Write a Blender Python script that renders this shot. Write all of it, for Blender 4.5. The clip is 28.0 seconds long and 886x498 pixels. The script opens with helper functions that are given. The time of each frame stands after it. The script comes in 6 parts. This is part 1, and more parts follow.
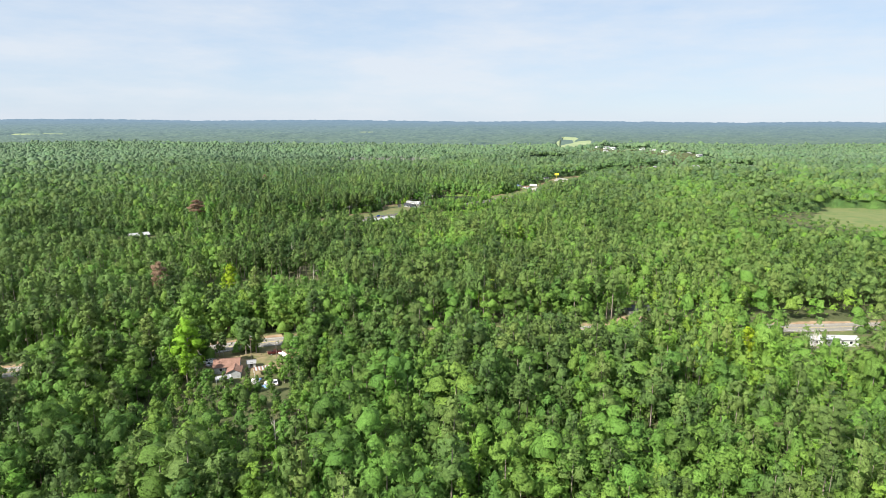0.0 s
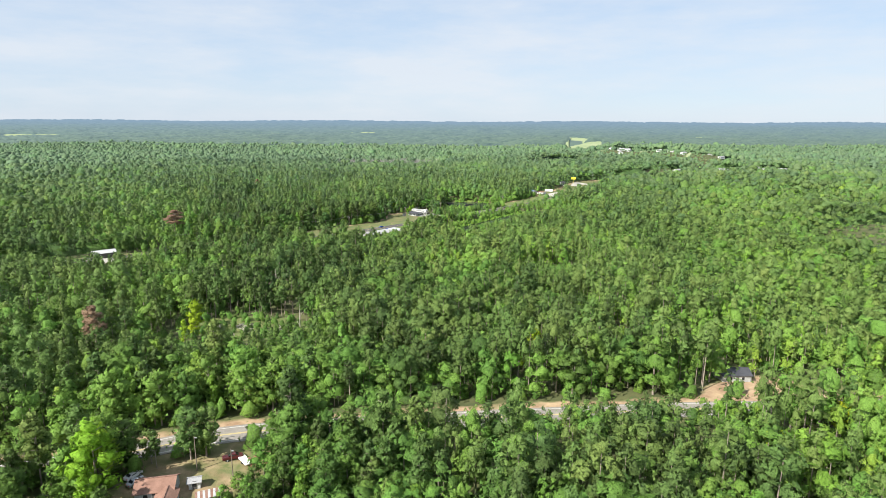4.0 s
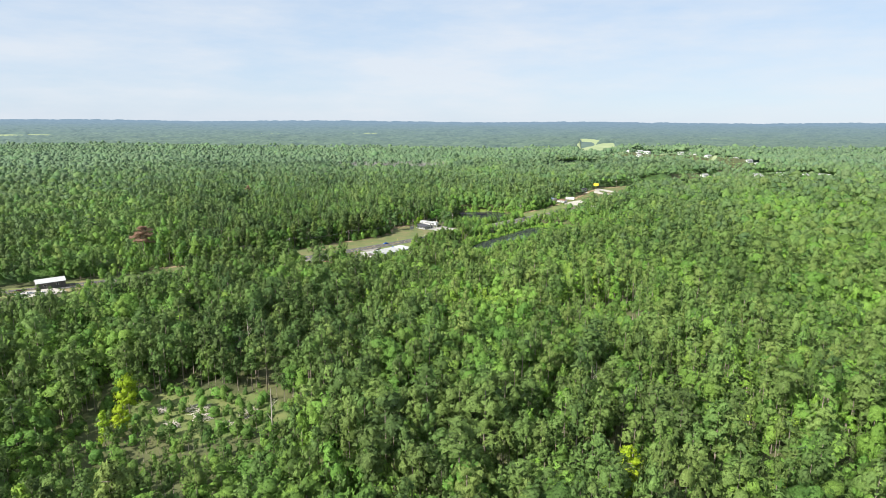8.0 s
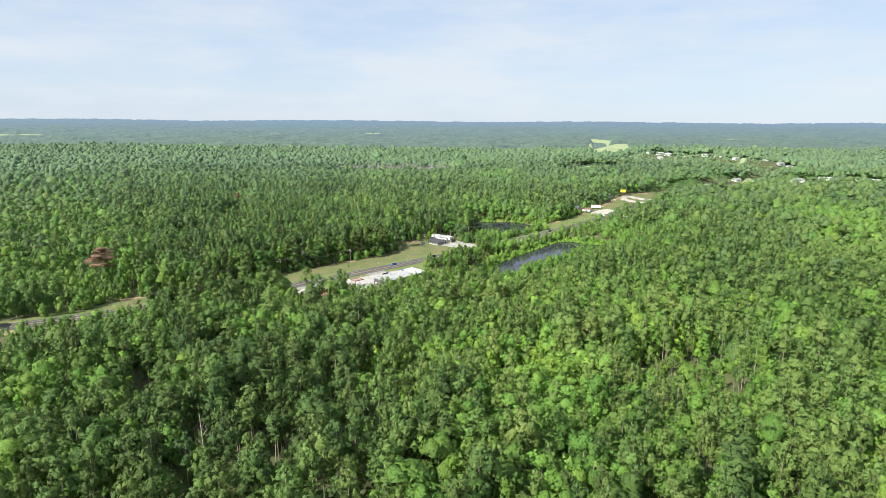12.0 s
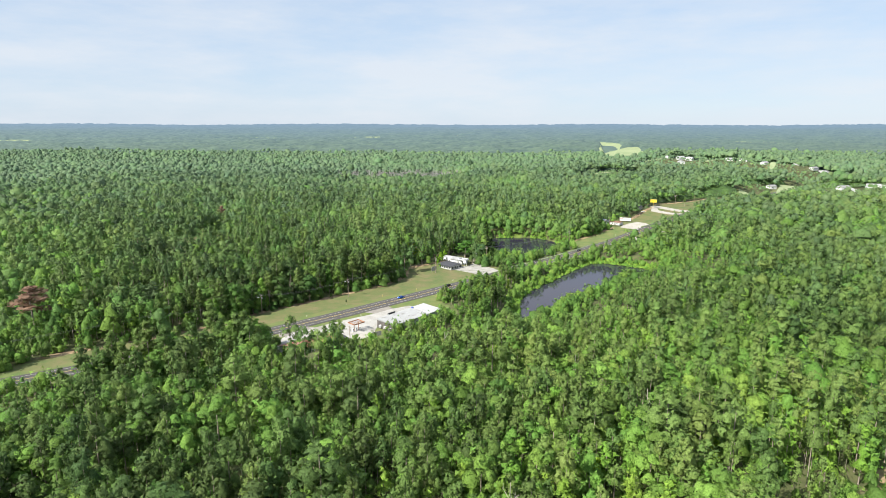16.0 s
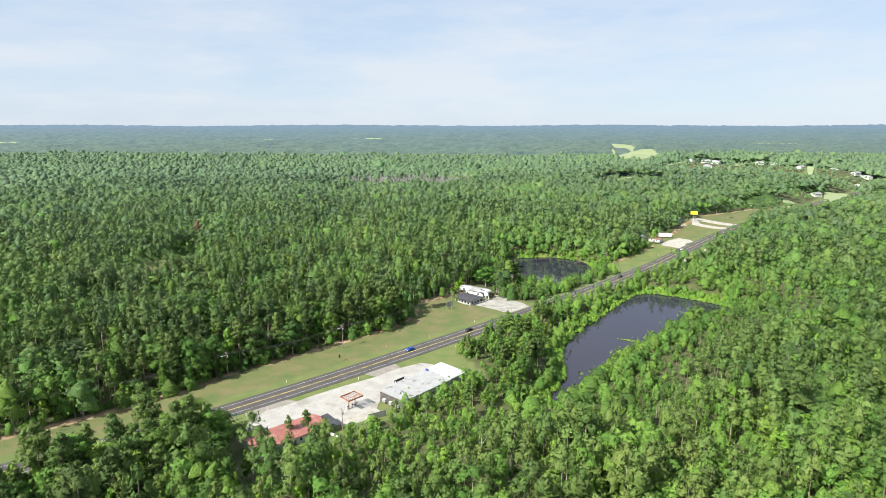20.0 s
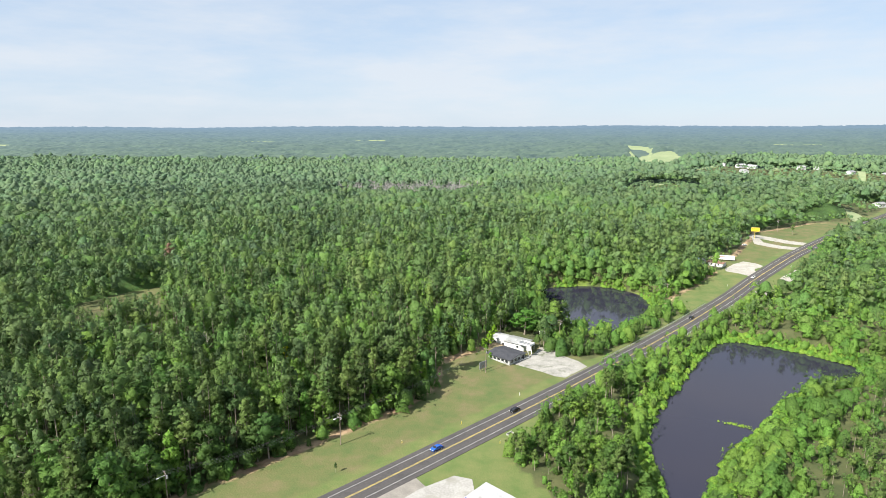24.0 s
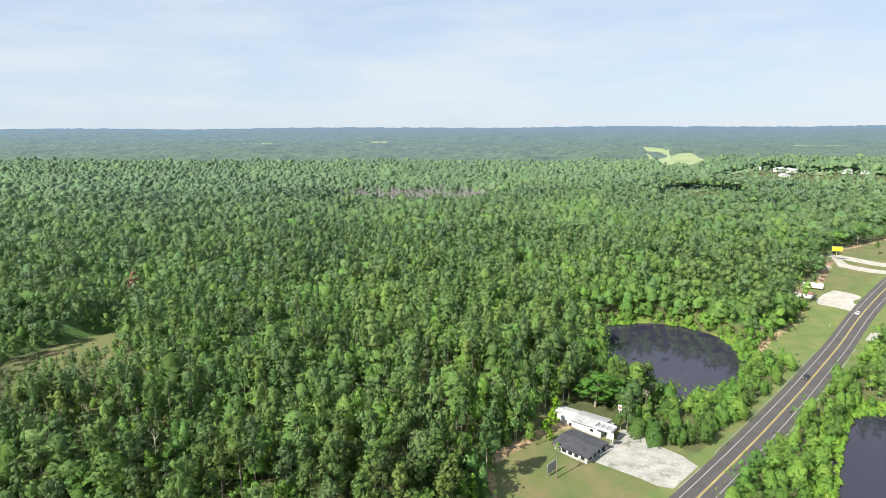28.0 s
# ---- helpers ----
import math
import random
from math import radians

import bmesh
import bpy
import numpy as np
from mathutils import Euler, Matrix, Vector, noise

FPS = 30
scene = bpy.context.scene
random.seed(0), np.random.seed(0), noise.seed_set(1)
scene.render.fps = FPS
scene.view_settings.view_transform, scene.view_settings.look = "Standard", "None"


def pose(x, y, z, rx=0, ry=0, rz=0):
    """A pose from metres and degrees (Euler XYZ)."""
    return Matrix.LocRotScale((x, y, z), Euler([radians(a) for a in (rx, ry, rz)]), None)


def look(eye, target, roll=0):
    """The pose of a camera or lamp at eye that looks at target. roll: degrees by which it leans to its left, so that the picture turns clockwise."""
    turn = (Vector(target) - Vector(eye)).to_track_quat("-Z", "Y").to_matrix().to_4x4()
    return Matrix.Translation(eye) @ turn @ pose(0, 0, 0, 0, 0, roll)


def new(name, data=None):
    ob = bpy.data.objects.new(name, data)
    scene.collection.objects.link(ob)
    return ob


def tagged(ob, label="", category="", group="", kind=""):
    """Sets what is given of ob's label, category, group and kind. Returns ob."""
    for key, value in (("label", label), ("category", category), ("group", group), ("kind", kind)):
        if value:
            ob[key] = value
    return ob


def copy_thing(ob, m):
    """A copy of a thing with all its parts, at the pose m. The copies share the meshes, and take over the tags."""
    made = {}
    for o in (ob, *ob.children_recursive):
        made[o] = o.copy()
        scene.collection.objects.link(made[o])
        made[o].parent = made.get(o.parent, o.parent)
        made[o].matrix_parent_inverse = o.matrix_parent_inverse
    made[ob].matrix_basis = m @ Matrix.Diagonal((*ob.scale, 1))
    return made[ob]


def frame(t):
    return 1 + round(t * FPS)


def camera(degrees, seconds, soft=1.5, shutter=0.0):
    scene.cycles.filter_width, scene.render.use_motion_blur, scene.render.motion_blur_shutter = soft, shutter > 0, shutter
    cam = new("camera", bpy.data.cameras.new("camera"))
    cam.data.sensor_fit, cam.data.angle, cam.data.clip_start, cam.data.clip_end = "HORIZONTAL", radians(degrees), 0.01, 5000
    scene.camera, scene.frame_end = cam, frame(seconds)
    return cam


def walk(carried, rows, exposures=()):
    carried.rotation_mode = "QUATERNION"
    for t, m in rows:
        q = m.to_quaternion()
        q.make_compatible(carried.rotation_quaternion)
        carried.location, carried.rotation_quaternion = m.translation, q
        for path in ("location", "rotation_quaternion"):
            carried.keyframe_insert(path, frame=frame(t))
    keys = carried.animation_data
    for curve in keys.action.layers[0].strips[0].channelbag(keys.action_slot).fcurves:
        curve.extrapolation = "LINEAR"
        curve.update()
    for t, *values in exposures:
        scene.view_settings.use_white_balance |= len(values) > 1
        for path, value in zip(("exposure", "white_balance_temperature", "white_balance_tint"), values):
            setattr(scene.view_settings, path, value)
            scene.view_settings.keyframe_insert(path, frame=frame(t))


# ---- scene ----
cam = camera(73.0, 28.0, soft=0.5)
ROWS = [
    (0.0, -2.59, 15.98, 107.61, -0.257, -12.270, -0.220),
    (1.0, -4.25, 31.47, 107.26, -0.198, -12.255, -0.171),
    (2.0, -6.42, 50.07, 106.93, -0.140, -12.246, -0.180),
    (3.0, -8.90, 69.68, 106.63, -0.117, -12.219, -0.193),
    (4.0, -11.34, 89.77, 106.46, -0.103, -12.235, -0.217),
    (5.0, -13.71, 109.97, 106.38, -0.073, -12.234, -0.230),
    (6.0, -16.08, 130.24, 106.38, -0.019, -12.213, -0.224),
    (7.0, -18.59, 150.67, 106.40, 0.051, -12.204, -0.288),
    (8.0, -21.45, 171.01, 106.43, 0.122, -12.203, -0.278),
    (9.0, -24.66, 191.00, 106.40, 0.210, -12.192, -0.331),
    (10.0, -27.83, 210.42, 106.37, 0.257, -12.221, -0.358),
    (11.0, -30.85, 229.99, 106.19, 0.273, -12.241, -0.325),
    (12.0, -33.87, 249.49, 106.10, 0.257, -12.227, -0.313),
    (13.0, -36.67, 268.98, 105.93, 0.235, -12.174, -0.255),
    (14.0, -39.29, 288.58, 105.82, 0.224, -12.116, -0.170),
    (15.0, -41.97, 308.54, 105.72, 0.204, -12.045, -0.138),
    (16.0, -44.66, 328.70, 105.60, 0.223, -11.937, -0.057),
    (17.0, -46.90, 348.92, 105.62, 0.225, -11.912, -0.022),
    (18.0, -49.09, 369.89, 105.68, 0.260, -11.921, -0.013),
    (19.0, -51.98, 391.12, 105.70, 0.286, -11.873, -0.009),
    (20.0, -54.77, 412.55, 105.86, 0.294, -11.859, 0.010),
    (21.0, -57.70, 434.32, 105.94, 0.358, -11.830, 0.054),
    (22.0, -60.83, 456.07, 106.12, 0.450, -11.798, 0.074),
    (23.0, -64.10, 477.66, 106.45, 0.505, -11.782, 0.088),
    (24.0, -67.58, 499.20, 106.62, 0.558, -11.772, 0.137),
    (25.0, -71.61, 519.79, 106.36, 0.584, -11.711, 0.200),
    (26.0, -75.86, 540.25, 106.33, 0.614, -11.721, 0.257),
    (27.0, -80.33, 560.22, 106.11, 0.588, -11.661, 0.267),
    (28.0, -84.09, 579.56, 106.09, 0.571, -11.672, 0.250),
]
walk(cam, [(t, pose(x, y, z, 90 + pitch, roll, yaw)) for t, x, y, z, yaw, pitch, roll in ROWS])

# ---------------------------------------------------------------- light
SUN_ELEV, SUN_AZ = radians(41), radians(230)     # azimuth clockwise from +y: the sun stands to the left and behind
to_sun = Vector((math.cos(SUN_ELEV) * math.sin(SUN_AZ), math.cos(SUN_ELEV) * math.cos(SUN_AZ), math.sin(SUN_ELEV)))
world = bpy.data.worlds.new("world")
scene.world = world
world.use_nodes = True
wn, wl = world.node_tree.nodes, world.node_tree.links
wn.clear()
w_out, w_bg, w_sky = wn.new("ShaderNodeOutputWorld"), wn.new("ShaderNodeBackground"), wn.new("ShaderNodeTexSky")
w_sky.sky_type, w_sky.sun_disc = "NISHITA", False
w_sky.sun_elevation, w_sky.sun_rotation = SUN_ELEV, SUN_AZ
w_sky.air_density, w_sky.dust_density, w_sky.ozone_density, w_sky.altitude = 1.0, 0.2, 3.0, 200
# thin high cloud: a streaky veil of white over the blue
w_co, w_map, w_no = wn.new("ShaderNodeTexCoord"), wn.new("ShaderNodeMapping"), wn.new("ShaderNodeTexNoise")
w_map.inputs["Scale"].default_value = (1.3, 1.3, 6.0)
w_map.inputs["Rotation"].default_value = (0.12, 0.08, 0.3)
w_no.inputs["Scale"].default_value, w_no.inputs["Detail"].default_value, w_no.inputs["Roughness"].default_value = 1.6, 6.0, 0.62
w_ramp = wn.new("ShaderNodeValToRGB")
w_ramp.color_ramp.elements[0].position, w_ramp.color_ramp.elements[1].position = 0.38, 0.66
w_ramp.color_ramp.elements[0].color, w_ramp.color_ramp.elements[1].color = (0.80,) * 3 + (1,), (0.95,) * 3 + (1,)
w_mix = wn.new("ShaderNodeMix")
w_mix.data_type = "RGBA"
w_tone = wn.new("ShaderNodeValToRGB")
w_tone.color_ramp.elements[0].position, w_tone.color_ramp.elements[1].position = 0.40, 0.62
w_tone.color_ramp.elements[0].color, w_tone.color_ramp.elements[1].color = (0.625, 0.76, 0.945, 1), (0.80, 0.868, 0.965, 1)
w_up = wn.new("ShaderNodeVectorMath")
w_up.operation = "SCALE"
w_up.inputs["Scale"].default_value = 5.9
wl.new(w_no.outputs["Fac"], w_tone.inputs["Fac"])
wl.new(w_tone.outputs["Color"], w_up.inputs[0])
wl.new(w_up.outputs["Vector"], w_mix.inputs["B"])
wl.new(w_co.outputs["Generated"], w_map.inputs["Vector"])
wl.new(w_map.outputs["Vector"], w_no.inputs["Vector"])
wl.new(w_no.outputs["Fac"], w_ramp.inputs["Fac"])
wl.new(w_ramp.outputs["Color"], w_mix.inputs["Factor"])
wl.new(w_sky.outputs["Color"], w_mix.inputs["A"])
wl.new(w_mix.outputs["Result"], w_bg.inputs["Color"])
w_bg.inputs["Strength"].default_value = 0.076
wl.new(w_bg.outputs["Background"], w_out.inputs["Surface"])
sun = new("sun", bpy.data.lights.new("sun", "SUN"))
sun.data.energy, sun.data.angle, sun.data.color = 4.7, radians(0.8), (1.0, 0.95, 0.86)
sun.matrix_world = look(to_sun * 300, (0, 0, 0))
scene.view_settings.exposure = 1.08


# ---------------------------------------------------------------- materials
def nodes_of(m):
    m.use_nodes = True
    nt = m.node_tree
    return nt, nt.nodes["Principled BSDF"], nt.nodes["Material Output"]


def mat(name, dark, light, rough=0.8, scale=1.0, detail=4.0, bump=0.2, bump_scale=None, metal=0.0, spots=None, stretch=(1, 1, 1), per_object=0.0):
    """Two colours blended by noise at two sizes, with fine relief; spots: (colour, size, threshold) for stains."""
    m = bpy.data.materials.new(name)
    nt, bsdf, _ = nodes_of(m)
    n, l = nt.nodes, nt.links
    geo, mp = n.new("ShaderNodeNewGeometry"), n.new("ShaderNodeMapping")
    mp.inputs["Scale"].default_value = stretch
    l.new(geo.outputs["Position"], mp.inputs["Vector"])
    big, small = n.new("ShaderNodeTexNoise"), n.new("ShaderNodeTexNoise")
    for q, s in ((big, scale), (small, scale * 9)):
        q.inputs["Scale"].default_value, q.inputs["Detail"].default_value = s, detail
        l.new(mp.outputs["Vector"], q.inputs["Vector"])
    add = n.new("ShaderNodeMath")
    add.operation = "MULTIPLY_ADD"
    add.inputs[1].default_value = 0.5
    l.new(small.outputs["Fac"], add.inputs[0])
    half = n.new("ShaderNodeMath")
    half.operation = "MULTIPLY"
    half.inputs[1].default_value = 0.5
    l.new(big.outputs["Fac"], half.inputs[0])
    l.new(half.outputs[0], add.inputs[2])
    ramp = n.new("ShaderNodeValToRGB")
    ramp.color_ramp.elements[0].position, ramp.color_ramp.elements[1].position = 0.36, 0.64
    ramp.color_ramp.elements[0].color, ramp.color_ramp.elements[1].color = (*dark, 1), (*light, 1)
    l.new(add.outputs[0], ramp.inputs["Fac"])
    colour = ramp.outputs["Color"]
    if spots:
        sp, st = n.new("ShaderNodeTexNoise"), n.new("ShaderNodeMapRange")
        sp.inputs["Scale"].default_value, sp.inputs["Detail"].default_value = spots[1], 5
        l.new(geo.outputs["Position"], sp.inputs["Vector"])
        st.inputs["From Min"].default_value, st.inputs["From Max"].default_value = spots[2], spots[2] + 0.12
        l.new(sp.outputs["Fac"], st.inputs["Value"])
        mx = n.new("ShaderNodeMix")
        mx.data_type = "RGBA"
        mx.inputs["B"].default_value = (*spots[0], 1)
        l.new(st.outputs["Result"], mx.inputs["Factor"])
        l.new(colour, mx.inputs["A"])
        colour = mx.outputs["Result"]
    if per_object:
        oi, hs, mr = n.new("ShaderNodeObjectInfo"), n.new("ShaderNodeHueSaturation"), n.new("ShaderNodeMapRange")
        mr.inputs["To Min"].default_value, mr.inputs["To Max"].default_value = 1 - per_object, 1 + per_object
        l.new(oi.outputs["Random"], mr.inputs["Value"])
        l.new(mr.outputs["Result"], hs.inputs["Value"])
        l.new(colour, hs.inputs["Color"])
        colour = hs.outputs["Color"]
    l.new(colour, bsdf.inputs["Base Color"])
    bsdf.inputs["Roughness"].default_value, bsdf.inputs["Metallic"].default_value = rough, metal
    if bump:
        bn, bp = n.new("ShaderNodeTexNoise"), n.new("ShaderNodeBump")
        bn.inputs["Scale"].default_value, bn.inputs["Detail"].default_value = bump_scale or scale * 20, 3
        l.new(mp.outputs["Vector"], bn.inputs["Vector"])
        bp.inputs["Strength"].default_value, bp.inputs["Distance"].default_value = bump, 0.05
        l.new(bn.outputs["Fac"], bp.inputs["Height"])
        l.new(bp.outputs["Normal"], bsdf.inputs["Normal"])
    return m


def leaf_mat(name, deep, mid, bright, joined, hole=2.8):
    """Foliage: a tint for each tree, a shade for each clump of leaves, light coming through the leaves."""
    m = bpy.data.materials.new(name)
    nt, bsdf, out = nodes_of(m)
    n, l = nt.nodes, nt.links
    geo = n.new("ShaderNodeNewGeometry")
    if joined:
        at = n.new("ShaderNodeAttribute")
        at.attribute_name = "tint"
        tree = at.outputs["Fac"]
    else:
        tree = n.new("ShaderNodeObjectInfo").outputs["Random"]
    wide = n.new("ShaderNodeTexNoise")
    wide.inputs["Scale"].default_value, wide.inputs["Detail"].default_value = 0.011, 3
    l.new(geo.outputs["Position"], wide.inputs["Vector"])
    a, b = n.new("ShaderNodeMath"), n.new("ShaderNodeMath")
    a.operation = b.operation = "MULTIPLY_ADD"
    a.inputs[1].default_value = 0.62
    l.new(tree, a.inputs[0])
    l.new(b.outputs[0], a.inputs[2])
    b.inputs[1].default_value = 0.19
    l.new(geo.outputs["Random Per Island"], b.inputs[0])
    c2 = n.new("ShaderNodeMath")
    c2.operation = "MULTIPLY_ADD"
    c2.inputs[1].default_value, c2.inputs[2].default_value = 0.9, -0.40
    broad, both = n.new("ShaderNodeTexNoise"), n.new("ShaderNodeMath")
    broad.inputs["Scale"].default_value, broad.inputs["Detail"].default_value = 0.0032, 3
    l.new(geo.outputs["Position"], broad.inputs["Vector"])
    both.operation = "MULTIPLY_ADD"
    both.inputs[1].default_value, both.inputs[2].default_value = 0.85, -0.42
    l.new(broad.outputs["Fac"], both.inputs[0])
    sum_ = n.new("ShaderNodeMath")
    l.new(wide.outputs["Fac"], sum_.inputs[0])
    l.new(both.outputs[0], sum_.inputs[1])
    l.new(sum_.outputs[0], c2.inputs[0])
    l.new(c2.outputs[0], b.inputs[2])
    ramp = n.new("ShaderNodeValToRGB")
    e = ramp.color_ramp.elements
    e[0].position, e[0].color = 0.1, (*deep, 1)
    e[1].position, e[1].color = 0.95, (*bright, 1)
    k = e.new(0.55)
    k.color = (*mid, 1)
    l.new(a.outputs[0], ramp.inputs["Fac"])
    speck, sm, hs = n.new("ShaderNodeTexNoise"), n.new("ShaderNodeMapRange"), n.new("ShaderNodeHueSaturation")
    speck.inputs["Scale"].default_value, speck.inputs["Detail"].default_value, speck.inputs["Roughness"].default_value = 2.6, 4, 0.8
    l.new(geo.outputs["Position"], speck.inputs["Vector"])
    sm.inputs["From Min"].default_value, sm.inputs["From Max"].default_value = 0.32, 0.68
    sm.inputs["To Min"].default_value, sm.inputs["To Max"].default_value = 0.6, 1.45
    l.new(speck.outputs["Fac"], sm.inputs["Value"])
    l.new(sm.outputs["Result"], hs.inputs["Value"])
    l.new(ramp.outputs["Color"], hs.inputs["Color"])
    # some trees run to yellow, some to blue green
    sp1, sp2, sp3 = n.new("ShaderNodeMath"), n.new("ShaderNodeMath"), n.new("ShaderNodeMapRange")
    sp1.operation, sp2.operation = "MULTIPLY", "FRACT"
    sp1.inputs[1].default_value = 13.7
    sp3.inputs["To Min"].default_value, sp3.inputs["To Max"].default_value = 0.486, 0.514
    l.new(tree, sp1.inputs[0])
    l.new(sp1.outputs[0], sp2.inputs[0])
    l.new(sp2.outputs[0], sp3.inputs["Value"])
    l.new(sp3.outputs["Result"], hs.inputs["Hue"])
    leafc = hs.outputs["Color"]
    clump, bp = n.new("ShaderNodeTexNoise"), n.new("ShaderNodeBump")
    clump.inputs["Scale"].default_value, clump.inputs["Detail"].default_value, clump.inputs["Roughness"].default_value = 1.1, 5, 0.7
    l.new(geo.outputs["Position"], clump.inputs["Vector"])
    bp.inputs["Strength"].default_value, bp.inputs["Distance"].default_value = 0.8, 0.9
    l.new(clump.outputs["Fac"], bp.inputs["Height"])
    # leaves turn to the light together: mostly the way their part of the crown faces
    fa, ft, fs, fm, fn = n.new("ShaderNodeAttribute"), n.new("ShaderNodeVectorTransform"), n.new("ShaderNodeVectorMath"), n.new("ShaderNodeVectorMath"), n.new("ShaderNodeVectorMath")
    fa.attribute_name = "facing"
    ft.vector_type, ft.convert_from, ft.convert_to = "NORMAL", "OBJECT", "WORLD"
    fs.operation, fm.operation, fn.operation = "SCALE", "ADD", "NORMALIZE"
    fs.inputs["Scale"].default_value = 0.8
    l.new(fa.outputs["Vector"], ft.inputs["Vector"])
    l.new(ft.outputs["Vector"], fs.inputs[0])
    l.new(fs.outputs["Vector"], fm.inputs[0])
    l.new(bp.outputs["Normal"], fm.inputs[1])
    l.new(fm.outputs["Vector"], fn.inputs[0])
    l.new(fn.outputs["Vector"], bsdf.inputs["Normal"])
    l.new(leafc, bsdf.inputs["Base Color"])
    bsdf.inputs["Roughness"].default_value = 0.62
    bsdf.inputs["Specular IOR Level"].default_value = 0.18
    tr, mx = n.new("ShaderNodeBsdfTranslucent"), n.new("ShaderNodeMixShader")
    l.new(leafc, tr.inputs["Color"])
    mx.inputs["Fac"].default_value = 0.27
    l.new(bsdf.outputs["BSDF"], mx.inputs[1])
    l.new(tr.outputs["BSDF"], mx.inputs[2])
    if not hole:
        l.new(mx.outputs["Shader"], out.inputs["Surface"])
        return m
    # gaps between the sprays of leaves
    holes, hm, gap_, cut = n.new("ShaderNodeTexNoise"), n.new("ShaderNodeMapRange"), n.new("ShaderNodeBsdfTransparent"), n.new("ShaderNodeMixShader")
    holes.inputs["Scale"].default_value, holes.inputs["Detail"].default_value, holes.inputs["Roughness"].default_value = hole, 5, 0.78
    l.new(geo.outputs["Position"], holes.inputs["Vector"])
    hm.inputs["From Min"].default_value, hm.inputs["From Max"].default_value = 0.480, 0.488
    rim, rx, lo1, lo2, trim, tot = n.new("ShaderNodeAttribute"), n.new("ShaderNodeSeparateXYZ"), n.new("ShaderNodeMath"), n.new("ShaderNodeMath"), n.new("ShaderNodeMapRange"), n.new("ShaderNodeMath")
    rim.attribute_name = "within"
    lo1.operation = lo2.operation = "MINIMUM"
    l.new(rim.outputs["Vector"], rx.inputs[0])
    l.new(rx.outputs["X"], lo1.inputs[0])
    l.new(rx.outputs["Y"], lo1.inputs[1])
    l.new(lo1.outputs[0], lo2.inputs[0])
    l.new(rx.outputs["Z"], lo2.inputs[1])
    trim.inputs["From Max"].default_value = 0.2
    trim.inputs["To Min"].default_value, trim.inputs["To Max"].default_value = -0.24, 0.03
    l.new(lo2.outputs[0], trim.inputs["Value"])
    l.new(holes.outputs["Fac"], tot.inputs[0])
    l.new(trim.outputs["Result"], tot.inputs[1])
    l.new(tot.outputs[0], hm.inputs["Value"])
    l.new(hm.outputs["Result"], cut.inputs["Fac"])
    l.new(gap_.outputs["BSDF"], cut.inputs[1])
    l.new(mx.outputs["Shader"], cut.inputs[2])
    l.new(cut.outputs["Shader"], out.inputs["Surface"])
    return m


HARD = ((0.056, 0.110, 0.026), (0.126, 0.240, 0.042), (0.186, 0.312, 0.056))
PINE = ((0.058, 0.102, 0.031), (0.122, 0.198, 0.050), (0.176, 0.256, 0.066))
GUM = ((0.082, 0.176, 0.028), (0.156, 0.292, 0.040), (0.220, 0.352, 0.052))


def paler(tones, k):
    """Leaf tones mixed towards pale grey green: haze painted into the far stands."""
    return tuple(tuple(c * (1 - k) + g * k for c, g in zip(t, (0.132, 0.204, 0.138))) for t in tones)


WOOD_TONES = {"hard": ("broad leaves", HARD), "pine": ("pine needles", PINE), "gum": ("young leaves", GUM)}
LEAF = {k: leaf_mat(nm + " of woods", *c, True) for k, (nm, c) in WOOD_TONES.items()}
# leaf colours by step of painted-in haze; dry is the share mixed in
LEAF_BY_HAZE = [LEAF] + [{k: leaf_mat(nm + place, *paler(c, dry), True, hole) for k, (nm, c) in WOOD_TONES.items()}
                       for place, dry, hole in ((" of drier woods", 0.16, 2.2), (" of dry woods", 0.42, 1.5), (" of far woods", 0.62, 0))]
LEAF_ONE = {"hard": leaf_mat("broad leaves", *HARD, False), "pine": leaf_mat("pine needles", *PINE, False), "gum": leaf_mat("young leaves", *GUM, False)}
YELLOW_LEAF = leaf_mat("yellow green leaves", (0.17, 0.26, 0.014), (0.27, 0.36, 0.018), (0.36, 0.43, 0.026), False)
LIGHT_LEAF = leaf_mat("light green leaves", (0.14, 0.27, 0.02), (0.22, 0.38, 0.028), (0.30, 0.45, 0.04), False)
RED_NEEDLES = leaf_mat("dead red needles", (0.19, 0.118, 0.082), (0.26, 0.165, 0.112), (0.32, 0.215, 0.145), False)
M_BARK = mat("bark", (0.17, 0.135, 0.11), (0.36, 0.31, 0.26), 0.9, 1.5, bump=0.4, stretch=(1, 1, 0.3))
M_DEAD = mat("grey dead wood", (0.17, 0.168, 0.16), (0.31, 0.305, 0.29), 0.9, 0.05, bump=0)
M_SNAG = mat("bleached dead wood", (0.30, 0.27, 0.23), (0.52, 0.48, 0.42), 0.85, 1.2)
M_ASPHALT = mat("asphalt", (0.050, 0.046, 0.046), (0.082, 0.076, 0.074), 0.9, 0.16, bump=0.3, bump_scale=14, stretch=(1, 1, 1))
M_OLD_CONCRETE = mat("old streaked concrete", (0.20, 0.195, 0.175), (0.40, 0.385, 0.35), 0.92, 0.16, bump=0.2, bump_scale=6, spots=((0.15, 0.155, 0.11), 0.22, 0.57), stretch=(1.0, 2.2, 1))
M_OLD_ASPHALT = mat("old asphalt", (0.18, 0.165, 0.145), (0.27, 0.25, 0.22), 0.92, 0.3, bump=0.2, bump_scale=12)
M_WHITE_LINE = mat("white road paint", (0.42, 0.42, 0.40), (0.62, 0.62, 0.60), 0.7, 0.8, bump=0)
M_YELLOW_LINE = mat("yellow road paint", (0.50, 0.39, 0.10), (0.64, 0.52, 0.15), 0.7, 0.8, bump=0)
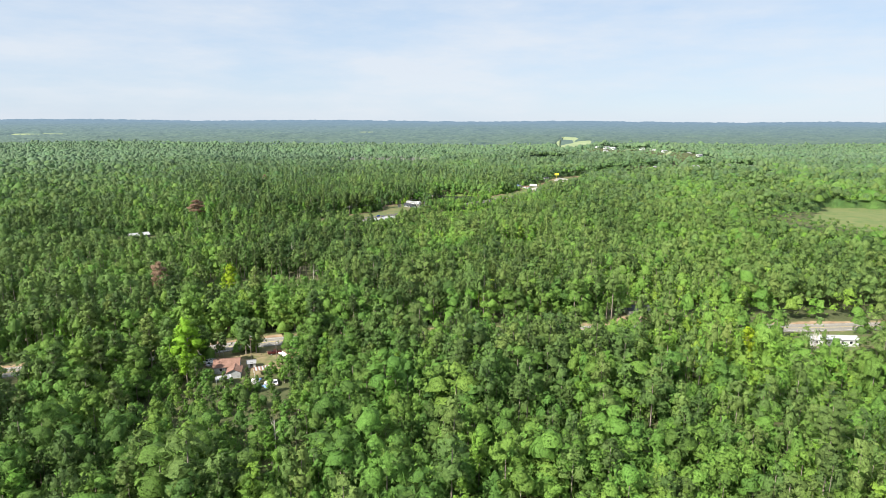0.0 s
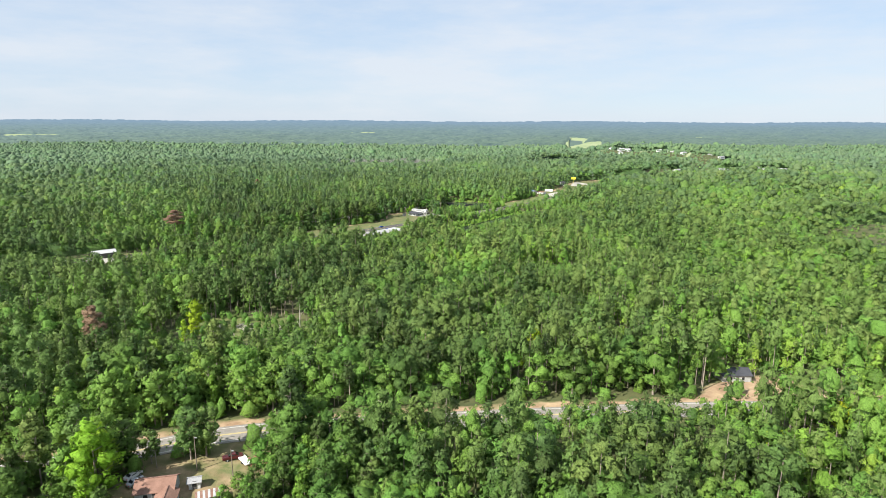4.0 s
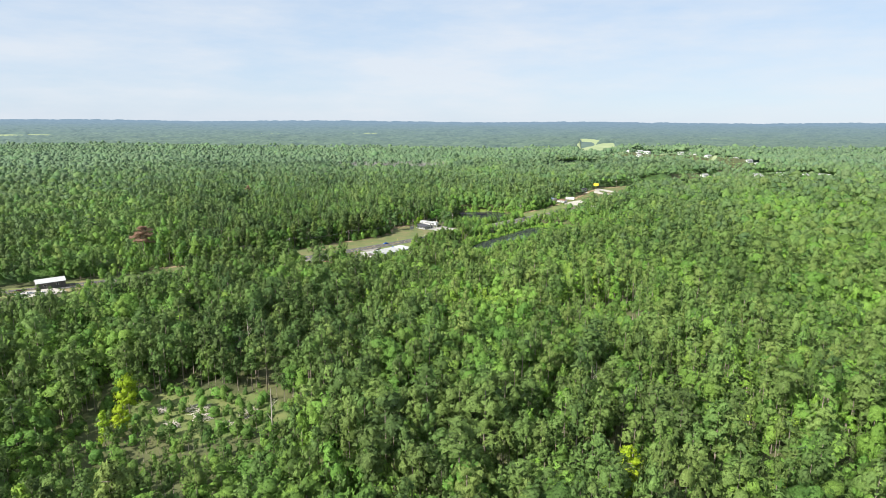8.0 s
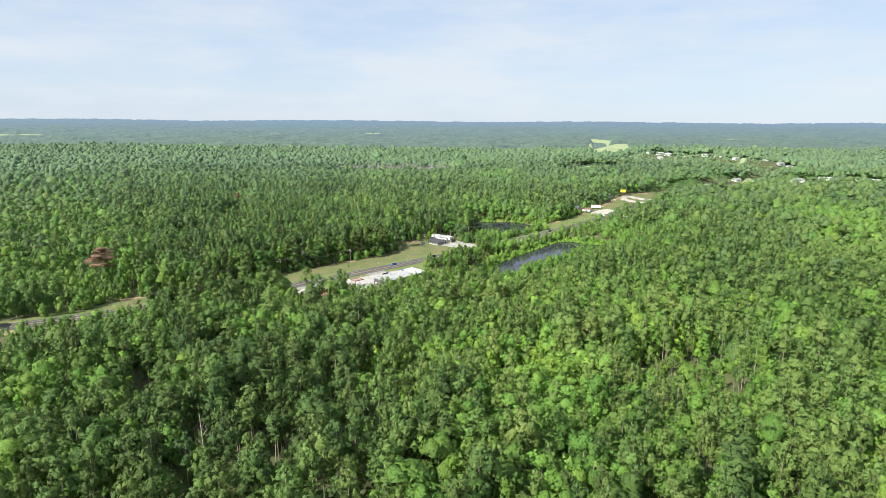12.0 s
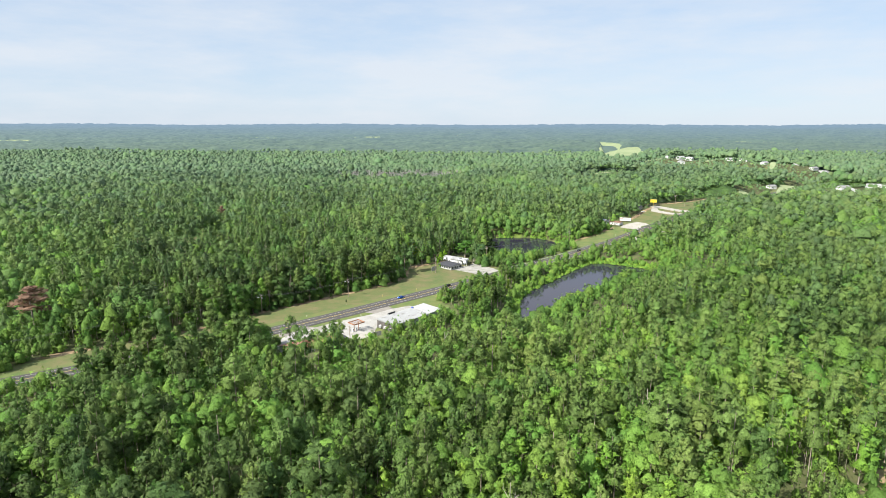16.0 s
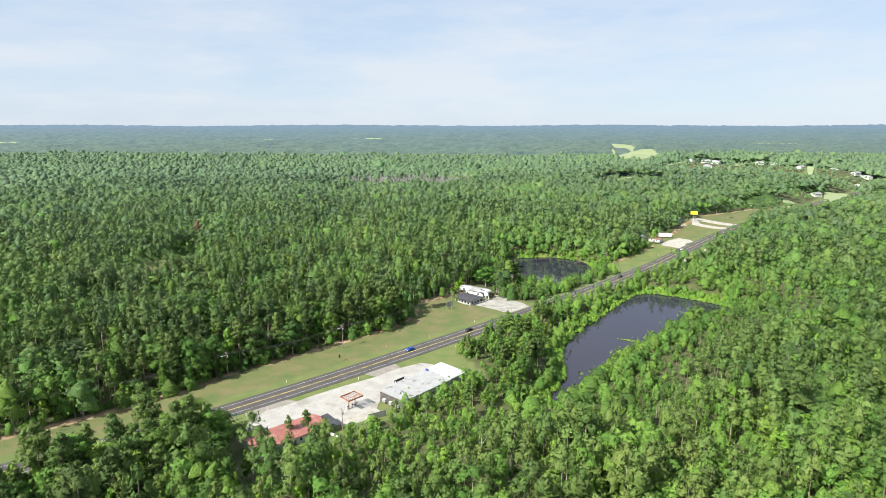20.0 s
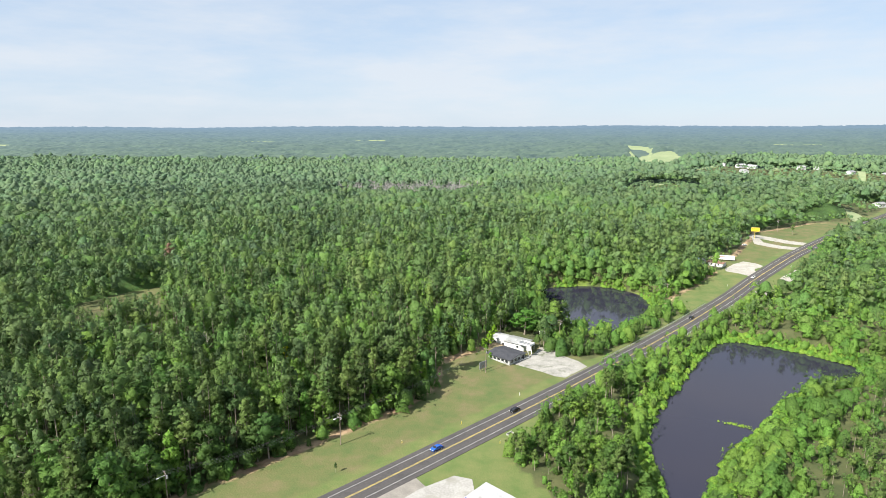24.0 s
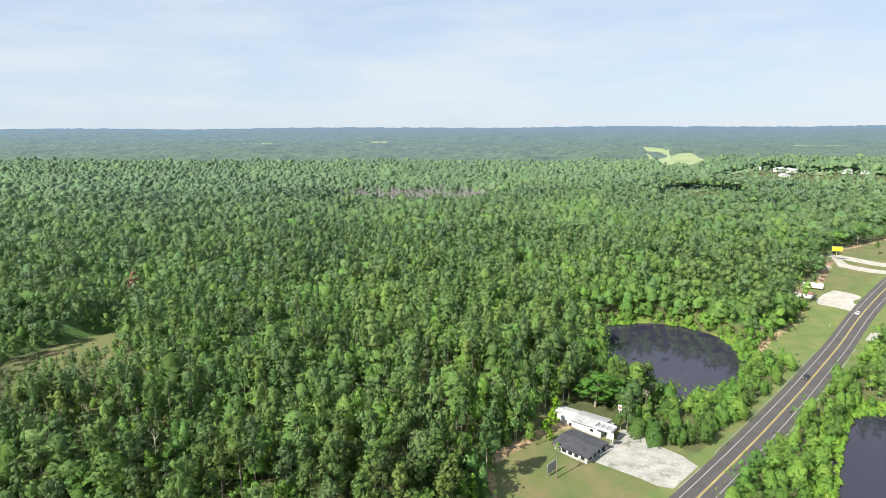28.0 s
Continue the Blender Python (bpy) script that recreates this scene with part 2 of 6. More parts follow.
M_CONCRETE = mat("pale concrete", (0.27, 0.26, 0.24), (0.39, 0.38, 0.355), 0.9, 0.18, bump=0.15, spots=((0.25, 0.24, 0.205), 0.13, 0.55))
M_GRAVEL = mat("pale gravel", (0.27, 0.255, 0.22), (0.42, 0.40, 0.36), 0.95, 0.3, bump=0.3, spots=((0.28, 0.28, 0.20), 0.2, 0.58))
M_WATER = bpy.data.materials.new("dark pond water")
_nt, _b, _ = nodes_of(M_WATER)
_b.inputs["Base Color"].default_value = (0.026, 0.025, 0.040, 1)
_b.inputs["Roughness"].default_value = 0.06
_b.inputs["IOR"].default_value = 1.33
_wn, _bp, _g = _nt.nodes.new("ShaderNodeTexNoise"), _nt.nodes.new("ShaderNodeBump"), _nt.nodes.new("ShaderNodeNewGeometry")
_wn.inputs["Scale"].default_value, _wn.inputs["Detail"].default_value = 0.9, 4
_bp.inputs["Strength"].default_value, _bp.inputs["Distance"].default_value = 0.10, 0.05
_nt.links.new(_g.outputs["Position"], _wn.inputs["Vector"])
_nt.links.new(_wn.outputs["Fac"], _bp.inputs["Height"])
_nt.links.new(_bp.outputs["Normal"], _b.inputs["Normal"])


def ground_mat():
    """Woodland floor, with mown grass where the ground's "mown" value is high and bare earth where "bare" is."""
    m = bpy.data.materials.new("earth and grass")
    nt, bsdf, _ = nodes_of(m)
    n, l = nt.nodes, nt.links
    geo = n.new("ShaderNodeNewGeometry")

    def tone(scale, lo, hi, c0, c1, mid=None):
        t, r = n.new("ShaderNodeTexNoise"), n.new("ShaderNodeValToRGB")
        t.inputs["Scale"].default_value, t.inputs["Detail"].default_value, t.inputs["Roughness"].default_value = scale, 8, 0.65
        l.new(geo.outputs["Position"], t.inputs["Vector"])
        e = r.color_ramp.elements
        e[0].position, e[0].color, e[1].position, e[1].color = lo, (*c0, 1), hi, (*c1, 1)
        if mid:
            k = e.new((lo + hi) / 2)
            k.color = (*mid, 1)
        l.new(t.outputs["Fac"], r.inputs["Fac"])
        return r.outputs["Color"]

    def edge(name, noise_scale):
        at, t, s = n.new("ShaderNodeAttribute"), n.new("ShaderNodeTexNoise"), n.new("ShaderNodeMath")
        at.attribute_name = name
        t.inputs["Scale"].default_value, t.inputs["Detail"].default_value = noise_scale, 5
        l.new(geo.outputs["Position"], t.inputs["Vector"])
        s.operation = "MULTIPLY_ADD"
        s.inputs[1].default_value = 0.7
        l.new(t.outputs["Fac"], s.inputs[0])
        l.new(at.outputs["Fac"], s.inputs[2])
        mr = n.new("ShaderNodeMapRange")
        mr.inputs["From Min"].default_value, mr.inputs["From Max"].default_value = 0.72, 0.98
        l.new(s.outputs[0], mr.inputs["Value"])
        return mr.outputs["Result"]

    def mix(f, a, b):
        mx = n.new("ShaderNodeMix")
        mx.data_type = "RGBA"
        l.new(f, mx.inputs["Factor"])
        l.new(a, mx.inputs["A"])
        l.new(b, mx.inputs["B"])
        return mx.outputs["Result"]

    floor = tone(0.12, 0.35, 0.7, (0.045, 0.060, 0.018), (0.105, 0.110, 0.040))
    grass = tone(0.09, 0.34, 0.66, (0.072, 0.112, 0.030), (0.152, 0.130, 0.060), (0.110, 0.122, 0.040))
    lush = tone(0.11, 0.35, 0.65, (0.080, 0.130, 0.030), (0.146, 0.160, 0.052))
    marsh = tone(0.15, 0.35, 0.65, (0.095, 0.155, 0.022), (0.185, 0.245, 0.036))
    bare = tone(0.2, 0.35, 0.65, (0.24, 0.15, 0.09), (0.42, 0.31, 0.19))
    col = mix(edge("mown", 0.15), floor, mix(edge("lush", 0.1), grass, lush))
    col = mix(edge("marsh", 0.2), col, marsh)
    col = mix(edge("bare", 0.22), col, bare)
    l.new(col, bsdf.inputs["Base Color"])
    bsdf.inputs["Roughness"].default_value = 0.95
    bt, bp = n.new("ShaderNodeTexNoise"), n.new("ShaderNodeBump")
    bt.inputs["Scale"].default_value, bt.inputs["Detail"].default_value = 1.6, 6
    l.new(geo.outputs["Position"], bt.inputs["Vector"])
    bp.inputs["Strength"].default_value, bp.inputs["Distance"].default_value = 0.6, 0.25
    l.new(bt.outputs["Fac"], bp.inputs["Height"])
    l.new(bp.outputs["Normal"], bsdf.inputs["Normal"])
    return m


M_GROUND = ground_mat()


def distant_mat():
    """Far woods, turned paler and bluer by haze painted into base colour and emission."""
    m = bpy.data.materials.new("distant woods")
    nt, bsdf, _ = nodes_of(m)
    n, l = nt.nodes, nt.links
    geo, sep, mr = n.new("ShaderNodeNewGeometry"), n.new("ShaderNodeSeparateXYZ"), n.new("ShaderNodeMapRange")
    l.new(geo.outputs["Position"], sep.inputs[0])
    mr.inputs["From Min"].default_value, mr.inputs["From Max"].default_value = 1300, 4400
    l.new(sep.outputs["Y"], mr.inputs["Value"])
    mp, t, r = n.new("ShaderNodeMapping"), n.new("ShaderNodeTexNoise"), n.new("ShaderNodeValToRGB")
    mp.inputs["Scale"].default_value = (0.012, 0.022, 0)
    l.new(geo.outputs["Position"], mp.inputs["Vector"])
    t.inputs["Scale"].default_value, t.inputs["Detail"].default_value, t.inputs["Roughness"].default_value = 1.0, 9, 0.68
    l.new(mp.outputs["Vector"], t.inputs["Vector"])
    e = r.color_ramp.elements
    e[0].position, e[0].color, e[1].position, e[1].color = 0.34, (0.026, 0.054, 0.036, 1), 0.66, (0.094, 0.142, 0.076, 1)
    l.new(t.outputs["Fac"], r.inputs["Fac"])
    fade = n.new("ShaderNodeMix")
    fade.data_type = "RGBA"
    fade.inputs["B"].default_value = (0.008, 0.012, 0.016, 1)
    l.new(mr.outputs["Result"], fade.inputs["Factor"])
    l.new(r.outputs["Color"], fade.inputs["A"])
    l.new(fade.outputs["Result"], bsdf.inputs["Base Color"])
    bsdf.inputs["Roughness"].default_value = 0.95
    # blue glow stands in for haze, stronger towards the horizon
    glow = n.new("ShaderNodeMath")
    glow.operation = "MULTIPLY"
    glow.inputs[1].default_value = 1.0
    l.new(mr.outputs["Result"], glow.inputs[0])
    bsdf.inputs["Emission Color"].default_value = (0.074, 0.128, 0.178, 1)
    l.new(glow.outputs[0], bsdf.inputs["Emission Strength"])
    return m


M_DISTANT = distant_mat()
M_FIELD = mat("pale far pasture", (0.18, 0.235, 0.11), (0.26, 0.30, 0.16), 0.95, 0.02, bump=0)


# ---------------------------------------------------------------- the lie of the land
def spline(pts, per=12):
    p = np.array([pts[0], *pts, pts[-1]], float)
    p[0], p[-1] = 2 * p[1] - p[2], 2 * p[-2] - p[-3]
    out = []
    for i in range(1, len(p) - 2):
        for t in np.linspace(0, 1, per, endpoint=False):
            a, b, c, d = p[i - 1 : i + 3]
            out.append(0.5 * (2 * b + (c - a) * t + (2 * a - 5 * b + 4 * c - d) * t * t + (3 * b - a - 3 * c + d) * t ** 3))
    return np.array(out + [p[-2]])


HIGHWAY = spline([(-520, 300), (-410, 398), (-300, 490), (-215, 557), (-131, 625), (-60, 690), (14, 761.5), (90, 840), (160, 914), (254, 1000), (400, 1125), (640, 1330)])
LANE = spline([(-420, 130), (-300, 168), (-200, 198), (-105, 229), (-69, 243), (-20, 250), (45, 256.5), (160, 266), (300, 276), (520, 290), (800, 300)])
EAST_POND = spline([(-17, 640), (-4, 662), (0, 690), (8, 711), (26, 737), (48, 768), (66, 791), (80, 798), (98, 789), (114, 776), (124, 760), (118, 746), (97, 735), (74, 729), (58, 712), (40, 694), (28, 683), (14, 664), (2, 648), (-8, 636), (-17, 640)], 4)[:-1]
WEST_POND = spline([(-10, 880), (-6, 897), (16, 906), (39, 905), (55, 892), (62, 872), (57, 850), (44, 830), (28, 812), (14, 805), (0, 815), (-8, 840), (-10, 880)], 4)[:-1]


def along(line, x, y):
    """Distance to a line, which side (+ left of its run), and the x of the nearest point on it."""
    x, y = np.asarray(x, float).ravel(), np.asarray(y, float).ravel()
    a, b = line[:-1], line[1:]
    d = b - a
    best, side, near = np.full(x.shape, 1e9), np.zeros(x.shape), np.zeros(x.shape)
    for (ax, ay), (dx, dy) in zip(a, d):
        t = np.clip(((x - ax) * dx + (y - ay) * dy) / (dx * dx + dy * dy), 0, 1)
        ex, ey = x - ax - t * dx, y - ay - t * dy
        q = np.hypot(ex, ey)
        w = q < best
        best[w], side[w], near[w] = q[w], np.sign(dx * ey - dy * ex)[w], (ax + t * dx)[w]
    return best, side, near


def inside(poly, x, y):
    x, y = np.asarray(x, float).ravel(), np.asarray(y, float).ravel()
    r = np.zeros(x.shape, bool)
    for (ax, ay), (bx, by) in zip(poly, np.roll(poly, -1, 0)):
        c = (ay > y) != (by > y)
        r ^= c & (x < (bx - ax) * (y - ay) / (by - ay + 1e-12) + ax)
    return r


def shore(poly, x, y):
    """Signed distance to a closed line, negative inside."""
    d = along(np.vstack([poly, poly[:1]]), x, y)[0]
    return np.where(inside(poly, x, y), -d, d)


def step(a, b, v):
    t = np.clip((v - a) / (b - a), 0, 1)
    return t * t * (3 - 2 * t)


HILLS = [(-80, 225, 20), (0, 240, 20), (160, 250, 18), (-150, 200, 18), (330, 260, 19), (-300, 300, 17), (0, 120, 18), (0, 330, 16), (-100, 350, 13), (100, 330, 17), (0, 420, 10),
         (60, 465, 9), (-150, 450, 11), (-260, 520, 10), (150, 480, 13), (-60, 560, 3), (50, 600, 2), (-160, 560, 4), (200, 650, 7), (390, 575, 21), (-20, 640, -2), (-110, 740, 5),
         (-240, 830, 8), (-100, 900, 8), (0, 940, 3), (100, 980, 8), (190, 1000, 13), (150, 830, 3), (250, 900, 13), (420, 840, 24), (-170, 1430, 5), (0, 1200, 9), (300, 1300, 18), (-420, 1000, 12), (700, 1000, 20), (-700, 800, 14)]

# low rises with far houses and lawns: x, y, turn, length
FAR_HOMES = [(393, 1456, 20, 14), (382, 1421, 100, 12), (411, 1464, 60, 16), (487, 1409, 150, 13), (464, 1414, 10, 10), (549, 1302, 30, 14), (522, 1252, 70, 16), (574, 1315, 110, 15), (562, 1283, 170, 12),
             (590, 1313, 50, 14), (548, 1352, 80, 12), (407, 1160, 20, 11), (404, 1441, 130, 13), (376, 1481, 60, 12), (444, 1065, 15, 15), (437, 1037, 75, 13), (483, 1067, 165, 17), (500, 1070, 40, 14), (495, 1033, 20, 13), (530, 1042, 120, 16), (486, 1334, 30, 12)]
FAR_LAWNS = [[(438, 1193), (459, 1180), (427, 1130), (395, 1102), (389, 1113)], [(201, 1317), (252, 1356), (244, 1335), (212, 1310)], [(345, 1124), (348, 1102), (333, 1076), (323, 1076)], [(434, 1436), (473, 1443), (458, 1418), (422, 1411)],
             [(522, 1379), (533, 1379), (480, 1293), (468, 1285)], [(349, 1516), (387, 1504), (365, 1466), (340, 1486)]]
RISES = [(450, 1050, 60, 7), (425, 1150, 45, 6), (340, 1105, 30, 6), (550, 1290, 60, 13), (400, 1450, 60, 14), (475, 1415, 50, 14), (225, 1330, 45, 7), (500, 1335, 50, 12), (365, 1490, 45, 14), (525, 1050, 45, 6)]


def road_z(x):
    return np.interp(x, [-520, -260, -160, 60, 110, 160, 196, 254, 400, 640], [16, 5, 0, 0, 1.5, 5, 8.5, 11.5, 15, 18])


def lane_z(x):
    return np.interp(x, [-420, -200, 60, 160, 400], [16, 20, 20, 18, 18])


def land(x, y):
    x, y = np.asarray(x, float), np.asarray(y, float)
    shape = x.shape
    x, y = x.ravel(), y.ravel()
    top, bot = np.zeros(x.shape), np.zeros(x.shape)
    for hx, hy, hz in HILLS:
        w = 1 / ((x - hx) ** 2 + (y - hy) ** 2 + 45 ** 2) ** 2
        top += w * hz
        bot += w
    z = top / bot
    far = 5 + 0.0212 * (y - 1400) + 4 * np.sin(x / 310 + 1.1) * np.sin(y / 420) + 2.5 * np.sin(x / 130) * np.sin(y / 170 + 0.6)
    z = z + (far - z) * step(1250, 1900, y)
    z += 13 * np.exp(-((x - 430) ** 2 + (y - 2120) ** 2) / (2 * 220 ** 2))
    for hx, hy, hr, hz in RISES:
        z += hz * np.exp(-((x - hx) ** 2 + (y - hy) ** 2) / (2 * hr ** 2))
    z += 0.5 * np.sin(x / 23 + 0.4) * np.sin(y / 31) + 0.3 * np.sin(x / 11) * np.sin(y / 9.3 + 1)
    d, side, near = along(HIGHWAY, x, y)
    lo, hi = np.interp(near, [150, 200], [34, 12]), np.interp(near, [150, 200], [85, 50])
    z = z + (road_z(near) - z) * (1 - step(0, 1, (d - lo) / (hi - lo)))
    d2, _, near2 = along(LANE, x, y)
    z = z + (lane_z(near2) - z) * (1 - step(12, 40, d2))
    for pond in (EAST_POND, WEST_POND):
        s = shore(pond, x, y)
        deep = step(14, -5, s) * step(5.6, 13, d)
        z = z + (-6.6 - z) * deep
    return z.reshape(shape)


def land_at(x, y):
    return float(land(np.array([x]), np.array([y]))[0])


def soft_noise(x, y, size, seed):
    r = np.random.default_rng(seed)
    v = np.zeros(x.shape)
    for i in range(7):
        a, ph = r.random() * math.tau, r.random() * math.tau
        f = math.tau / size * (0.6 + 0.9 * r.random())
        v += np.sin((x * math.cos(a) + y * math.sin(a)) * f + ph)
    return v / 7 * 1.7


# ---------------------------------------------------------------- building helpers
def mesh_from(name, verts, faces, mats=(), index=None, smooth=False):
    me = bpy.data.meshes.new(name)
    me.from_pydata([tuple(v) for v in verts], [], [tuple(f) for f in faces])
    for m in mats:
        me.materials.append(m)
    if index is not None:
        me.polygons.foreach_set("material_index", np.asarray(index, np.int32))
    if smooth:
        me.polygons.foreach_set("use_smooth", np.ones(len(me.polygons), bool))
    me.update()
    return me


def quick_mesh(name, verts, tris, mats, index=None, tint=None, facing=None, within=None):
    """A large triangle mesh straight from arrays."""
    me = bpy.data.meshes.new(name)
    nv, nf = len(verts), len(tris)
    me.vertices.add(nv)
    me.vertices.foreach_set("co", np.ascontiguousarray(verts, np.float32).ravel())
    me.loops.add(nf * 3)
    me.loops.foreach_set("vertex_index", np.ascontiguousarray(tris, np.int32).ravel())
    me.polygons.add(nf)
    me.polygons.foreach_set("loop_start", np.arange(0, nf * 3, 3, dtype=np.int32))
    for m in mats:
        me.materials.append(m)
    if index is not None:
        me.polygons.foreach_set("material_index", np.ascontiguousarray(index, np.int32))
    if tint is not None:
        me.attributes.new("tint", "FLOAT", "POINT").data.foreach_set("value", np.ascontiguousarray(tint, np.float32))
    if facing is not None:
        me.attributes.new("facing", "FLOAT_VECTOR", "POINT").data.foreach_set("vector", np.ascontiguousarray(facing, np.float32).ravel())
    if within is not None:      # how far inside a spray of leaves: nought at its rim
        me.attributes.new("within", "FLOAT_VECTOR", "POINT").data.foreach_set("vector", np.ascontiguousarray(within, np.float32).ravel())
    me.polygons.foreach_set("use_smooth", np.ones(nf, bool))
    me.update(calc_edges=True)
    return me


def part(name, bm, material, parent, label=""):
    me = bpy.data.meshes.new(name)
    bm.to_mesh(me)
    bm.free()
    me.materials.append(material)
    ob = new(name, me)
    ob.parent = parent
    if label:
        tagged(ob, label)
    return ob


def box(bm, x0, x1, y0, y1, z0, z1, m=None, bevel=0.0):
    vs = bmesh.ops.create_cube(bm, size=1)["verts"]
    for v in vs:
        v.co = Vector(((x0, x1)[v.co.x > 0], (y0, y1)[v.co.y > 0], (z0, z1)[v.co.z > 0]))
    if bevel:
        es = list({e for v in vs for e in v.link_edges})
        vs = list({v for f in bmesh.ops.bevel(bm, geom=es, offset=bevel, segments=1, affect="EDGES")["faces"] for v in f.verts} | {v for v in vs if v.is_valid})
    if m is not None:
        bmesh.ops.transform(bm, matrix=m, verts=[v for v in vs if v.is_valid])
    return bm


def boxes(*specs, bevel=0.0):
    bm = bmesh.new()
    for s in specs:
        box(bm, *s, bevel=bevel)
    return bm


def tube(bm, a, b, r0, r1, sides=8):
    """A tapered round bar from a to b."""
    a, b = Vector(a), Vector(b)
    q = (b - a).to_track_quat("Z", "Y")
    ring = [[bm.verts.new(p + q @ Vector((r * math.cos(k * math.tau / sides), r * math.sin(k * math.tau / sides), 0))) for k in range(sides)] for p, r in ((a, r0), (b, r1))]
    for k in range(sides):
        bm.faces.new((ring[0][k], ring[0][(k + 1) % sides], ring[1][(k + 1) % sides], ring[1][k]))
    bm.faces.new(ring[1])
    bm.faces.new(ring[0][::-1])
    return bm


def thing(name, m, label, category, group=""):
    ob = new(name)
    ob.matrix_world = m
    ob.empty_display_size = 1
    return tagged(ob, label, category, group)


def slab(name, poly, z, thick, material, label, bevel=0.0, parent=None):
    """A flat paved sheet of some thickness from a plan outline."""
    bm = bmesh.new()
    top = [bm.verts.new((x, y, z)) for x, y in poly]
    low = [bm.verts.new((x, y, z - thick)) for x, y in poly]
    f = bm.faces.new(top)
    if f.normal.z < 0 or sum(poly[i][0] * poly[(i + 1) % len(poly)][1] - poly[(i + 1) % len(poly)][0] * poly[i][1] for i in range(len(poly))) < 0:
        f.normal_flip()
    for i in range(len(poly)):
        j = (i + 1) % len(poly)
        bm.faces.new((top[i], low[i], low[j], top[j]))
    bmesh.ops.recalc_face_normals(bm, faces=bm.faces[:])
    bmesh.ops.triangulate(bm, faces=[f])
    me = bpy.data.meshes.new(name)
    bm.to_mesh(me)
    bm.free()
    me.materials.append(material)
    ob = new(name, me)
    if parent:
        ob.parent = parent
        return ob
    return tagged(ob, label, name.split("_")[-1], kind="structure")


def ribbon(name, line, z_of, off0, off1, lift, material, label="", parent=None, thick=0.0, x_from=-1e9, x_to=1e9):
    """A strip that follows a line between two offsets (+ left)."""
    d = np.gradient(line, axis=0)
    d /= np.linalg.norm(d, axis=1)[:, None]
    nrm = np.stack([-d[:, 1], d[:, 0]], 1)
    keep = (line[:, 0] >= x_from) & (line[:, 0] <= x_to)
    p, q = line[keep], nrm[keep]
    z = z_of(p[:, 0]) + lift
    a, b = p + q * off0, p + q * off1
    n = len(p)
    verts = [(*a[i], z[i]) for i in range(n)] + [(*b[i], z[i]) for i in range(n)]
    faces = [(i, n + i, n + i + 1, i + 1) if off0 > off1 else (i, i + 1, n + i + 1, n + i) for i in range(n - 1)]
    if thick:
        verts += [(*a[i], z[i] - thick) for i in range(n)] + [(*b[i], z[i] - thick) for i in range(n)]
        for i in range(n - 1):
            faces += [(i, 2 * n + i, 2 * n + i + 1, i + 1), (n + i, n + i + 1, 3 * n + i + 1, 3 * n + i)]
    ob = new(name, mesh_from(name, verts, faces, [material]))
    if parent:
        ob.parent = parent
        if label:
            tagged(ob, label)
        return ob
    return tagged(ob, label, "road", kind="structure")


# ---------------------------------------------------------------- where nothing tall grows
# by the highway's own x: how far the open verge reaches on its left (west) and right (east) side
VERGE_X = [-520, -225, -210, -140, -128, -66, -60, -44, -34, -0.5, 4, 74, 80, 112, 118, 142, 146, 166, 172, 182, 212, 232, 262, 300, 330, 640]
VERGE_L = [10, 11, 24, 28, 33, 33, 33, 40, 54, 50, 10, 10, 28, 26, 26, 27, 38, 37, 32, 34, 40, 50, 44, 36, 13, 11]
VERGE_R = [10, 11, 13, 12, 46, 44, 17, 13, 9, 9, 8, 8, 10, 14, 24, 24, 24, 25, 24, 14, 13, 13, 13, 12, 12, 11]
CLEARING = [(-134, 346), (-114, 368), (-84, 362), (-64, 346), (-92, 330)]
YARDS = [  # lawns, yards, clearings and fields: outline, mown, bare
    ([(-88, 211), (-86, 226), (-66, 236), (-54, 234), (-57, 218), (-66, 211), (-80, 208)], 1.0, 0.46),      # yard of the brick-roofed house
    ([(-152, 184), (-132, 186), (-132, 204), (-150, 208)], 1, 0),
    ([(96, 268), (128, 268), (124, 284), (98, 282)], 1, 0.15),
    ([(140, 236), (172, 236), (174, 258), (142, 258)], 1, 0.1),
    (CLEARING, 0.78, 0.14),
    ([(-84, 252), (-92, 262), (-99, 274), (-104, 283), (-99, 284), (-93, 273), (-86, 262), (-77, 252)], 0.3, 1.0),    # earth track off the country road
    ([(74, 269), (82, 279), (104, 287), (110, 277), (98, 270)], 0.8, 0.8),
    ([(-260, 806), (-262, 842), (-244, 858), (-236, 836), (-226, 814)], 0.75, 0.3),
    ([(78, 484), (64, 468), (53, 462), (50, 453), (48, 440), (53, 438), (55, 450), (60, 459), (70, 464), (82, 480)], 0.6, 0.52),
    ([(326, 540), (360, 582), (388, 622), (460, 606), (412, 494), (342, 497)], 1, 0),
    ([(405, 826), (432, 790), (424, 780), (398, 812)], 1, 0),
    ([(510, 936), (530, 930), (512, 862), (500, 868)], 1, 0),
    ([(-284, 510), (-250, 540), (-236, 524), (-268, 492)], 0.6, 0.5),
]
DEAD_WOOD = [(-246, 1424), (-172, 1476), (-10, 1476), (0, 1440), (-50, 1356), (-160, 1352)]
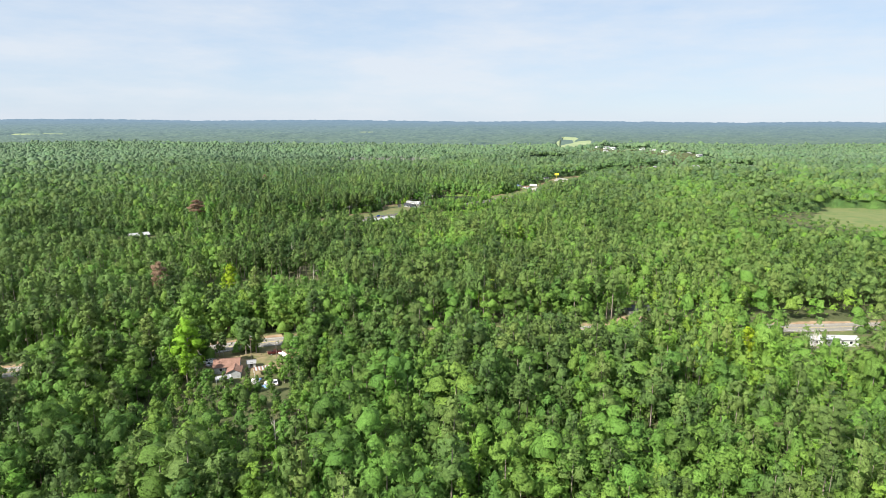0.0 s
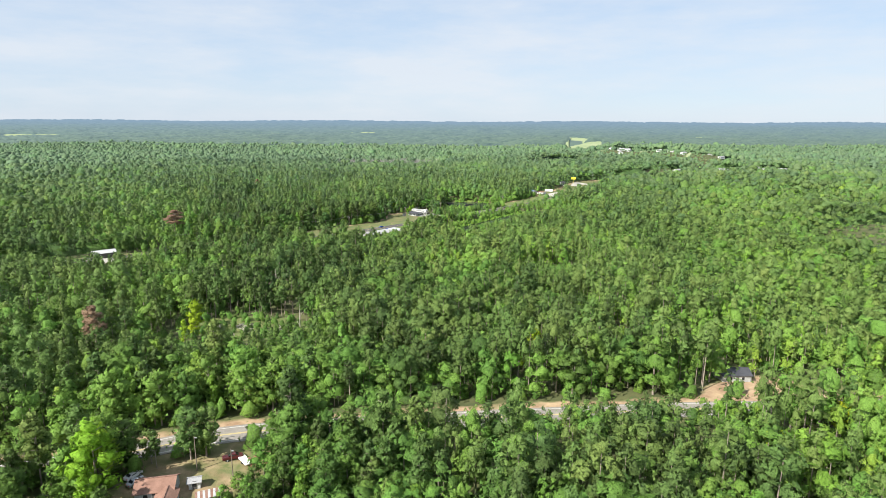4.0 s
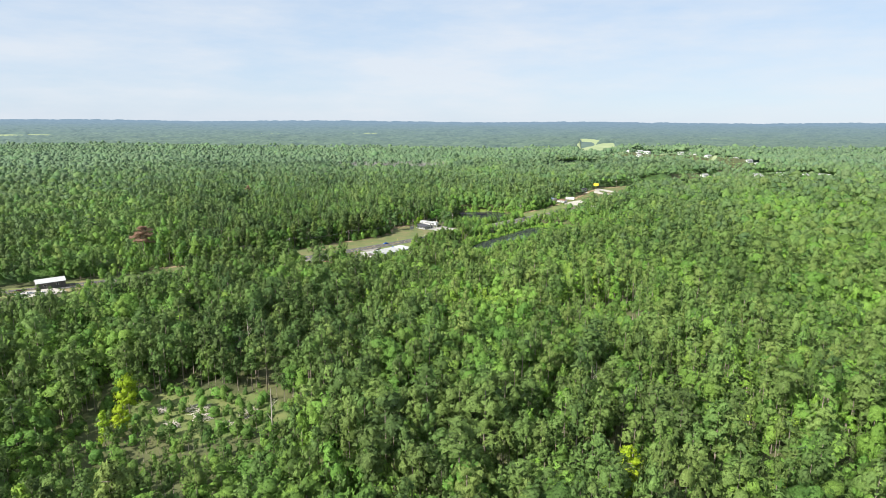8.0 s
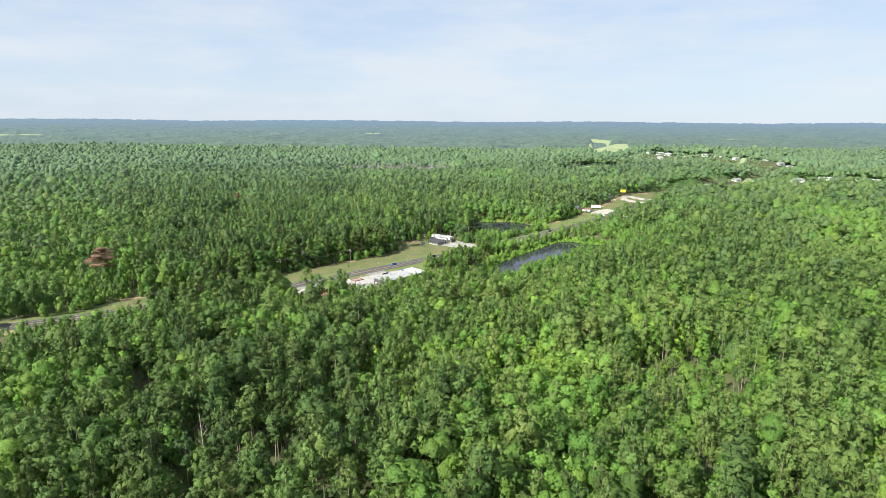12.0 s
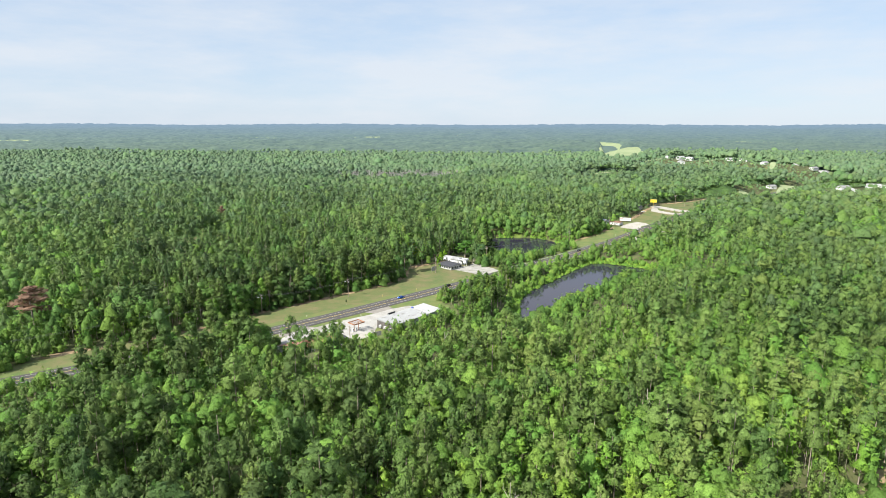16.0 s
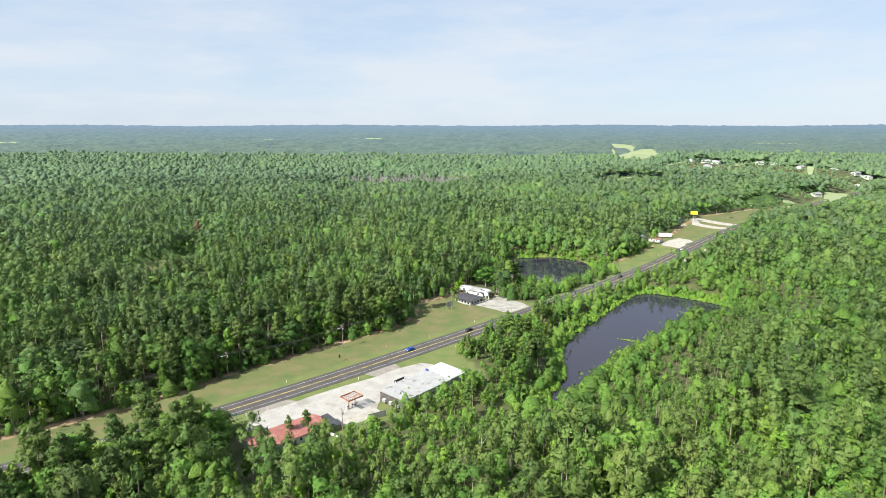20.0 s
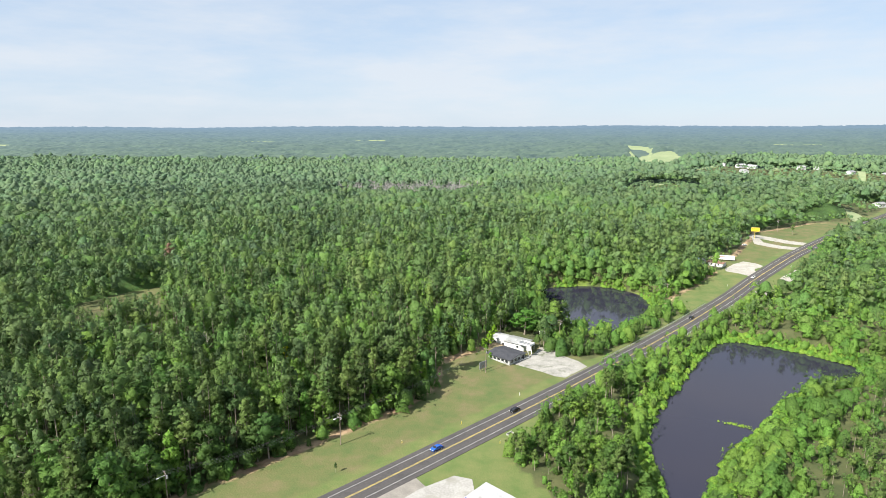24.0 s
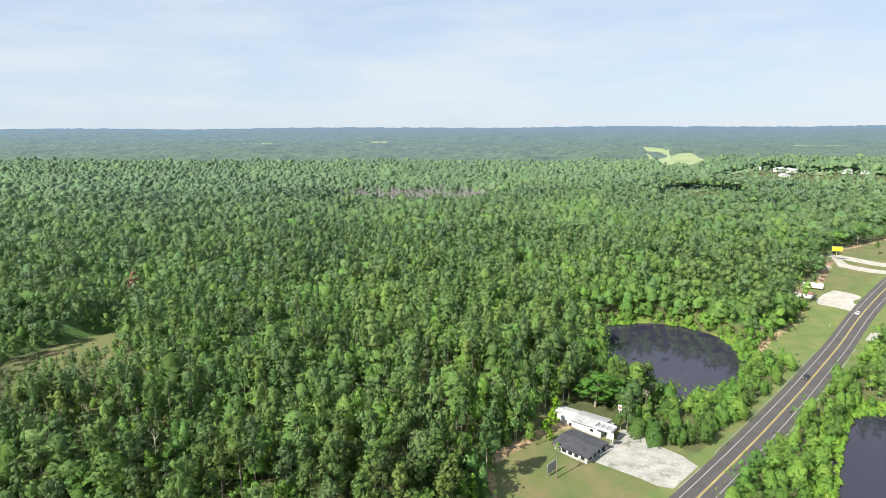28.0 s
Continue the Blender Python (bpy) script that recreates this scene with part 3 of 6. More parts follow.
FAR_FIELDS = [[(480, 2450), (530, 2420), (505, 2205), (360, 1765), (336, 1850), (420, 2150)], [(505, 2070), (460, 1845), (380, 1735), (384, 1850), (440, 2000)],
              [(-460, 2900), (-300, 2880), (-310, 2750), (-440, 2760)], [(-40, 3000), (60, 3010), (40, 2880), (-40, 2890)],
              [(-900, 2850), (-700, 2850), (-690, 2700), (-880, 2690)], [(900, 2500), (1150, 2480), (1100, 2320), (930, 2350)], [(-1800, 2600), (-1560, 2620), (-1540, 2480), (-1750, 2450)],
              [(-520, 760), (-470, 790), (-460, 770), (-510, 742)], [(640, 1560), (760, 1600), (740, 1540), (650, 1520)]] + FAR_LAWNS


BUILT = [(-77, 214, 9), (157, 246, 9.5), (90, 284, 7), (-262, 524, 15), (-109, 599, 15), (-98, 588, 9), (-120, 590, 8), (-112, 584, 9), (-101, 577, 8), (-256, 506, 13), (-36, 777, 12), (-41, 761, 11), (-48, 770, 8), (129, 927, 8), (119, 934, 6),
         (168, 982, 7), (142, 940, 8), (-27, 790, 9), (187, 992, 6), (-92, 606, 9), (-80, 614, 6), (-244, 605, 6), (-123, 349, 4), (-140.4, 300.9, 4), (23, 300, 5), (-90, 217, 5), (30, 359, 4), (-30, 448, 3), (137, 229, 5), (-170, 738, 4), (-264, 902, 4)] + [(a, b, 12) for a, b, *_ in FAR_HOMES]


def withered(x, y):
    """Patches of a stand where all the trees have died."""
    return inside(np.array(DEAD_WOOD, float), x, y) & (soft_noise(np.asarray(x, float).ravel(), np.asarray(y, float).ravel(), 34, 31) > -0.12)


def open_ground(x, y, margin=0.0, low=False):
    """True where trees keep off; low: where even shrubs do."""
    d, side, near = along(HIGHWAY, x, y)
    free = d < np.where(side > 0, np.interp(near, VERGE_X, VERGE_L), np.interp(near, VERGE_X, VERGE_R)) + margin
    dl, sl, _ = along(LANE, x, y)
    free |= dl < np.where(sl > 0, 9.5, 7.0) + margin
    for pond in (EAST_POND, WEST_POND):
        sh = shore(pond, x, y)
        free |= sh < 1.0 + margin
        if not low:     # marshy banks with low growth alone
            lee = (x - 45) * 0.74 - (y - 715) * 0.67 > 0 if pond is EAST_POND else y < 842
            free |= (sh < np.where(x > 85, 18, 26)) & lee | ((sh < 7) & (pond is EAST_POND))
    if not low:
        free |= (near > 2) & (near < 78) & (d < np.where(side > 0, 40, 15))
        free |= (near > -6) & (near < 70) & (side < 0) & (d < 24)
    for bx, by, br in BUILT:
        free |= np.hypot(x - bx, y - by) < br
    for poly, mo, _ in YARDS:
        if not (low and mo < 0.8):
            free |= inside(np.array(poly, float), x, y)
    for poly in FAR_FIELDS:
        free |= inside(np.array(poly, float), x, y)
    return free | withered(x, y)


# ---------------------------------------------------------------- ground: one sheet to the horizon
def axis(lo, a, b, hi, fine, grow):
    mid = list(np.arange(a, b + 0.1, fine))
    up, s = [], fine
    while (up[-1] if up else b) < hi:
        s *= grow
        up.append((up[-1] if up else b) + s)
    dn, s = [], fine
    while (dn[-1] if dn else a) > lo:
        s *= grow
        dn.append((dn[-1] if dn else a) - s)
    return np.array(dn[::-1] + mid + up)


gx, gy = axis(-4200, -300, 320, 4200, 4.0, 1.09), axis(-900, 170, 1060, 4900, 4.0, 1.09)
GX, GY = np.meshgrid(gx, gy)
GZ = land(GX, GY)
fx, fy = GX.ravel(), GY.ravel()
d_h, s_h, n_h = along(HIGHWAY, fx, fy)
reach = np.where(s_h > 0, np.interp(n_h, VERGE_X, VERGE_L), np.interp(n_h, VERGE_X, VERGE_R))
mown = 1 - step(-2, 3, d_h - reach)
d_l = along(LANE, fx, fy)[0]
mown = np.maximum(mown, 0.75 * (1 - step(7, 11, d_l)))
bare = 0.68 * (step(-5, 0, d_h - reach) * (1 - step(1, 5, d_h - reach))) * (s_h > 0) * (reach > 20)
bare = np.maximum(bare, np.where(along(LANE, fx, fy)[1] > 0, 0.66, 0.36) * (1 - step(7, 11, d_l)))
for poly, mo, ba in YARDS:
    sd = 1 - step(-1, 4, shore(np.array(poly, float), fx, fy))
    mown, bare = np.maximum(mown, mo * sd), np.maximum(bare, ba * sd)
for poly in FAR_FIELDS:
    mown = np.maximum(mown, 1 - step(-2, 10, shore(np.array(poly, float), fx, fy)))
marsh = np.zeros(fx.shape)
for pond in (EAST_POND, WEST_POND):
    s = shore(pond, fx, fy)
    marsh = np.maximum(marsh, (1.0 if pond is EAST_POND else 0.55) * (1 - step(2, 8, s)) * (0.5 + 0.6 * step(-0.5, 0.2, soft_noise(fx, fy, 45, 17))))
ny, nx = GX.shape
idx = np.arange(nx * ny).reshape(ny, nx)
quads = np.stack([idx[:-1, :-1], idx[:-1, 1:], idx[1:, 1:], idx[1:, :-1]], -1).reshape(-1, 4)
gtris = np.concatenate([quads[:, :3], quads[:, [0, 2, 3]]])
gme = quick_mesh("ground", np.stack([fx, fy, GZ.ravel()], 1), gtris, [M_GROUND])
lush = np.maximum(0.62 * (1 - step(9, 16, d_h)) * (s_h > 0), 0.8 * (s_h < 0) * (d_h < 60)) + 0.7 * (s_h > 0) * (n_h > 76) * step(7, 12, d_h) * (n_h < 150)
for poly in ([(326, 540), (360, 582), (388, 622), (460, 606), (412, 494), (342, 497)], [(405, 826), (432, 790), (424, 780), (398, 812)], [(510, 936), (530, 930), (512, 862), (500, 868)], CLEARING):      # green pastures and scrub
    lush = np.maximum(lush, 1 - step(0, 12, shore(np.array(poly, float), fx, fy)))
for nm, val in (("mown", mown), ("bare", bare), ("marsh", marsh), ("lush", lush)):
    gme.attributes.new(nm, "FLOAT", "POINT").data.foreach_set("value", val.astype(np.float32))
gme.polygons.foreach_set("use_smooth", np.ones(len(gme.polygons), bool))
ground = tagged(new("ground", gme), "rolling woodland ground with mown verges and yards", "ground", kind="structure")

# ---------------------------------------------------------------- roads
road = ribbon("road", HIGHWAY, road_z, 5.8, -5.9, 0.14, M_ASPHALT, "dark asphalt two-lane highway with fresh markings", thick=0.5)
ribbon("edge_line", HIGHWAY, road_z, 3.72, 3.59, 0.150, M_WHITE_LINE, "white edge line", road)
ribbon("edge_line", HIGHWAY, road_z, -3.59, -3.72, 0.150, M_WHITE_LINE, "white edge line", road)
ribbon("centre_line", HIGHWAY, road_z, 0.27, 0.12, 0.150, M_YELLOW_LINE, "yellow centre line", road)
ribbon("centre_line", HIGHWAY, road_z, -0.12, -0.27, 0.150, M_YELLOW_LINE, "yellow centre line", road)
lane = ribbon("country_road", LANE, lane_z, 4.7, -4.7, 0.14, M_OLD_ASPHALT, "grey worn asphalt country road through the woods", thick=0.5)
ribbon("edge_line", LANE, lane_z, 3.75, 3.55, 0.150, M_WHITE_LINE, "white edge line", lane)
ribbon("edge_line", LANE, lane_z, -3.55, -3.75, 0.150, M_WHITE_LINE, "white edge line", lane)
ribbon("centre_line", LANE, lane_z, 0.28, 0.12, 0.150, M_YELLOW_LINE, "yellow centre line", lane)
ribbon("centre_line", LANE, lane_z, -0.12, -0.28, 0.150, M_YELLOW_LINE, "yellow centre line", lane)

# ---------------------------------------------------------------- ponds
for nm, pond in (("water_east", EAST_POND), ("water_west", WEST_POND)):
    cx, cy = pond.mean(0)
    wide = [(cx + (x - cx) * 1.12, cy + (y - cy) * 1.12) for x, y in pond]
    slab(nm, wide, -5.0, 0.3, M_WATER, "dark still pond water among the trees")["category"] = "pond"


# ---------------------------------------------------------------- trees
def ico():
    t = (1 + 5 ** 0.5) / 2
    v = np.array([(-1, t, 0), (1, t, 0), (-1, -t, 0), (1, -t, 0), (0, -1, t), (0, 1, t), (0, -1, -t), (0, 1, -t), (t, 0, -1), (t, 0, 1), (-t, 0, -1), (-t, 0, 1)], float)
    v /= np.linalg.norm(v[0])
    f = np.array([(0, 11, 5), (0, 5, 1), (0, 1, 7), (0, 7, 10), (0, 10, 11), (1, 5, 9), (5, 11, 4), (11, 10, 2), (10, 7, 6), (7, 1, 8), (3, 9, 4), (3, 4, 2), (3, 2, 6), (3, 6, 8), (3, 8, 9), (4, 9, 5), (2, 4, 11), (6, 2, 10), (8, 6, 7), (9, 8, 1)])
    return v, f


IV, IF = ico()
_ra = [k * math.tau / 5 for k in range(5)]      # a five-sided dome, open below
OV = np.array([(0, 0, 1.0)] + [(0.72 * math.cos(a), 0.72 * math.sin(a), 0.62) for a in _ra] + [(1.05 * math.cos(a + 0.63), 1.05 * math.sin(a + 0.63), -0.25) for a in _ra])
OF = np.array([(0, 1 + k, 1 + (k + 1) % 5) for k in range(5)] + [(1 + k, 6 + k, 1 + (k + 1) % 5) for k in range(5)] + [(6 + k, 6 + (k + 1) % 5, 1 + (k + 1) % 5) for k in range(5)])
SHAPE = {  # height, crown radius, crown's foot as a share of the height, lobes, lobe size
    "pine": (17.8, 2.4, 0.41, 11, 0.44),
    "hard": (13.8, 3.75, 0.12, 12, 0.45),
    "gum": (13.0, 2.2, 0.06, 10, 0.44),
    "bush": (3.4, 2.1, 0.0, 5, 0.60),
}


_rb = [k * math.tau / 4 for k in range(4)]      # the same with four sides
QV = np.array([(0, 0, 1.05)] + [(0.72 * math.cos(a), 0.72 * math.sin(a), 0.55) for a in _rb] + [(1.05 * math.cos(a + 0.78), 1.05 * math.sin(a + 0.78), -0.5) for a in _rb])
QF = np.array([(0, 1 + k, 1 + (k + 1) % 4) for k in range(4)] + [(1 + k, 5 + k, 1 + (k + 1) % 4) for k in range(4)] + [(5 + k, 5 + (k + 1) % 4, 1 + (k + 1) % 4) for k in range(4)])


def crown(rng, kind, leaves, size, lobes, plain=0, core=1.0):
    """Rounded leafy lobes with loose sprays over them; plain: how many of the lobes are simpler. Returns points and triangles."""
    H, R, foot, full, ls = SHAPE[kind]
    shell, lobes = lobes, max(1, lobes)
    ls = ls * (full / lobes) ** 0.42
    z0, zc = H * foot, H * (1 - foot)
    cs, rs = [], []
    for i in range(lobes):
        f = (i + 0.2 + 0.6 * rng.random()) / lobes
        if kind == "gum":
            env = (1 - f) ** 0.75 * 0.95 + 0.10
        elif kind == "pine":
            env = 0.55 + 0.5 * math.sin(math.pi * min(1, f * 0.9 + 0.12)) - 0.45 * f ** 3
        else:
            env = math.sin(math.pi * (0.16 + 0.80 * f)) ** 0.6
        a = i * 2.399 + rng.random() * 0.9
        rr = R * env * (0.62 if f < 0.9 else 0.1) * (0.75 + 0.5 * rng.random()) * min(1, (lobes - 1) / 4)
        lr = R * ls * 1.12 * (0.8 + 0.4 * rng.random()) * (0.7 + 0.4 * env)
        cs.append((rr * math.cos(a), rr * math.sin(a), z0 + zc * (0.10 + 0.80 * f) if lobes > 1 else H * 0.74))
        rs.append(lr)
    cs, rs = np.array(cs), np.array(rs)
    tall = np.array([1.0, 1.0, {1: 0.85, 2: 1.05}.get(lobes, max(0.85, min(1.3, zc / lobes / (R * ls) * 0.95)))])
    V, F, N, B = [], [], [], []
    n0 = 0
    for i, (c, r) in enumerate(zip(cs[:shell], rs)):
        bv, bf = (QV, QF) if plain == shell else (OV, OF) if i >= lobes - plain else (IV, IF)
        q = rng.random() * math.tau
        t = bv * (1 + 0.24 * rng.standard_normal((len(bv), 1)))
        t = np.stack([t[:, 0] * math.cos(q) - t[:, 1] * math.sin(q), t[:, 0] * math.sin(q) + t[:, 1] * math.cos(q), t[:, 2]], 1)
        V.append(t * r * core * tall + c)
        N.append(t / np.linalg.norm(t, axis=1)[:, None])
        B.append(np.full((len(bv), 3), 0.34))
        F.append(bf + n0)
        n0 += len(bv)
    if leaves:
        k = rng.integers(0, lobes, leaves)
        n = rng.standard_normal((leaves, 3))
        n[:, 2] = n[:, 2] * 0.8 + 0.3
        n /= np.linalg.norm(n, axis=1)[:, None]
        p = cs[k] + n * tall * rs[k][:, None] * (0.78 + 0.36 * rng.random((leaves, 1)))
        N.append(np.repeat(n, 3, 0))
        B.append(np.tile(np.eye(3), (leaves, 1)))
        n = n + 0.5 * rng.standard_normal((leaves, 3))
        n /= np.linalg.norm(n, axis=1)[:, None]
        u = np.cross(n, rng.standard_normal((leaves, 3)))
        u /= np.linalg.norm(u, axis=1)[:, None]
        w = np.cross(n, u)
        s = size * (0.6 + 0.8 * rng.random((leaves, 1)))
        tri = np.stack([p + u * s, p - u * s * 0.55 + w * s * 0.8, p - u * s * 0.5 - w * s * 0.85], 1)
        V.append(tri.reshape(-1, 3))
        F.append(np.arange(leaves * 3).reshape(-1, 3) + n0)
    V, N = np.concatenate(V), np.concatenate(N)
    # the leaves face outwards, from their lobe and from the crown as a whole
    whole = V / np.array([R, R, zc * 0.55]) ** 2 - np.array([0, 0, (z0 + zc * 0.38) / (zc * 0.55) ** 2])
    whole /= np.linalg.norm(whole, axis=1)[:, None] + 1e-9
    N = N * (0.62 if kind == "pine" else 0.5) + whole * 0.5
    return V, np.concatenate(F), N / (np.linalg.norm(N, axis=1)[:, None] + 1e-9), np.concatenate(B)


def trunk(rng, kind, sides=4, limbs=0, rings=3):
    H, R, foot, *_ = SHAPE[kind]
    top = H * (0.86 if kind == "pine" else 0.7)
    r = 0.20 if kind != "hard" else 0.26
    bend = rng.standard_normal(2) * 0.25
    zs, rr = [-0.6, top * 0.5, top], [r, r * 0.7, r * 0.15]
    if rings == 2:
        zs, rr = [-0.6, top], [r, r * 0.3]
    V, F = [], []
    for z, q in zip(zs, rr):
        t = max(0, z / H)
        for k in range(sides):
            a = k * math.tau / sides
            V.append((bend[0] * t + q * math.cos(a), bend[1] * t + q * math.sin(a), z))
    for lv in range(rings - 1):
        for k in range(sides):
            a, b = lv * sides + k, lv * sides + (k + 1) % sides
            F += [(a, b, b + sides), (a, b + sides, a + sides)]
    for i in range(limbs):
        z = H * (foot + 0.1 + (0.8 - foot) * (i + rng.random()) / limbs)
        a = i * 2.399 + rng.random()
        ln = R * (0.85 - 0.5 * z / H) * 1.2
        n = len(V)
        c, s = math.cos(a), math.sin(a)
        V += [(-0.08 * s, 0.08 * c, z), (0.08 * s, -0.08 * c, z), (0, 0, z - 0.16), (ln * c, ln * s, z + ln * 0.55)]
        F += [(n, n + 1, n + 3), (n + 1, n + 2, n + 3), (n + 2, n, n + 3)]
    return np.array(V, float), np.array(F)


def template(rng, kind, leaves, size, lobes, plain, sides, core=0.8):
    cv, cf, cn, cb = crown(rng, kind, leaves, size, lobes, plain, core)
    if not sides:
        return cv, cf, np.zeros(len(cf), np.int32), cn, cb
    tv, tf = trunk(rng, kind, sides, 0, 2)
    return np.concatenate([cv, tv]), np.concatenate([cf, tf + len(cv)]), np.r_[np.zeros(len(cf), np.int32), np.ones(len(tf), np.int32)], np.concatenate([cn, np.tile((0.0, 0.0, 1.0), (len(tv), 1))]), np.concatenate([cb, np.full((len(tv), 3), 0.34)])


def plant(name, kind, xyz, scale, tint, temps, label, rng, category="woods", leaf=None, widen=1.0):
    """One joined stand of trees of a kind."""
    V, F, I, T, N, B = [], [], [], [], [], []
    n0 = 0
    which = rng.integers(0, len(temps), len(xyz))
    ang = rng.random(len(xyz)) * math.tau
    squash = (0.74 + 0.62 * rng.random(len(xyz)) ** 1.5) * widen
    for k, (tv, tf, ti, tn, tb) in enumerate(temps):
        sel = np.where(which == k)[0]
        if not len(sel):
            continue
        c, s = np.cos(ang[sel])[:, None], np.sin(ang[sel])[:, None]
        sc, sq = scale[sel][:, None], squash[sel][:, None]
        x = (tv[:, 0] * c - tv[:, 1] * s) * sc * sq + xyz[sel, :1]
        y = (tv[:, 0] * s + tv[:, 1] * c) * sc * sq + xyz[sel, 1:2]
        z = tv[:, 2] * sc + xyz[sel, 2:]
        V.append(np.stack([x, y, z], -1).reshape(-1, 3))
        B.append(np.tile(tb, (len(sel), 1)))
        N.append(np.stack([tn[:, 0] * c - tn[:, 1] * s, tn[:, 0] * s + tn[:, 1] * c, np.broadcast_to(tn[:, 2], x.shape)], -1).reshape(-1, 3))
        F.append((tf[None] + (np.arange(len(sel)) * len(tv))[:, None, None] + n0).reshape(-1, 3))
        I.append(np.tile(ti, len(sel)))
        T.append(np.repeat(tint[sel], len(tv)))
        n0 += len(sel) * len(tv)
    leafy = leaf or LEAF["hard" if kind == "bush" else kind]
    me = quick_mesh(name, np.concatenate(V), np.concatenate(F), [leafy, M_BARK], np.concatenate(I), np.concatenate(T), np.concatenate(N), np.concatenate(B))
    return tagged(new(name, me), label, category, kind="stuff")


def scatter(rng, x0, x1, y0, y1, gap, keep):
    xs, ys = np.meshgrid(np.arange(x0, x1, gap), np.arange(y0, y1, gap))
    x = xs.ravel() + (rng.random(xs.size) - 0.5) * gap * 1.1
    y = ys.ravel() + (rng.random(xs.size) - 0.5) * gap * 1.1
    k = keep(x, y)
    return x[k], y[k]


rng = np.random.default_rng(7)


def growth(x, y):
    """Share of full height that trees reach: lower before the shop, the yards and on the ponds' near banks."""
    d, side, near = along(HIGHWAY, x, y)
    g = np.ones(x.shape)
    east = side < 0
    g -= 0.5 * east * (near > -135) * (near < -64) * (1 - step(70, 120, d))
    g -= 0.42 * east * (near > -262) * (near < -203) * (1 - step(30, 70, d))
    g -= 0.38 * east * (near > -64) * (near <= -6) * (1 - step(40, 70, d))
    g -= 0.5 * east * (near > -6) * (near < 100) * (1 - step(35, 55, d))
    g -= 0.4 * (1 - step(15, 40, np.hypot(x + 222, y - 566)))
    g -= 0.55 * (1 - step(30, 62, shore(EAST_POND, x, y))) * ((x - 45) * 0.74 - (y - 715) * 0.67 > 0)
    g -= 0.62 * (1 - step(18, 44, np.hypot(x + 68, y - 194)))
    g -= 0.55 * (1 - step(35, 75, np.hypot(x + 238, y - 484)))
    g -= 0.30 * (1 - step(15, 35, np.hypot(x - 155, y - 225)))
    g -= 0.56 * (1 - step(55, 100, np.hypot(x - 345, y - 500)))
    g -= 0.5 * (1 - step(22, 55, np.hypot(x + 236, y - 800)))
    g -= 0.45 * (1 - step(25, 55, np.hypot(x + 100, y - 325)))
    g -= 0.55 * (1 - step(12, 34, np.hypot(x - 54, y - 446)))
    g -= 0.35 * (1 - step(15, 40, np.hypot(x + 100, y - 335)))
    dl, sl, nl = along(LANE, x, y)
    g = np.clip(g, 0.34, 1)
    g = np.where((sl < 0) & (nl > -18) & (nl < 50), np.minimum(g, np.clip(0.7 * (dl - 2.5) / 14, 0.3, 1)), g)
    # the sunny near bank of the larger pond is grown low, rising away from the water
    lee = (x - 45) * 0.74 - (y - 715) * 0.67 > 0
    return np.where(lee, np.minimum(g, np.clip((0.5 * shore(EAST_POND, x, y) - 2.5) / 14, 0.2, 1)), g)




def path_x(y):
    return np.interp(y, [16, 580], [-2.6, -84])


def in_view(x, y, slack=60.0):
    """Ground that the flight looks over: ahead of its first eye, within the wide cone."""
    reach = 0.76 * np.maximum(y - 16, 0) + slack
    return (y > 110) & (x < reach) & (x > -0.76 * np.maximum(y - 16, 0) * 1.02 - slack - 30)


def near_zone(x, y):
    return (y < 790) & (np.abs(x - path_x(np.clip(y, 16, 580))) < 165)


def stands(x, y):
    """Share of pine, and of bright young trees, over the land."""
    pine = 0.52 + 0.42 * soft_noise(x, y, 190, 3)
    pine += 0.02 * step(20, 70, x) * (1 - step(330, 470, y)) - 0.25 * (1 - step(180, 245, y))
    young = 0.18 + 0.28 * soft_noise(x, y, 130, 5) + 0.22 * step(20, 120, x)
    return np.clip(pine, 0.05, 0.95), np.clip(young, 0.03, 0.6)


def kinds(x, y):
    pine, young = stands(x, y)
    u, w = rng.random(x.shape), rng.random(x.shape)
    pine = np.where(open_ground(x, y, 6.0), pine * 0.35, pine)
    return np.where(u < pine, 0, np.where(w < young, 2, 1))


NAMES = ("pine", "hard", "gum")
TITLE = {"pine": ("pine_woods", "dense stand of tall green pines with bare lower trunks"), "hard": ("broadleaf_woods", "dense mixed broadleaf woodland with rounded green crowns"), "gum": ("young_woods", "bright green young broadleaf trees with pointed crowns")}
ONE = {"pine": ("pine_tree", "tall loblolly pine with clumped green needles"), "hard": ("broadleaf_tree", "broad green hardwood tree with a lobed crown"), "gum": ("young_tree", "young bright green tree with a pointed leafy crown")}


def tree_thing(kind, seed, leaf=None, name=None, label=None, category="tree", leaves=360, size=0.9):
    r = np.random.default_rng(seed)
    nm, lb = ONE[kind]
    root = new(name or nm)
    tagged(root, label or lb, category, "trees")
    cv, cf, cn, cb = crown(r, kind, leaves, size, SHAPE[kind][3], 0, 0.62)
    tv, tf = trunk(r, kind, 6, 9)
    co = new("crown", quick_mesh("crown", cv, cf, [leaf or LEAF_ONE[kind]], facing=cn, within=cb))
    tk = new("trunk", quick_mesh("trunk", tv, tf, [M_BARK]))
    co.parent = tk.parent = root
    return root


SINGLE_CAP = {"pine": 260, "hard": 280, "gum": 160}
MODELS = {k: [tree_thing(k, 40 + 7 * i + ord(k[0])) for i in range(5)] for k in NAMES}


def nearest_pass(x, y):
    """How near the flight comes to a spot that lies before it."""
    dx = np.abs(x - path_x(np.clip(y, 16, 580)))
    ahead = np.maximum(np.maximum(107, dx / 0.74), y - 580)
    return np.hypot(ahead, dx)


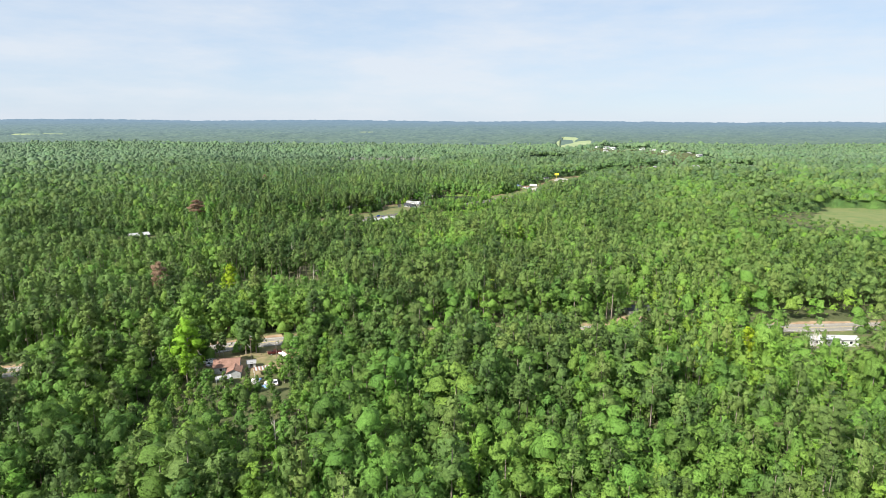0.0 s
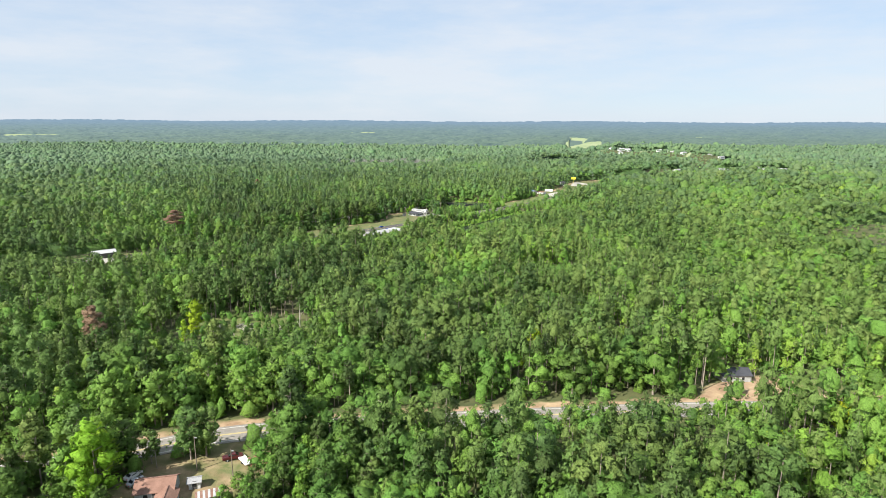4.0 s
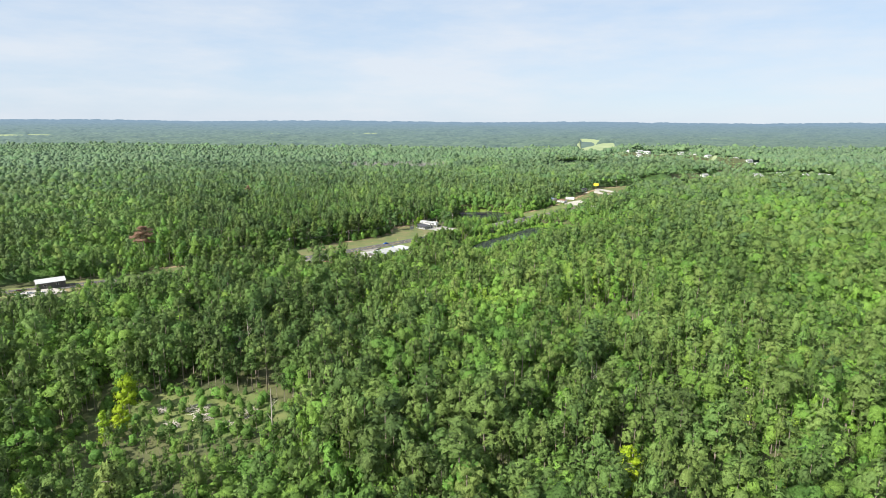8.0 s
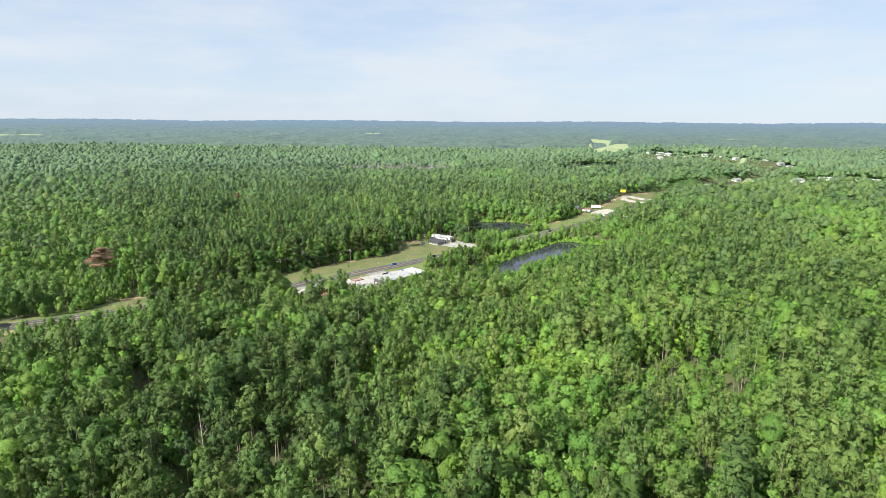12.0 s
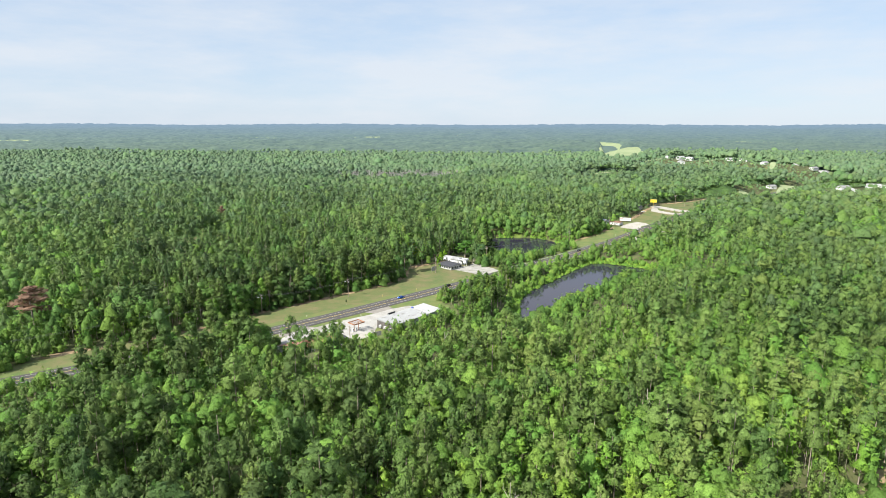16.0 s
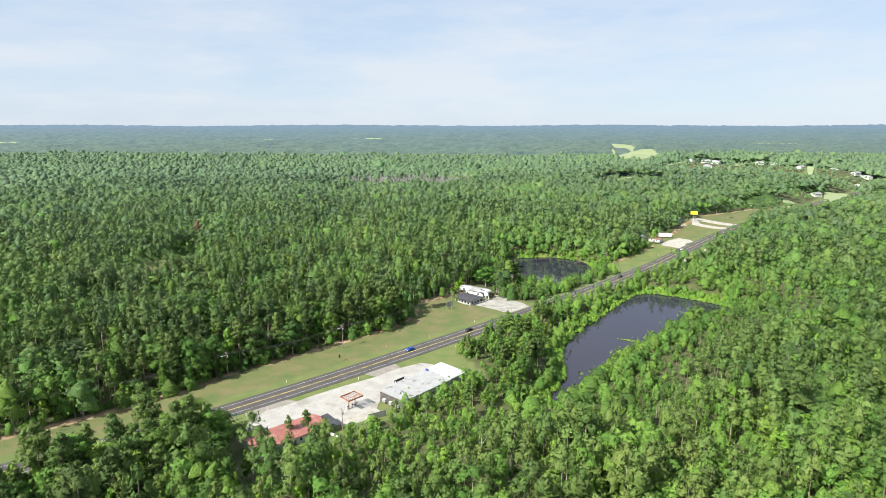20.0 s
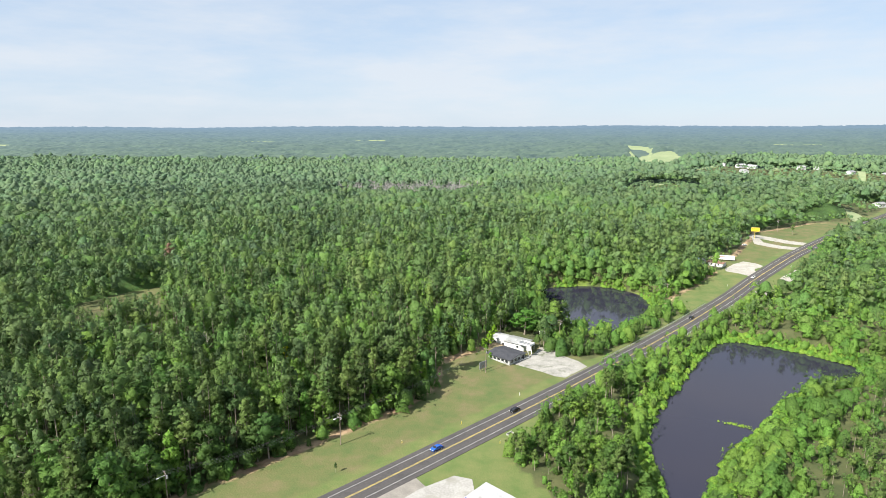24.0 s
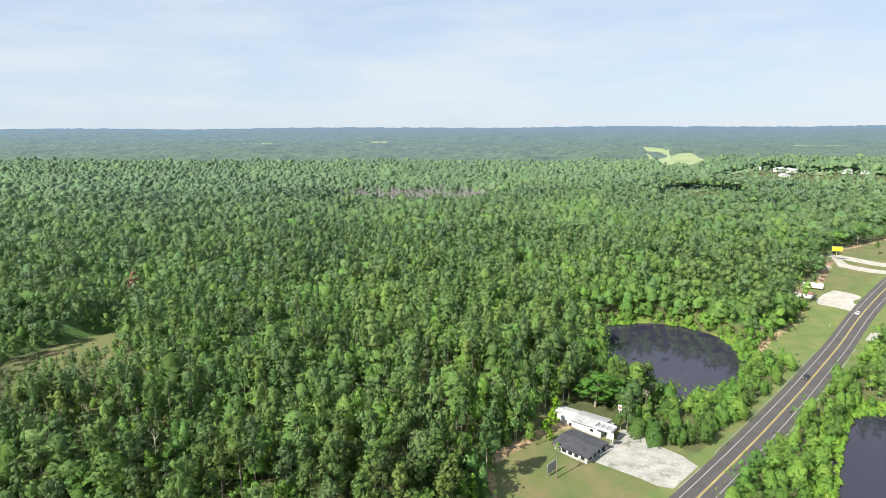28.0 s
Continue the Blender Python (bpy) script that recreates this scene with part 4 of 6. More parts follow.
# trees at five degrees of detail: nearest pass from and to, spacing, lobes, sprays, spray size, trunk sides, size of the inner lobes
DETAIL = [(0, 172, 4.5, 6, 128, 1.0, 3, 0.6), (172, 300, 4.5, 3, 54, 1.25, 3, 0.54), (300, 520, 4.6, 2, 26, 1.5, 0, 0.58), (520, 850, 5.0, 1, 12, 1.65, 0, 0.7), (850, 9999, 5.4, 1, 3, 1.2, 0, 0.9)]
for level, (d0, d1, space, lobes, sprays, spray, sides, core) in enumerate(DETAIL):
    x, y = scatter(rng, -1500, 1600, 110, 1900, space, lambda x, y: (nearest_pass(x, y) >= d0) & (nearest_pass(x, y) < d1) & in_view(x, y, 60 if level < 4 else 20) & ~open_ground(x, y, 1.0))
    keep = rng.random(x.shape) < np.where(soft_noise(x, y, 60, 11) < -0.45, 0.45, 0.94)
    x, y = x[keep], y[keep]
    kd, z = kinds(x, y), land(x, y)
    size = np.clip(1 + (0.22, 0.22, 0.19, 0.12, 0.10)[level] * rng.standard_normal(x.shape) + 0.35 * (rng.random(x.shape) < 0.05) + 0.13 * soft_noise(x, y, 90, 13), 0.5, 1.55) * 0.95
    size *= growth(x, y) * (1.0, 1.0, 1.03, 1.06, 1.06)[level]
    size = np.where((x > -250) & (x < 0) & (y > 1270) & (y < 1420), size * 0.6, size)
    if level > 2:
        for hx, hy, *_ in FAR_HOMES:        # lower growth round the far houses
            size = np.where((np.hypot(x - hx + 14, y - hy + 34) < 42), np.minimum(size, 0.42), size)
        for poly in FAR_LAWNS:
            px, py = np.mean(poly, 0)
            size = np.where((np.hypot(x - px + 16, y - py + 45) < 52), np.minimum(size, 0.42), size)
    # last term: darker tint left of the flight, lighter right, painting in sunlit sides
    tint = np.clip(0.30 + 0.27 * rng.standard_normal(x.shape) + 0.27 * step(-150, 120, x - path_x(np.clip(y, 16, 580))), 0, 1)
    # haze step of each tree by distance, painted in through its leaf colour
    hazed = y + 0.4 * np.abs(x) + 360 * (rng.random(x.shape) - 0.5)
    tone = (hazed > 800).astype(int) + (hazed > 1080) + (hazed > 1420)
    single = np.zeros(x.shape, bool)
    if level == 0:
        # the trees that stand nearest to the open ground are things of their own
        edge_d = along(HIGHWAY, x, y)[0]
        for pond in (EAST_POND, WEST_POND):
            edge_d = np.minimum(edge_d, np.abs(shore(pond, x, y)) + 8)
        edge_d = np.minimum(edge_d, np.hypot(x + 76, y - 216) * 0.8)
        for k, nm in enumerate(NAMES):
            sel = np.where(kd == k)[0]
            used = set()
            for i in sel[np.argsort(edge_d[sel])][: SINGLE_CAP[nm]]:
                single[i] = True
                j = int(rng.integers(0, 5))
                m = pose(x[i], y[i], z[i], 0, 0, rng.random() * 360) @ Matrix.Scale(size[i], 4)
                if j not in used:
                    used.add(j)
                    MODELS[nm][j].matrix_world = m
                else:
                    copy_thing(MODELS[nm][j], m).matrix_basis = m
    for k, nm in enumerate(NAMES):
        temps = [template(np.random.default_rng(100 + 100 * level + 10 * k + i), nm, sprays, spray, lobes, lobes, sides, core) for i in range(9)]
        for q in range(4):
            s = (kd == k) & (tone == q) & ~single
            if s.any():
                plant(TITLE[nm][0], nm, np.stack([x[s], y[s], z[s]], 1), size[s], tint[s], temps, TITLE[nm][1] + (", close by", ", close by", "", ", far off", ", far off")[level], rng, leaf=LEAF_BY_HAZE[q][nm], widen=(1.06, 1.06, 1.04, 1.05, 1.05)[level])

# undergrowth that fills the gaps
x, y = scatter(rng, -700, 900, 110, 930, 5.0, lambda x, y: (near_zone(x, y) | ((y < 930) & (np.abs(x - 30) < 110))) & in_view(x, y) & ~open_ground(x, y, -1.0, True))
keep = rng.random(x.shape) < 0.62
bank = open_ground(x, y, 1.0) & (along(HIGHWAY, x, y)[0] < 135) & (y > 600)
thicket = inside(np.array(CLEARING, float), x, y) & (soft_noise(x, y, 17, 29) > -0.6)
keep = np.where(inside(np.array(CLEARING, float), x, y), thicket, keep) | bank
keep |= open_ground(x, y, 5.0)
x, y, bank = x[keep], y[keep], bank[keep]
temps = [template(np.random.default_rng(300 + i), "bush", 22, 0.8, 2, 2, 0, 0.6) for i in range(6)]
plant("undergrowth", "bush", np.stack([x, y, land(x, y)], 1), (0.6 + 0.8 * rng.random(x.shape)) * np.where(open_ground(x, y, 4.5), np.where(bank, 1.5, 1.4), 1.0) * np.where(inside(np.array(CLEARING, float), x, y), 0.62, 1.0), np.clip(0.42 + 0.25 * rng.standard_normal(x.shape), 0, 1), temps, "tangled green shrubs and vines under the trees", rng, "undergrowth")

# reeds and weeds along the water's edge
bx, by = [], []
for pond in (EAST_POND, WEST_POND):
    px, py = scatter(rng, pond[:, 0].min() - 8, pond[:, 0].max() + 8, pond[:, 1].min() - 8, pond[:, 1].max() + 8, 1.5, lambda x, y: (shore(pond, x, y) > -2.2) & (shore(pond, x, y) < 5.5) & (soft_noise(x, y, 38, 17) + 0.25 * rng.standard_normal(x.shape) > (-0.45 if pond is EAST_POND else 0.25)) & (along(HIGHWAY, x, y)[0] > 9))
    bx.append(px)
    by.append(py)
bx, by = np.concatenate(bx), np.concatenate(by)
temps = [template(np.random.default_rng(350 + i), "bush", 6, 0.5, 1, 1, 0) for i in range(5)]
plant("reeds", "bush", np.stack([bx, by, np.maximum(land(bx, by), -5.1) - 0.3], 1), 0.34 + 0.3 * rng.random(bx.shape), np.clip(0.46 + 0.25 * rng.standard_normal(bx.shape), 0, 1), temps, "bright yellow green reeds along the pond's edge", rng, "reeds", LEAF["gum"])
bx, by = 41.7 + 2.4 * rng.standard_normal(60), 708 + 0.7 * rng.standard_normal(60)
by = 708 - (bx - 41.7) * 0.45 + (by - 708)
plant("floating_weed", "bush", np.stack([bx, by, np.full(60, -5.1)], 1), 0.09 + 0.06 * rng.random(60), np.full(60, 0.9), temps, "flat patch of green weed floating on the pond", rng, "weed", LEAF["gum"])

# the same woods go on beside and behind the flight
x, y = scatter(rng, -460, 540, -90, 560, 6.4, lambda x, y: ~in_view(x, y) & ~open_ground(x, y, 1.0))
kd, z = kinds(x, y), land(x, y)
size = np.clip(1.0 + 0.24 * rng.standard_normal(x.shape), 0.5, 1.6)
tint = np.clip(0.45 + 0.25 * rng.standard_normal(x.shape), 0, 1)
for k, nm in enumerate(NAMES):
    s = kd == k
    temps = [template(np.random.default_rng(600 + 10 * k + i), nm, 1, 0.9, 1, 1, 0) for i in range(10)]
    plant(TITLE[nm][0], nm, np.stack([x[s], y[s], z[s]], 1), size[s], tint[s], temps, TITLE[nm][1] + ", around the flight", rng, widen=0.95)

# the leafy lower storey of the woods, closing the gaps under the farther crowns
ux, uy = np.arange(-560, 700, 8.0), np.arange(300, 1220, 8.0)
UX, UY = np.meshgrid(ux, uy)
UX, UY = UX + 3 * (rng.random(UX.shape) - 0.5), UY + 3 * (rng.random(UX.shape) - 0.5)
px, py = UX.ravel(), UY.ravel()
gone = open_ground(px, py, 12.0) | (growth(px, py) < 0.9) | (nearest_pass(px, py) < 260) | ~in_view(px, py, 80)
for hx, hy, *_ in FAR_HOMES:
    gone |= np.hypot(px - hx + 14, py - hy + 34) < 60
lower = land(px, py) + np.where(gone, -5.0, 5.0 + 4.0 * rng.random(px.shape))
ny, nx = UX.shape
idx = np.arange(nx * ny).reshape(ny, nx)
q = np.stack([idx[:-1, :-1], idx[:-1, 1:], idx[1:, 1:], idx[1:, :-1]], -1).reshape(-1, 4)
q = q[~gone[q].all(1)]
tris = np.concatenate([q[:, :3], q[:, [0, 2, 3]]])
storey = quick_mesh("lower_storey", np.stack([px, py, lower], 1), tris, [LEAF_BY_HAZE[1]["hard"]], None, np.clip(0.3 + 0.25 * rng.standard_normal(px.shape), 0, 1), np.tile((0.0, 0.0, 1.0), (px.size, 1)), np.full((px.size, 3), 0.34))
tagged(new("lower_storey", storey), "dense leafy lower storey beneath the taller trees", "undergrowth", kind="stuff")

# a stand of grey dead trees
x, y = scatter(rng, -260, 10, 1340, 1490, 5.6, withered)
V, F = [], []
for px, py, pz in zip(x, y, land(x, y)):
    h = 11 + 7 * rng.random()
    n0 = len(V)
    V += [(px - 0.3, py - 0.2, pz), (px + 0.3, py - 0.2, pz), (px, py + 0.3, pz), (px + rng.normal() * 0.5, py, pz + h)]
    F += [(n0, n0 + 1, n0 + 3), (n0 + 1, n0 + 2, n0 + 3), (n0 + 2, n0, n0 + 3)]
    for _ in range(10):
        a, zz, ln = rng.random() * 6.28, pz + h * (0.3 + 0.6 * rng.random()), 1.2 + 2.2 * rng.random()
        n0 = len(V)
        V += [(px, py, zz - 0.35), (px, py, zz + 0.35), (px + ln * math.cos(a), py + ln * math.sin(a), zz + ln * 0.8)]
        F += [(n0, n0 + 1, n0 + 2)]
tagged(new("dead_woods", quick_mesh("dead_woods", np.array(V), np.array(F), [M_DEAD])), "stand of bare grey dead trees far off", "woods", kind="stuff")

# the woods beyond: one rough sheet of tree tops up to the horizon
us = np.linspace(-0.86, 0.86, 420)
vs = 1180 * (4750 / 1180) ** np.linspace(0, 1, 180)
U, Vv = np.meshgrid(us, vs)
CX, CY = U * Vv, Vv
CZ = land(CX, CY)
hump = rng.random(CX.shape) ** 0.7 * (3 + 6 * step(1650, 1950, CY)) + 2.5 * step(1650, 1950, CY) * soft_noise(CX, CY, 260, 21)
open_far = np.zeros(CX.size, bool)
for poly in FAR_FIELDS:
    open_far |= inside(np.array(poly, float), CX, CY)
broken = (open_ground(CX.ravel(), CY.ravel(), 16.0) & (CY.ravel() < 1760)) | (growth(CX.ravel(), CY.ravel()) < 0.9)
for hx, hy, *_ in FAR_HOMES:
    broken |= np.hypot(CX.ravel() - hx + 14, CY.ravel() - hy + 34) < 70
for poly in FAR_LAWNS:
    broken |= np.hypot(CX.ravel() - np.mean(poly, 0)[0] + 16, CY.ravel() - np.mean(poly, 0)[1] + 45) < 85
broken |= (CX.ravel() > -290) & (CX.ravel() < 50) & (CY.ravel() > 1230) & (CY.ravel() < 1500)
CZ = CZ + np.where(broken.reshape(CX.shape), -6, np.where(open_far.reshape(CX.shape), 3, 7.5 + hump + 1.5 * step(1650, 1950, CY) - 14 * (1 - step(1180, 1215, CY))))
CX = CX + (rng.random(CX.shape) - 0.5) * 4
CY = CY + (rng.random(CX.shape) - 0.5) * 6
ny, nx = CX.shape
idx = np.arange(nx * ny).reshape(ny, nx)
q = np.stack([idx[:-1, :-1], idx[:-1, 1:], idx[1:, 1:], idx[1:, :-1]], -1).reshape(-1, 4)
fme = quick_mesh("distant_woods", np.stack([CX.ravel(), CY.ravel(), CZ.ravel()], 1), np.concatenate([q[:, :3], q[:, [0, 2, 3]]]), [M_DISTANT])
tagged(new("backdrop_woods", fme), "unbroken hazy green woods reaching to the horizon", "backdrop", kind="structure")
for poly in FAR_FIELDS:
    if min(p[1] for p in poly) > 1700:
        pts = spline(poly + poly[:1], 5)[:-1]
        top = [(px, py, land_at(px, py) + 9) for px, py in pts]
        n = len(top)
        verts = top + [(px, py, pz - 14) for px, py, pz in top]
        faces = [tuple(range(n))] + [(i, n + i, n + (i + 1) % n, (i + 1) % n) for i in range(n)]
        tagged(new("field", mesh_from("field", verts, faces, [M_FIELD])), "pale green pasture far off among the woods", "field", kind="structure")


# ---------------------------------------------------------------- surfaces of the buildings
M_WHITE_ROOF = mat("white coated metal roof", (0.27, 0.275, 0.275), (0.37, 0.375, 0.37), 0.55, 0.35, bump=0.1, spots=((0.19, 0.18, 0.165), 0.3, 0.58))
M_BRIGHT_ROOF = mat("newer white roof", (0.36, 0.365, 0.37), (0.45, 0.455, 0.45), 0.5, 0.35, bump=0.1, spots=((0.30, 0.29, 0.27), 0.4, 0.60))
M_RED_ROOF = mat("faded red metal roof", (0.22, 0.075, 0.062), (0.34, 0.14, 0.115), 0.6, 0.22, bump=0.1, spots=((0.38, 0.21, 0.17), 0.25, 0.55), stretch=(1, 1, 1))
M_BROWN_ROOF = mat("brown shingle roof", (0.16, 0.085, 0.06), (0.27, 0.155, 0.115), 0.9, 0.6, bump=0.4, bump_scale=5)
M_DARK_ROOF = mat("dark grey shingle roof", (0.030, 0.032, 0.040), (0.062, 0.064, 0.074), 0.9, 0.5, bump=0.3, bump_scale=6)
M_GREY_METAL = mat("grey weathered metal", (0.22, 0.22, 0.23), (0.36, 0.36, 0.36), 0.6, 0.5, metal=0.2, spots=((0.25, 0.14, 0.08), 0.5, 0.60))
M_DARK_WALL = mat("dark stained wall", (0.055, 0.052, 0.050), (0.11, 0.10, 0.095), 0.9, 0.5, spots=((0.20, 0.18, 0.16), 0.4, 0.58))
M_GREY_WALL = mat("grey block wall", (0.30, 0.31, 0.31), (0.45, 0.46, 0.45), 0.9, 0.4, spots=((0.20, 0.21, 0.18), 0.5, 0.57))
M_WHITE_WALL = mat("white painted wall", (0.46, 0.47, 0.48), (0.60, 0.61, 0.60), 0.7, 0.4, spots=((0.46, 0.43, 0.38), 0.35, 0.62))
M_RUST = mat("rusty steel", (0.18, 0.07, 0.035), (0.36, 0.17, 0.09), 0.85, 0.9, spots=((0.42, 0.32, 0.26), 0.8, 0.56))
M_BLACK = mat("black paint", (0.012, 0.012, 0.013), (0.03, 0.03, 0.032), 0.6, 1.0)
M_GLASS_DARK = mat("dark window glass", (0.015, 0.018, 0.022), (0.03, 0.034, 0.04), 0.12, 0.5, bump=0)
M_WHITE = mat("white enamel", (0.66, 0.66, 0.65), (0.80, 0.80, 0.79), 0.5, 1.2, bump=0.05)
M_BLUE = mat("blue paint", (0.03, 0.06, 0.28), (0.06, 0.10, 0.40), 0.4, 1.0)
M_YELLOW = mat("yellow sign face", (0.70, 0.50, 0.02), (0.82, 0.62, 0.04), 0.5, 0.8, bump=0)
M_RED_PAINT = mat("red lettering", (0.45, 0.06, 0.04), (0.55, 0.09, 0.06), 0.6, 1.0, bump=0)
M_WOOD_POLE = mat("grey timber pole", (0.14, 0.11, 0.085), (0.26, 0.21, 0.17), 0.9, 1.5, stretch=(1, 1, 0.2))
M_WIRE = mat("bare aluminium cable", (0.13, 0.13, 0.135), (0.22, 0.22, 0.225), 0.6, 1.0, bump=0)
M_GALV = mat("galvanised steel", (0.40, 0.41, 0.42), (0.55, 0.56, 0.57), 0.5, 1.5, metal=0.1)
M_TARP = mat("blue plastic sheet", (0.10, 0.20, 0.42), (0.25, 0.38, 0.60), 0.4, 0.8)
M_RUBBLE = mat("red rubble", (0.22, 0.09, 0.06), (0.42, 0.22, 0.15), 0.95, 0.9)
M_TYRE = mat("tyre rubber", (0.012, 0.012, 0.012), (0.025, 0.025, 0.025), 0.8, 2)
PAINT = {}
for nm, c in (("blue", (0.02, 0.10, 0.42)), ("black", (0.012, 0.013, 0.016)), ("maroon", (0.075, 0.014, 0.016)), ("white", (0.72, 0.72, 0.72)), ("silver", (0.45, 0.47, 0.5))):
    PAINT[nm] = mat(nm + " car paint", tuple(v * 0.9 for v in c), c, 0.25, 0.7, bump=0)


def gable(bm, L, W, z0, rise, over=0.4, thick=0.14):
    """Two roof slopes with thickness, ridge along x."""
    hx, hy = L / 2 + over, W / 2 + over
    zr, ze = z0 + rise, z0 - rise * over / (W / 2)
    for s in (1, -1):
        p = [(-hx, s * hy, ze), (hx, s * hy, ze), (hx, 0, zr), (-hx, 0, zr)]
        top = [bm.verts.new(q) for q in p]
        low = [bm.verts.new((q[0], q[1], q[2] - thick)) for q in p]
        for f in (top, low, *[(top[i], top[(i + 1) % 4], low[(i + 1) % 4], low[i]) for i in range(4)]):
            bm.faces.new(f)
    bmesh.ops.recalc_face_normals(bm, faces=bm.faces[:])
    return bm


def gable_walls(bm, L, W, z0, h, rise):
    hx, hy = L / 2, W / 2
    a = [bm.verts.new(p) for p in ((-hx, -hy, z0), (hx, -hy, z0), (hx, hy, z0), (-hx, hy, z0))]
    b = [bm.verts.new(p) for p in ((-hx, -hy, h), (hx, -hy, h), (hx, hy, h), (-hx, hy, h))]
    r = [bm.verts.new((-hx, 0, h + rise)), bm.verts.new((hx, 0, h + rise))]
    for f in ((a[0], a[1], b[1], b[0]), (a[2], a[3], b[3], b[2]), (a[1], a[2], b[2], r[1], b[1]), (a[3], a[0], b[0], r[0], b[3])):
        bm.faces.new(f)
    return bm


def window_on(parent, x, y, z, w, h, along_x=True, name="window", frame_m=None):
    """A framed pane proud of a wall face."""
    t = 0.05
    win = part(name, boxes((x - w / 2 - 0.08, x + w / 2 + 0.08, y - t, y + t, z - h / 2 - 0.08, z + h / 2 + 0.08) if along_x else (x - t, x + t, y - w / 2 - 0.08, y + w / 2 + 0.08, z - h / 2 - 0.08, z + h / 2 + 0.08)), frame_m or M_WHITE, parent)
    part("pane", boxes((x - w / 2, x + w / 2, y - t - 0.02, y + t + 0.02, z - h / 2, z + h / 2) if along_x else (x - t - 0.02, x + t + 0.02, y - w / 2, y + w / 2, z - h / 2, z + h / 2)), M_GLASS_DARK, win)


def gabled_house(name, x, y, turn, L, W, h, rise, roof_m, wall_m, label, category="house", z=None, ridges=True, windows=2):
    zz = land_at(x, y) if z is None else z
    root = thing(name, pose(x, y, zz, 0, 0, turn), label, category)
    part("wall", gable_walls(bmesh.new(), L, W, -0.8, h, rise), wall_m, root)
    roof = part("roof", gable(bmesh.new(), L, W, h, rise), roof_m, root)
    if ridges:
        bm = bmesh.new()
        box(bm, -L / 2 - 0.4, L / 2 + 0.4, -0.16, 0.16, h + rise - 0.03, h + rise + 0.05)
        part("ridge_cap", bm, roof_m, roof)
    for s in (-1, 1):
        for i in range(windows):
            window_on(root, L * ((i + 0.5) / windows - 0.5) * 0.86, s * W / 2, h * 0.55, 1.0, 1.1)
    door = part("door", boxes((-0.5 + L * 0.02, 0.5 + L * 0.02, -W / 2 - 0.06, -W / 2 + 0.04, 0, 2.05)), M_DARK_WALL, root)
    part("handle", boxes((0.32 + L * 0.02, 0.38 + L * 0.02, -W / 2 - 0.12, -W / 2 - 0.05, 0.98, 1.06)), M_GALV, door)
    return root


# ---------------------------------------------------------------- the shop beside the highway
shop_lot = slab("pavement_shop", [(-125.5, 598), (-126, 612), (-122.5, 620), (-115.2, 625.4), (-107.2, 633.2), (-97.2, 641.6), (-84.2, 651.4), (-76.4, 659.4), (-66, 666.4), (-60.5, 664.5), (-60, 658), (-80, 633.5), (-81, 622), (-77, 617.5), (-86, 611), (-91.4, 608), (-97, 613.5), (-104, 612), (-116, 602), (-120, 594)], 0.09, 0.5, M_CONCRETE, "pale worn concrete forecourt of the roadside shop")
slab("pavement_apron", [(-131, 621.5), (-121, 630.5), (-112.5, 628), (-122, 618.2), (-127.5, 613)], 0.085, 0.45, M_OLD_ASPHALT, "grey asphalt driveway apron between forecourt and highway")
slab("pavement_apron", [(-94, 655.6), (-80, 668.2), (-74, 659.8), (-84, 651)], 0.085, 0.45, M_OLD_ASPHALT, "grey asphalt driveway apron between forecourt and highway")

shop = thing("shop_building", pose(-63.6, 637.3, 0, 0, 0, 48.2), "long low shop building with a flat white metal roof", "building")
L, W = 35.6, 13.6
part("wall", boxes((-L / 2 + 0.15, L / 2 - 0.15, -W / 2 + 0.15, W / 2 - 0.15, -0.6, 4.1)), M_GREY_WALL, shop)
part("end_wall", boxes((-L / 2 + 0.05, -L / 2 + 0.146, -W / 2 + 0.2, W / 2 - 0.2, -0.3, 4.0)), M_DARK_WALL, shop, "dark stained end wall")


def sloped(x0, x1, y0, y1, zl, zr, t=0.16):
    bm = bmesh.new()
    box(bm, x0, x1, y0, y1, 0, t)
    for v in bm.verts:
        v.co.z += zl + (zr - zl) * (v.co.y - y0) / (y1 - y0) + 0.16 * math.cos((v.co.y) / (y1 - y0) * 2)
    return bm


roof = part("roof", sloped(-L / 2 - 0.3, 8.2, -W / 2 - 0.3, W / 2 + 0.3, 4.15, 4.6), M_WHITE_ROOF, shop)
roof2 = part("roof", sloped(8.6, L / 2 + 0.3, -W / 2 - 0.3, W / 2 + 0.3, 4.35, 4.8), M_BRIGHT_ROOF, shop, "newer bright white roof section")
for i in range(17):
    xx = -L / 2 + 0.6 + i * 1.5
    part("roof_seam", sloped(xx - 0.04, xx + 0.04, -W / 2 - 0.28, W / 2 + 0.28, 4.31, 4.76, 0.05), M_WHITE_ROOF, roof)
part("parapet", sloped(8.2, 8.6, -W / 2 - 0.3, W / 2 + 0.3, 4.2, 4.65, 0.55), M_BRIGHT_ROOF, shop)
part("vent", boxes((7.4, 8.1, W / 2 - 1.6, W / 2 - 0.4, 4.6, 5.5), bevel=0.05), M_BLUE, shop, "small blue roof unit")
for i, (vx, vy) in enumerate(((-3, -1.5), (7.9, -1.0), (7.9, 2.2))):
    part("vent", tube(bmesh.new(), (vx, vy, 4.3), (vx, vy, 5.15), 0.16, 0.16), M_GALV, shop)
sign = part("sign_board", boxes((-9.8, -4.2, W / 2 + 0.05, W / 2 + 0.25, 4.2, 5.7), bevel=0.04), M_BLACK, shop, "blank black sign board on the eave")
for xx in (-9.5, -4.5):
    part("bracket", boxes((xx - 0.06, xx + 0.06, W / 2 - 0.5, W / 2 + 0.05, 4.55, 5.4)), M_GALV, sign)
